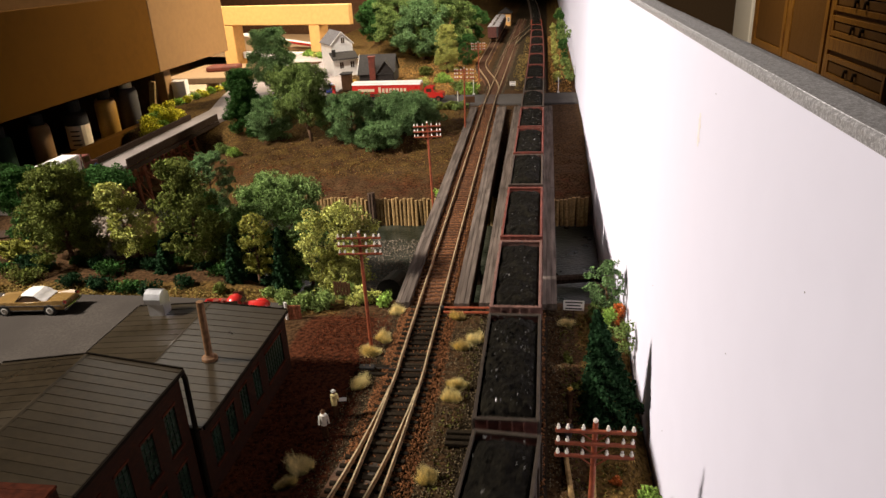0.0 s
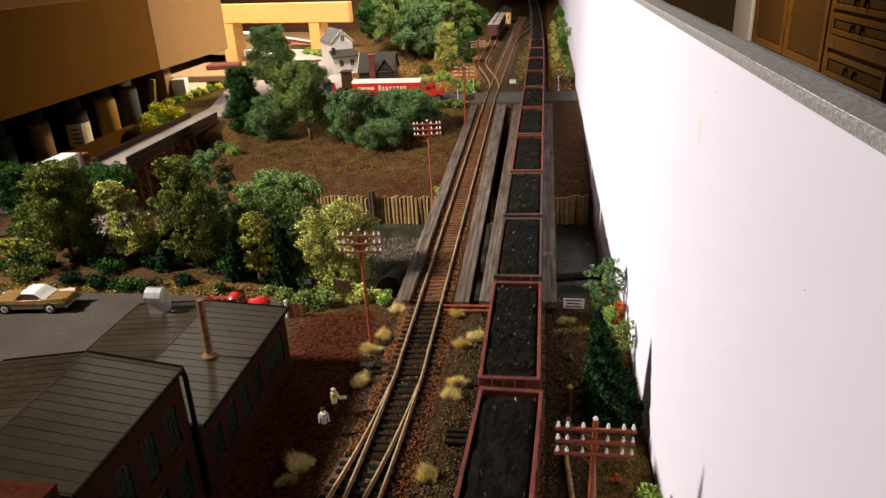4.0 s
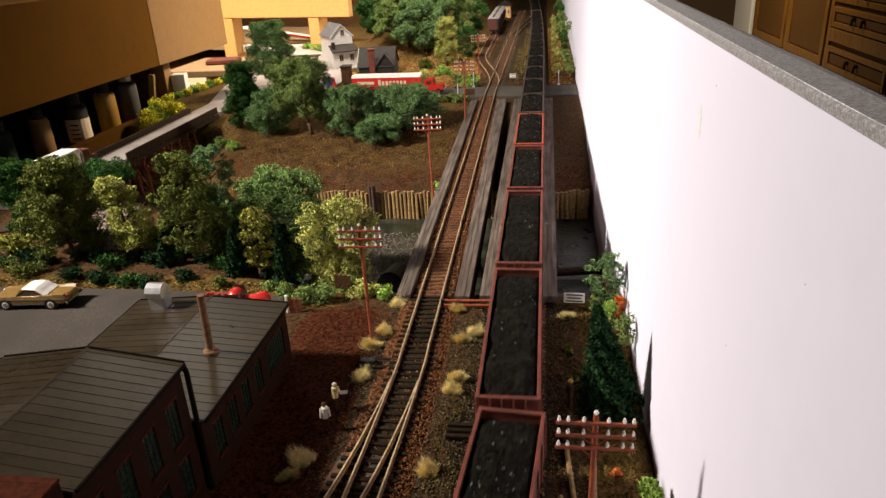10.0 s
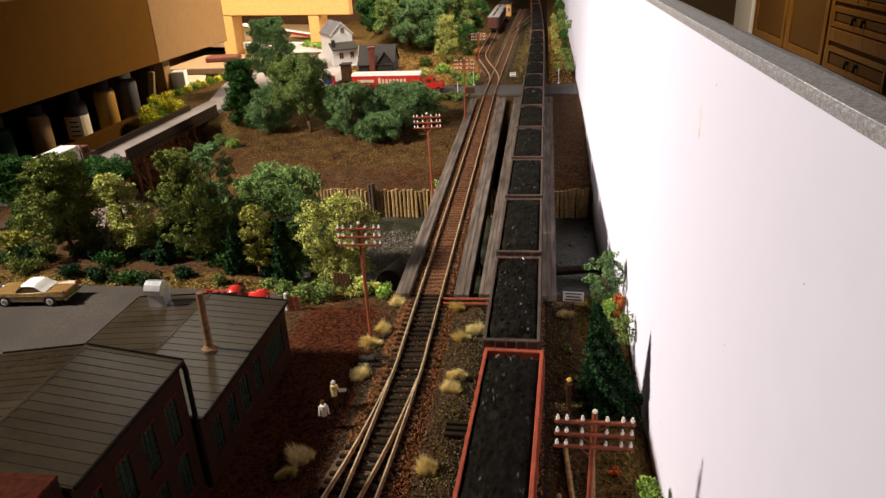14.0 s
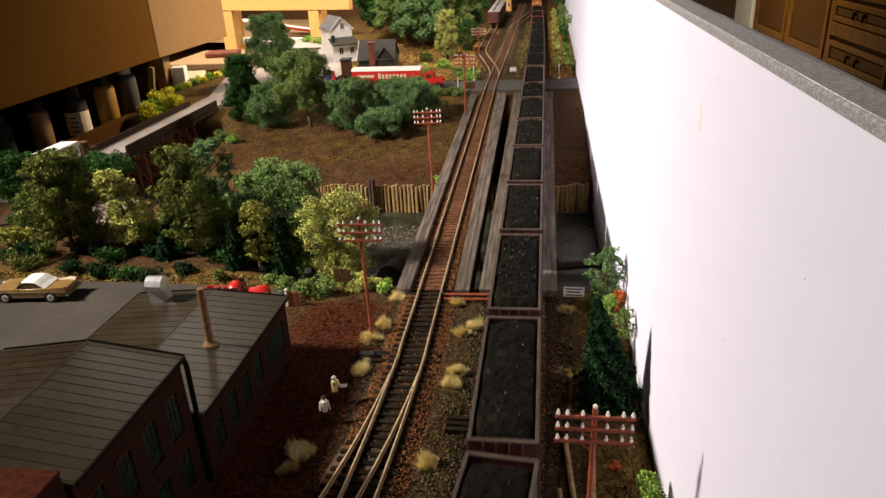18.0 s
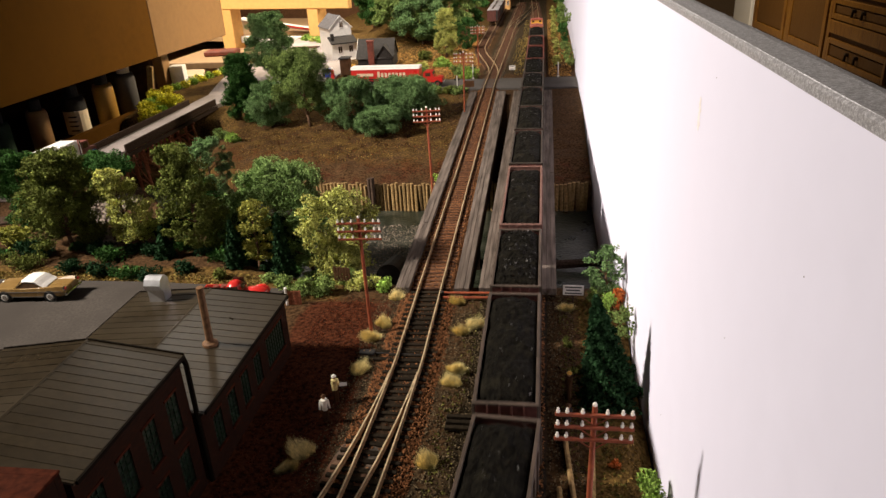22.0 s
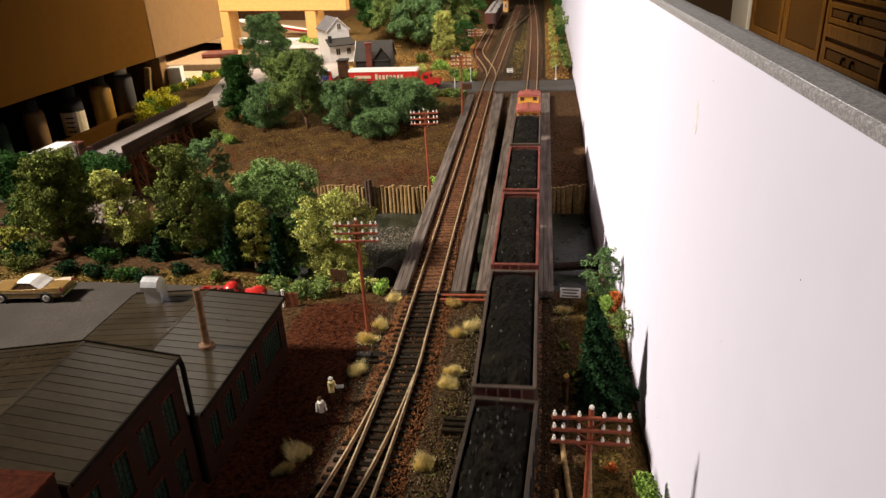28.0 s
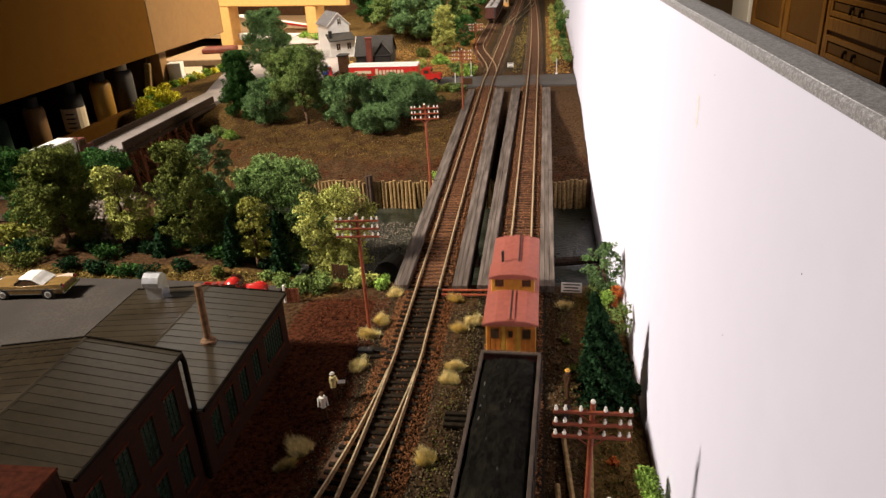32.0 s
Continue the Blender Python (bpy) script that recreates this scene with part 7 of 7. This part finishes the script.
def caboose():
    """A yellow caboose with a red roof and a cupola in the middle of it."""
    th = thing("caboose", "yellow caboose with a faded red roof and cupola", "caboose", "coal train")
    h, W = 0.0630, 0.0148
    body = part("body", Form().box(-W, W, -h + 0.0045, h - 0.0045, 0.011, 0.0355, 0.0005), "caboose_yellow", th)
    for s in (-1, 1):
        for k in range(10):
            x = -W + 0.0015 + (2 * W - 0.003) * k / 9
            part("board", Form().box(x - 0.0012, x + 0.0012, *sorted((s * (h - 0.0045), s * (h - 0.0041))), 0.012, 0.0345, 0.0001), "caboose_yellow" if 2 < k < 7 else "caboose_orange", body)
    roof = [(-W - 0.0016, 0.0352), (-W - 0.0012, 0.0364), (-0.009, 0.0384), (0, 0.0390), (0.009, 0.0384), (W + 0.0012, 0.0364), (W + 0.0016, 0.0352)]
    part("roof", Form().prism(roof, -h, h, "y"), "caboose_roof", th, "faded red arched roof", smooth=False)
    cup = part("cupola", Form().box(-W + 0.0012, W - 0.0012, -0.0240, -0.0090, 0.0372, 0.0475, 0.0004), "caboose_yellow", th)
    croof = [(-W - 0.0004, 0.0472), (-W, 0.0484), (-0.008, 0.0502), (0, 0.0507), (0.008, 0.0502), (W, 0.0484), (W + 0.0004, 0.0472)]
    part("roof", Form().prism(croof, -0.0260, -0.0070, "y"), "caboose_roof", cup, "faded red cupola roof")
    for s, y in ((-1, -0.0240), (1, -0.0090)):
        for x in (-0.0085, 0.0085):
            a, b = sorted((y, y + s * 0.0003))
            part("window", Form().box(x - 0.0027, x + 0.0027, a, b, 0.0412, 0.0460), "glass_dark", cup, "dark cupola window")
    for s in (-1, 1):
        y = s * (h - 0.0041)
        for x, w, z0, z1 in ((-0.0093, 0.0024, 0.0245, 0.0310), (0.0093, 0.0024, 0.0245, 0.0310), (0.0, 0.0022, 0.0150, 0.0310)):
            a, b = sorted((y, y + s * 0.0003))
            part("window" if x else "door", Form().box(x - w, x + w, a, b, z0, z1), "glass_dark" if x else "caboose_orange", body, "dark end window" if x else "orange end door")
        part("window", Form().box(-0.0013, 0.0013, *sorted((y + s * 0.0003, y + s * 0.0006)), 0.0255, 0.0300), "glass_dark", body, "dark door window")
        part("platform", Form().box(-W, W, *sorted((s * h, s * (h - 0.0040))), 0.0100, 0.0118, 0.0003), "black", th)
        part("coupler", Form().box(-0.0015, 0.0015, *sorted((s * h, s * (h + 0.006))), 0.0085, 0.0115, 0.0005), "black", th)
        tr = part("truck", truck_form(s * (h - 0.025)), "black", th)
        for d in (-0.0085, 0.0085):
            part("wheelset", wheels_form(s * (h - 0.025) + d), "rail", tr)
        for k in (-1, 1):
            a, b = sorted((k * W, k * (W + 0.0003)))
            part("window", Form().box(a, b, s * 0.019 - 0.003, s * 0.019 + 0.003, 0.0235, 0.0305), "glass_dark", body, "dark side window")
    part("running_board", Form().box(-0.0022, 0.0022, -h + 0.001, -0.0262, 0.0392, 0.0397, 0.0001), "caboose_roof", th)
    part("running_board", Form().box(-0.0022, 0.0022, -0.0068, h - 0.001, 0.0392, 0.0397, 0.0001), "caboose_roof", th)
    part("seam", Form().box(-0.00035, 0.00035, -h + 0.001, -0.0262, 0.0397, 0.0400), "black", th)
    part("stove_pipe", Form().tube((-0.0085, 0.018, 0.038), (-0.0085, 0.018, 0.0465), 0.0009, seg=8), "black", th)
    part("seam", Form().box(0.0022, 0.0029, 0.004, h - 0.001, 0.0397, 0.0401), "black", th)
    return th


TRAIN = []
for k, paint in enumerate(PAINTS):
    a, b = GAPS[k], GAPS[k + 1]
    L = b - a - 0.0100
    TRAIN.append(((a + b) / 2, hopper_car(L, paint, k)))
TRAIN.append((5.0995, caboose()))


def run_at(t):
    return float(np.interp(t, [r[0] for r in RUN], [r[1] for r in RUN]))


def motions():
    """The train runs down the main line; each car follows the track by its middle."""
    for u, car in TRAIN:
        rows = []
        for t in range(0, 33):
            x, y, h = right_track(u - run_at(t))
            rows.append((t, pose(x, y, 0, 0, 0, math.degrees(h))))
        walk(car, rows)


# ---- ties and planks, the many small pieces ----
lay_ties(main_line, right_track, -0.3, 2.9, 0.18, 1.24, True)
lay_ties(second_line, heading_of(left_track), 0.05, 0.475, 0.18, 0.475, False)
lay_ties(second_line, heading_of(left_track), 0.478, 2.9, 0.475, 1.24, True)
lay_ties(branch_line, heading_of(left_branch), 0.05, 0.30, 0.18, 0.30, False)
lay_ties(siding_line, heading_of(siding), 1.45, 2.9, 9, 9, True)

lay_ties(cross_line, heading_of(crossover), 2.10, 2.80, 9, 9, False)

motions()
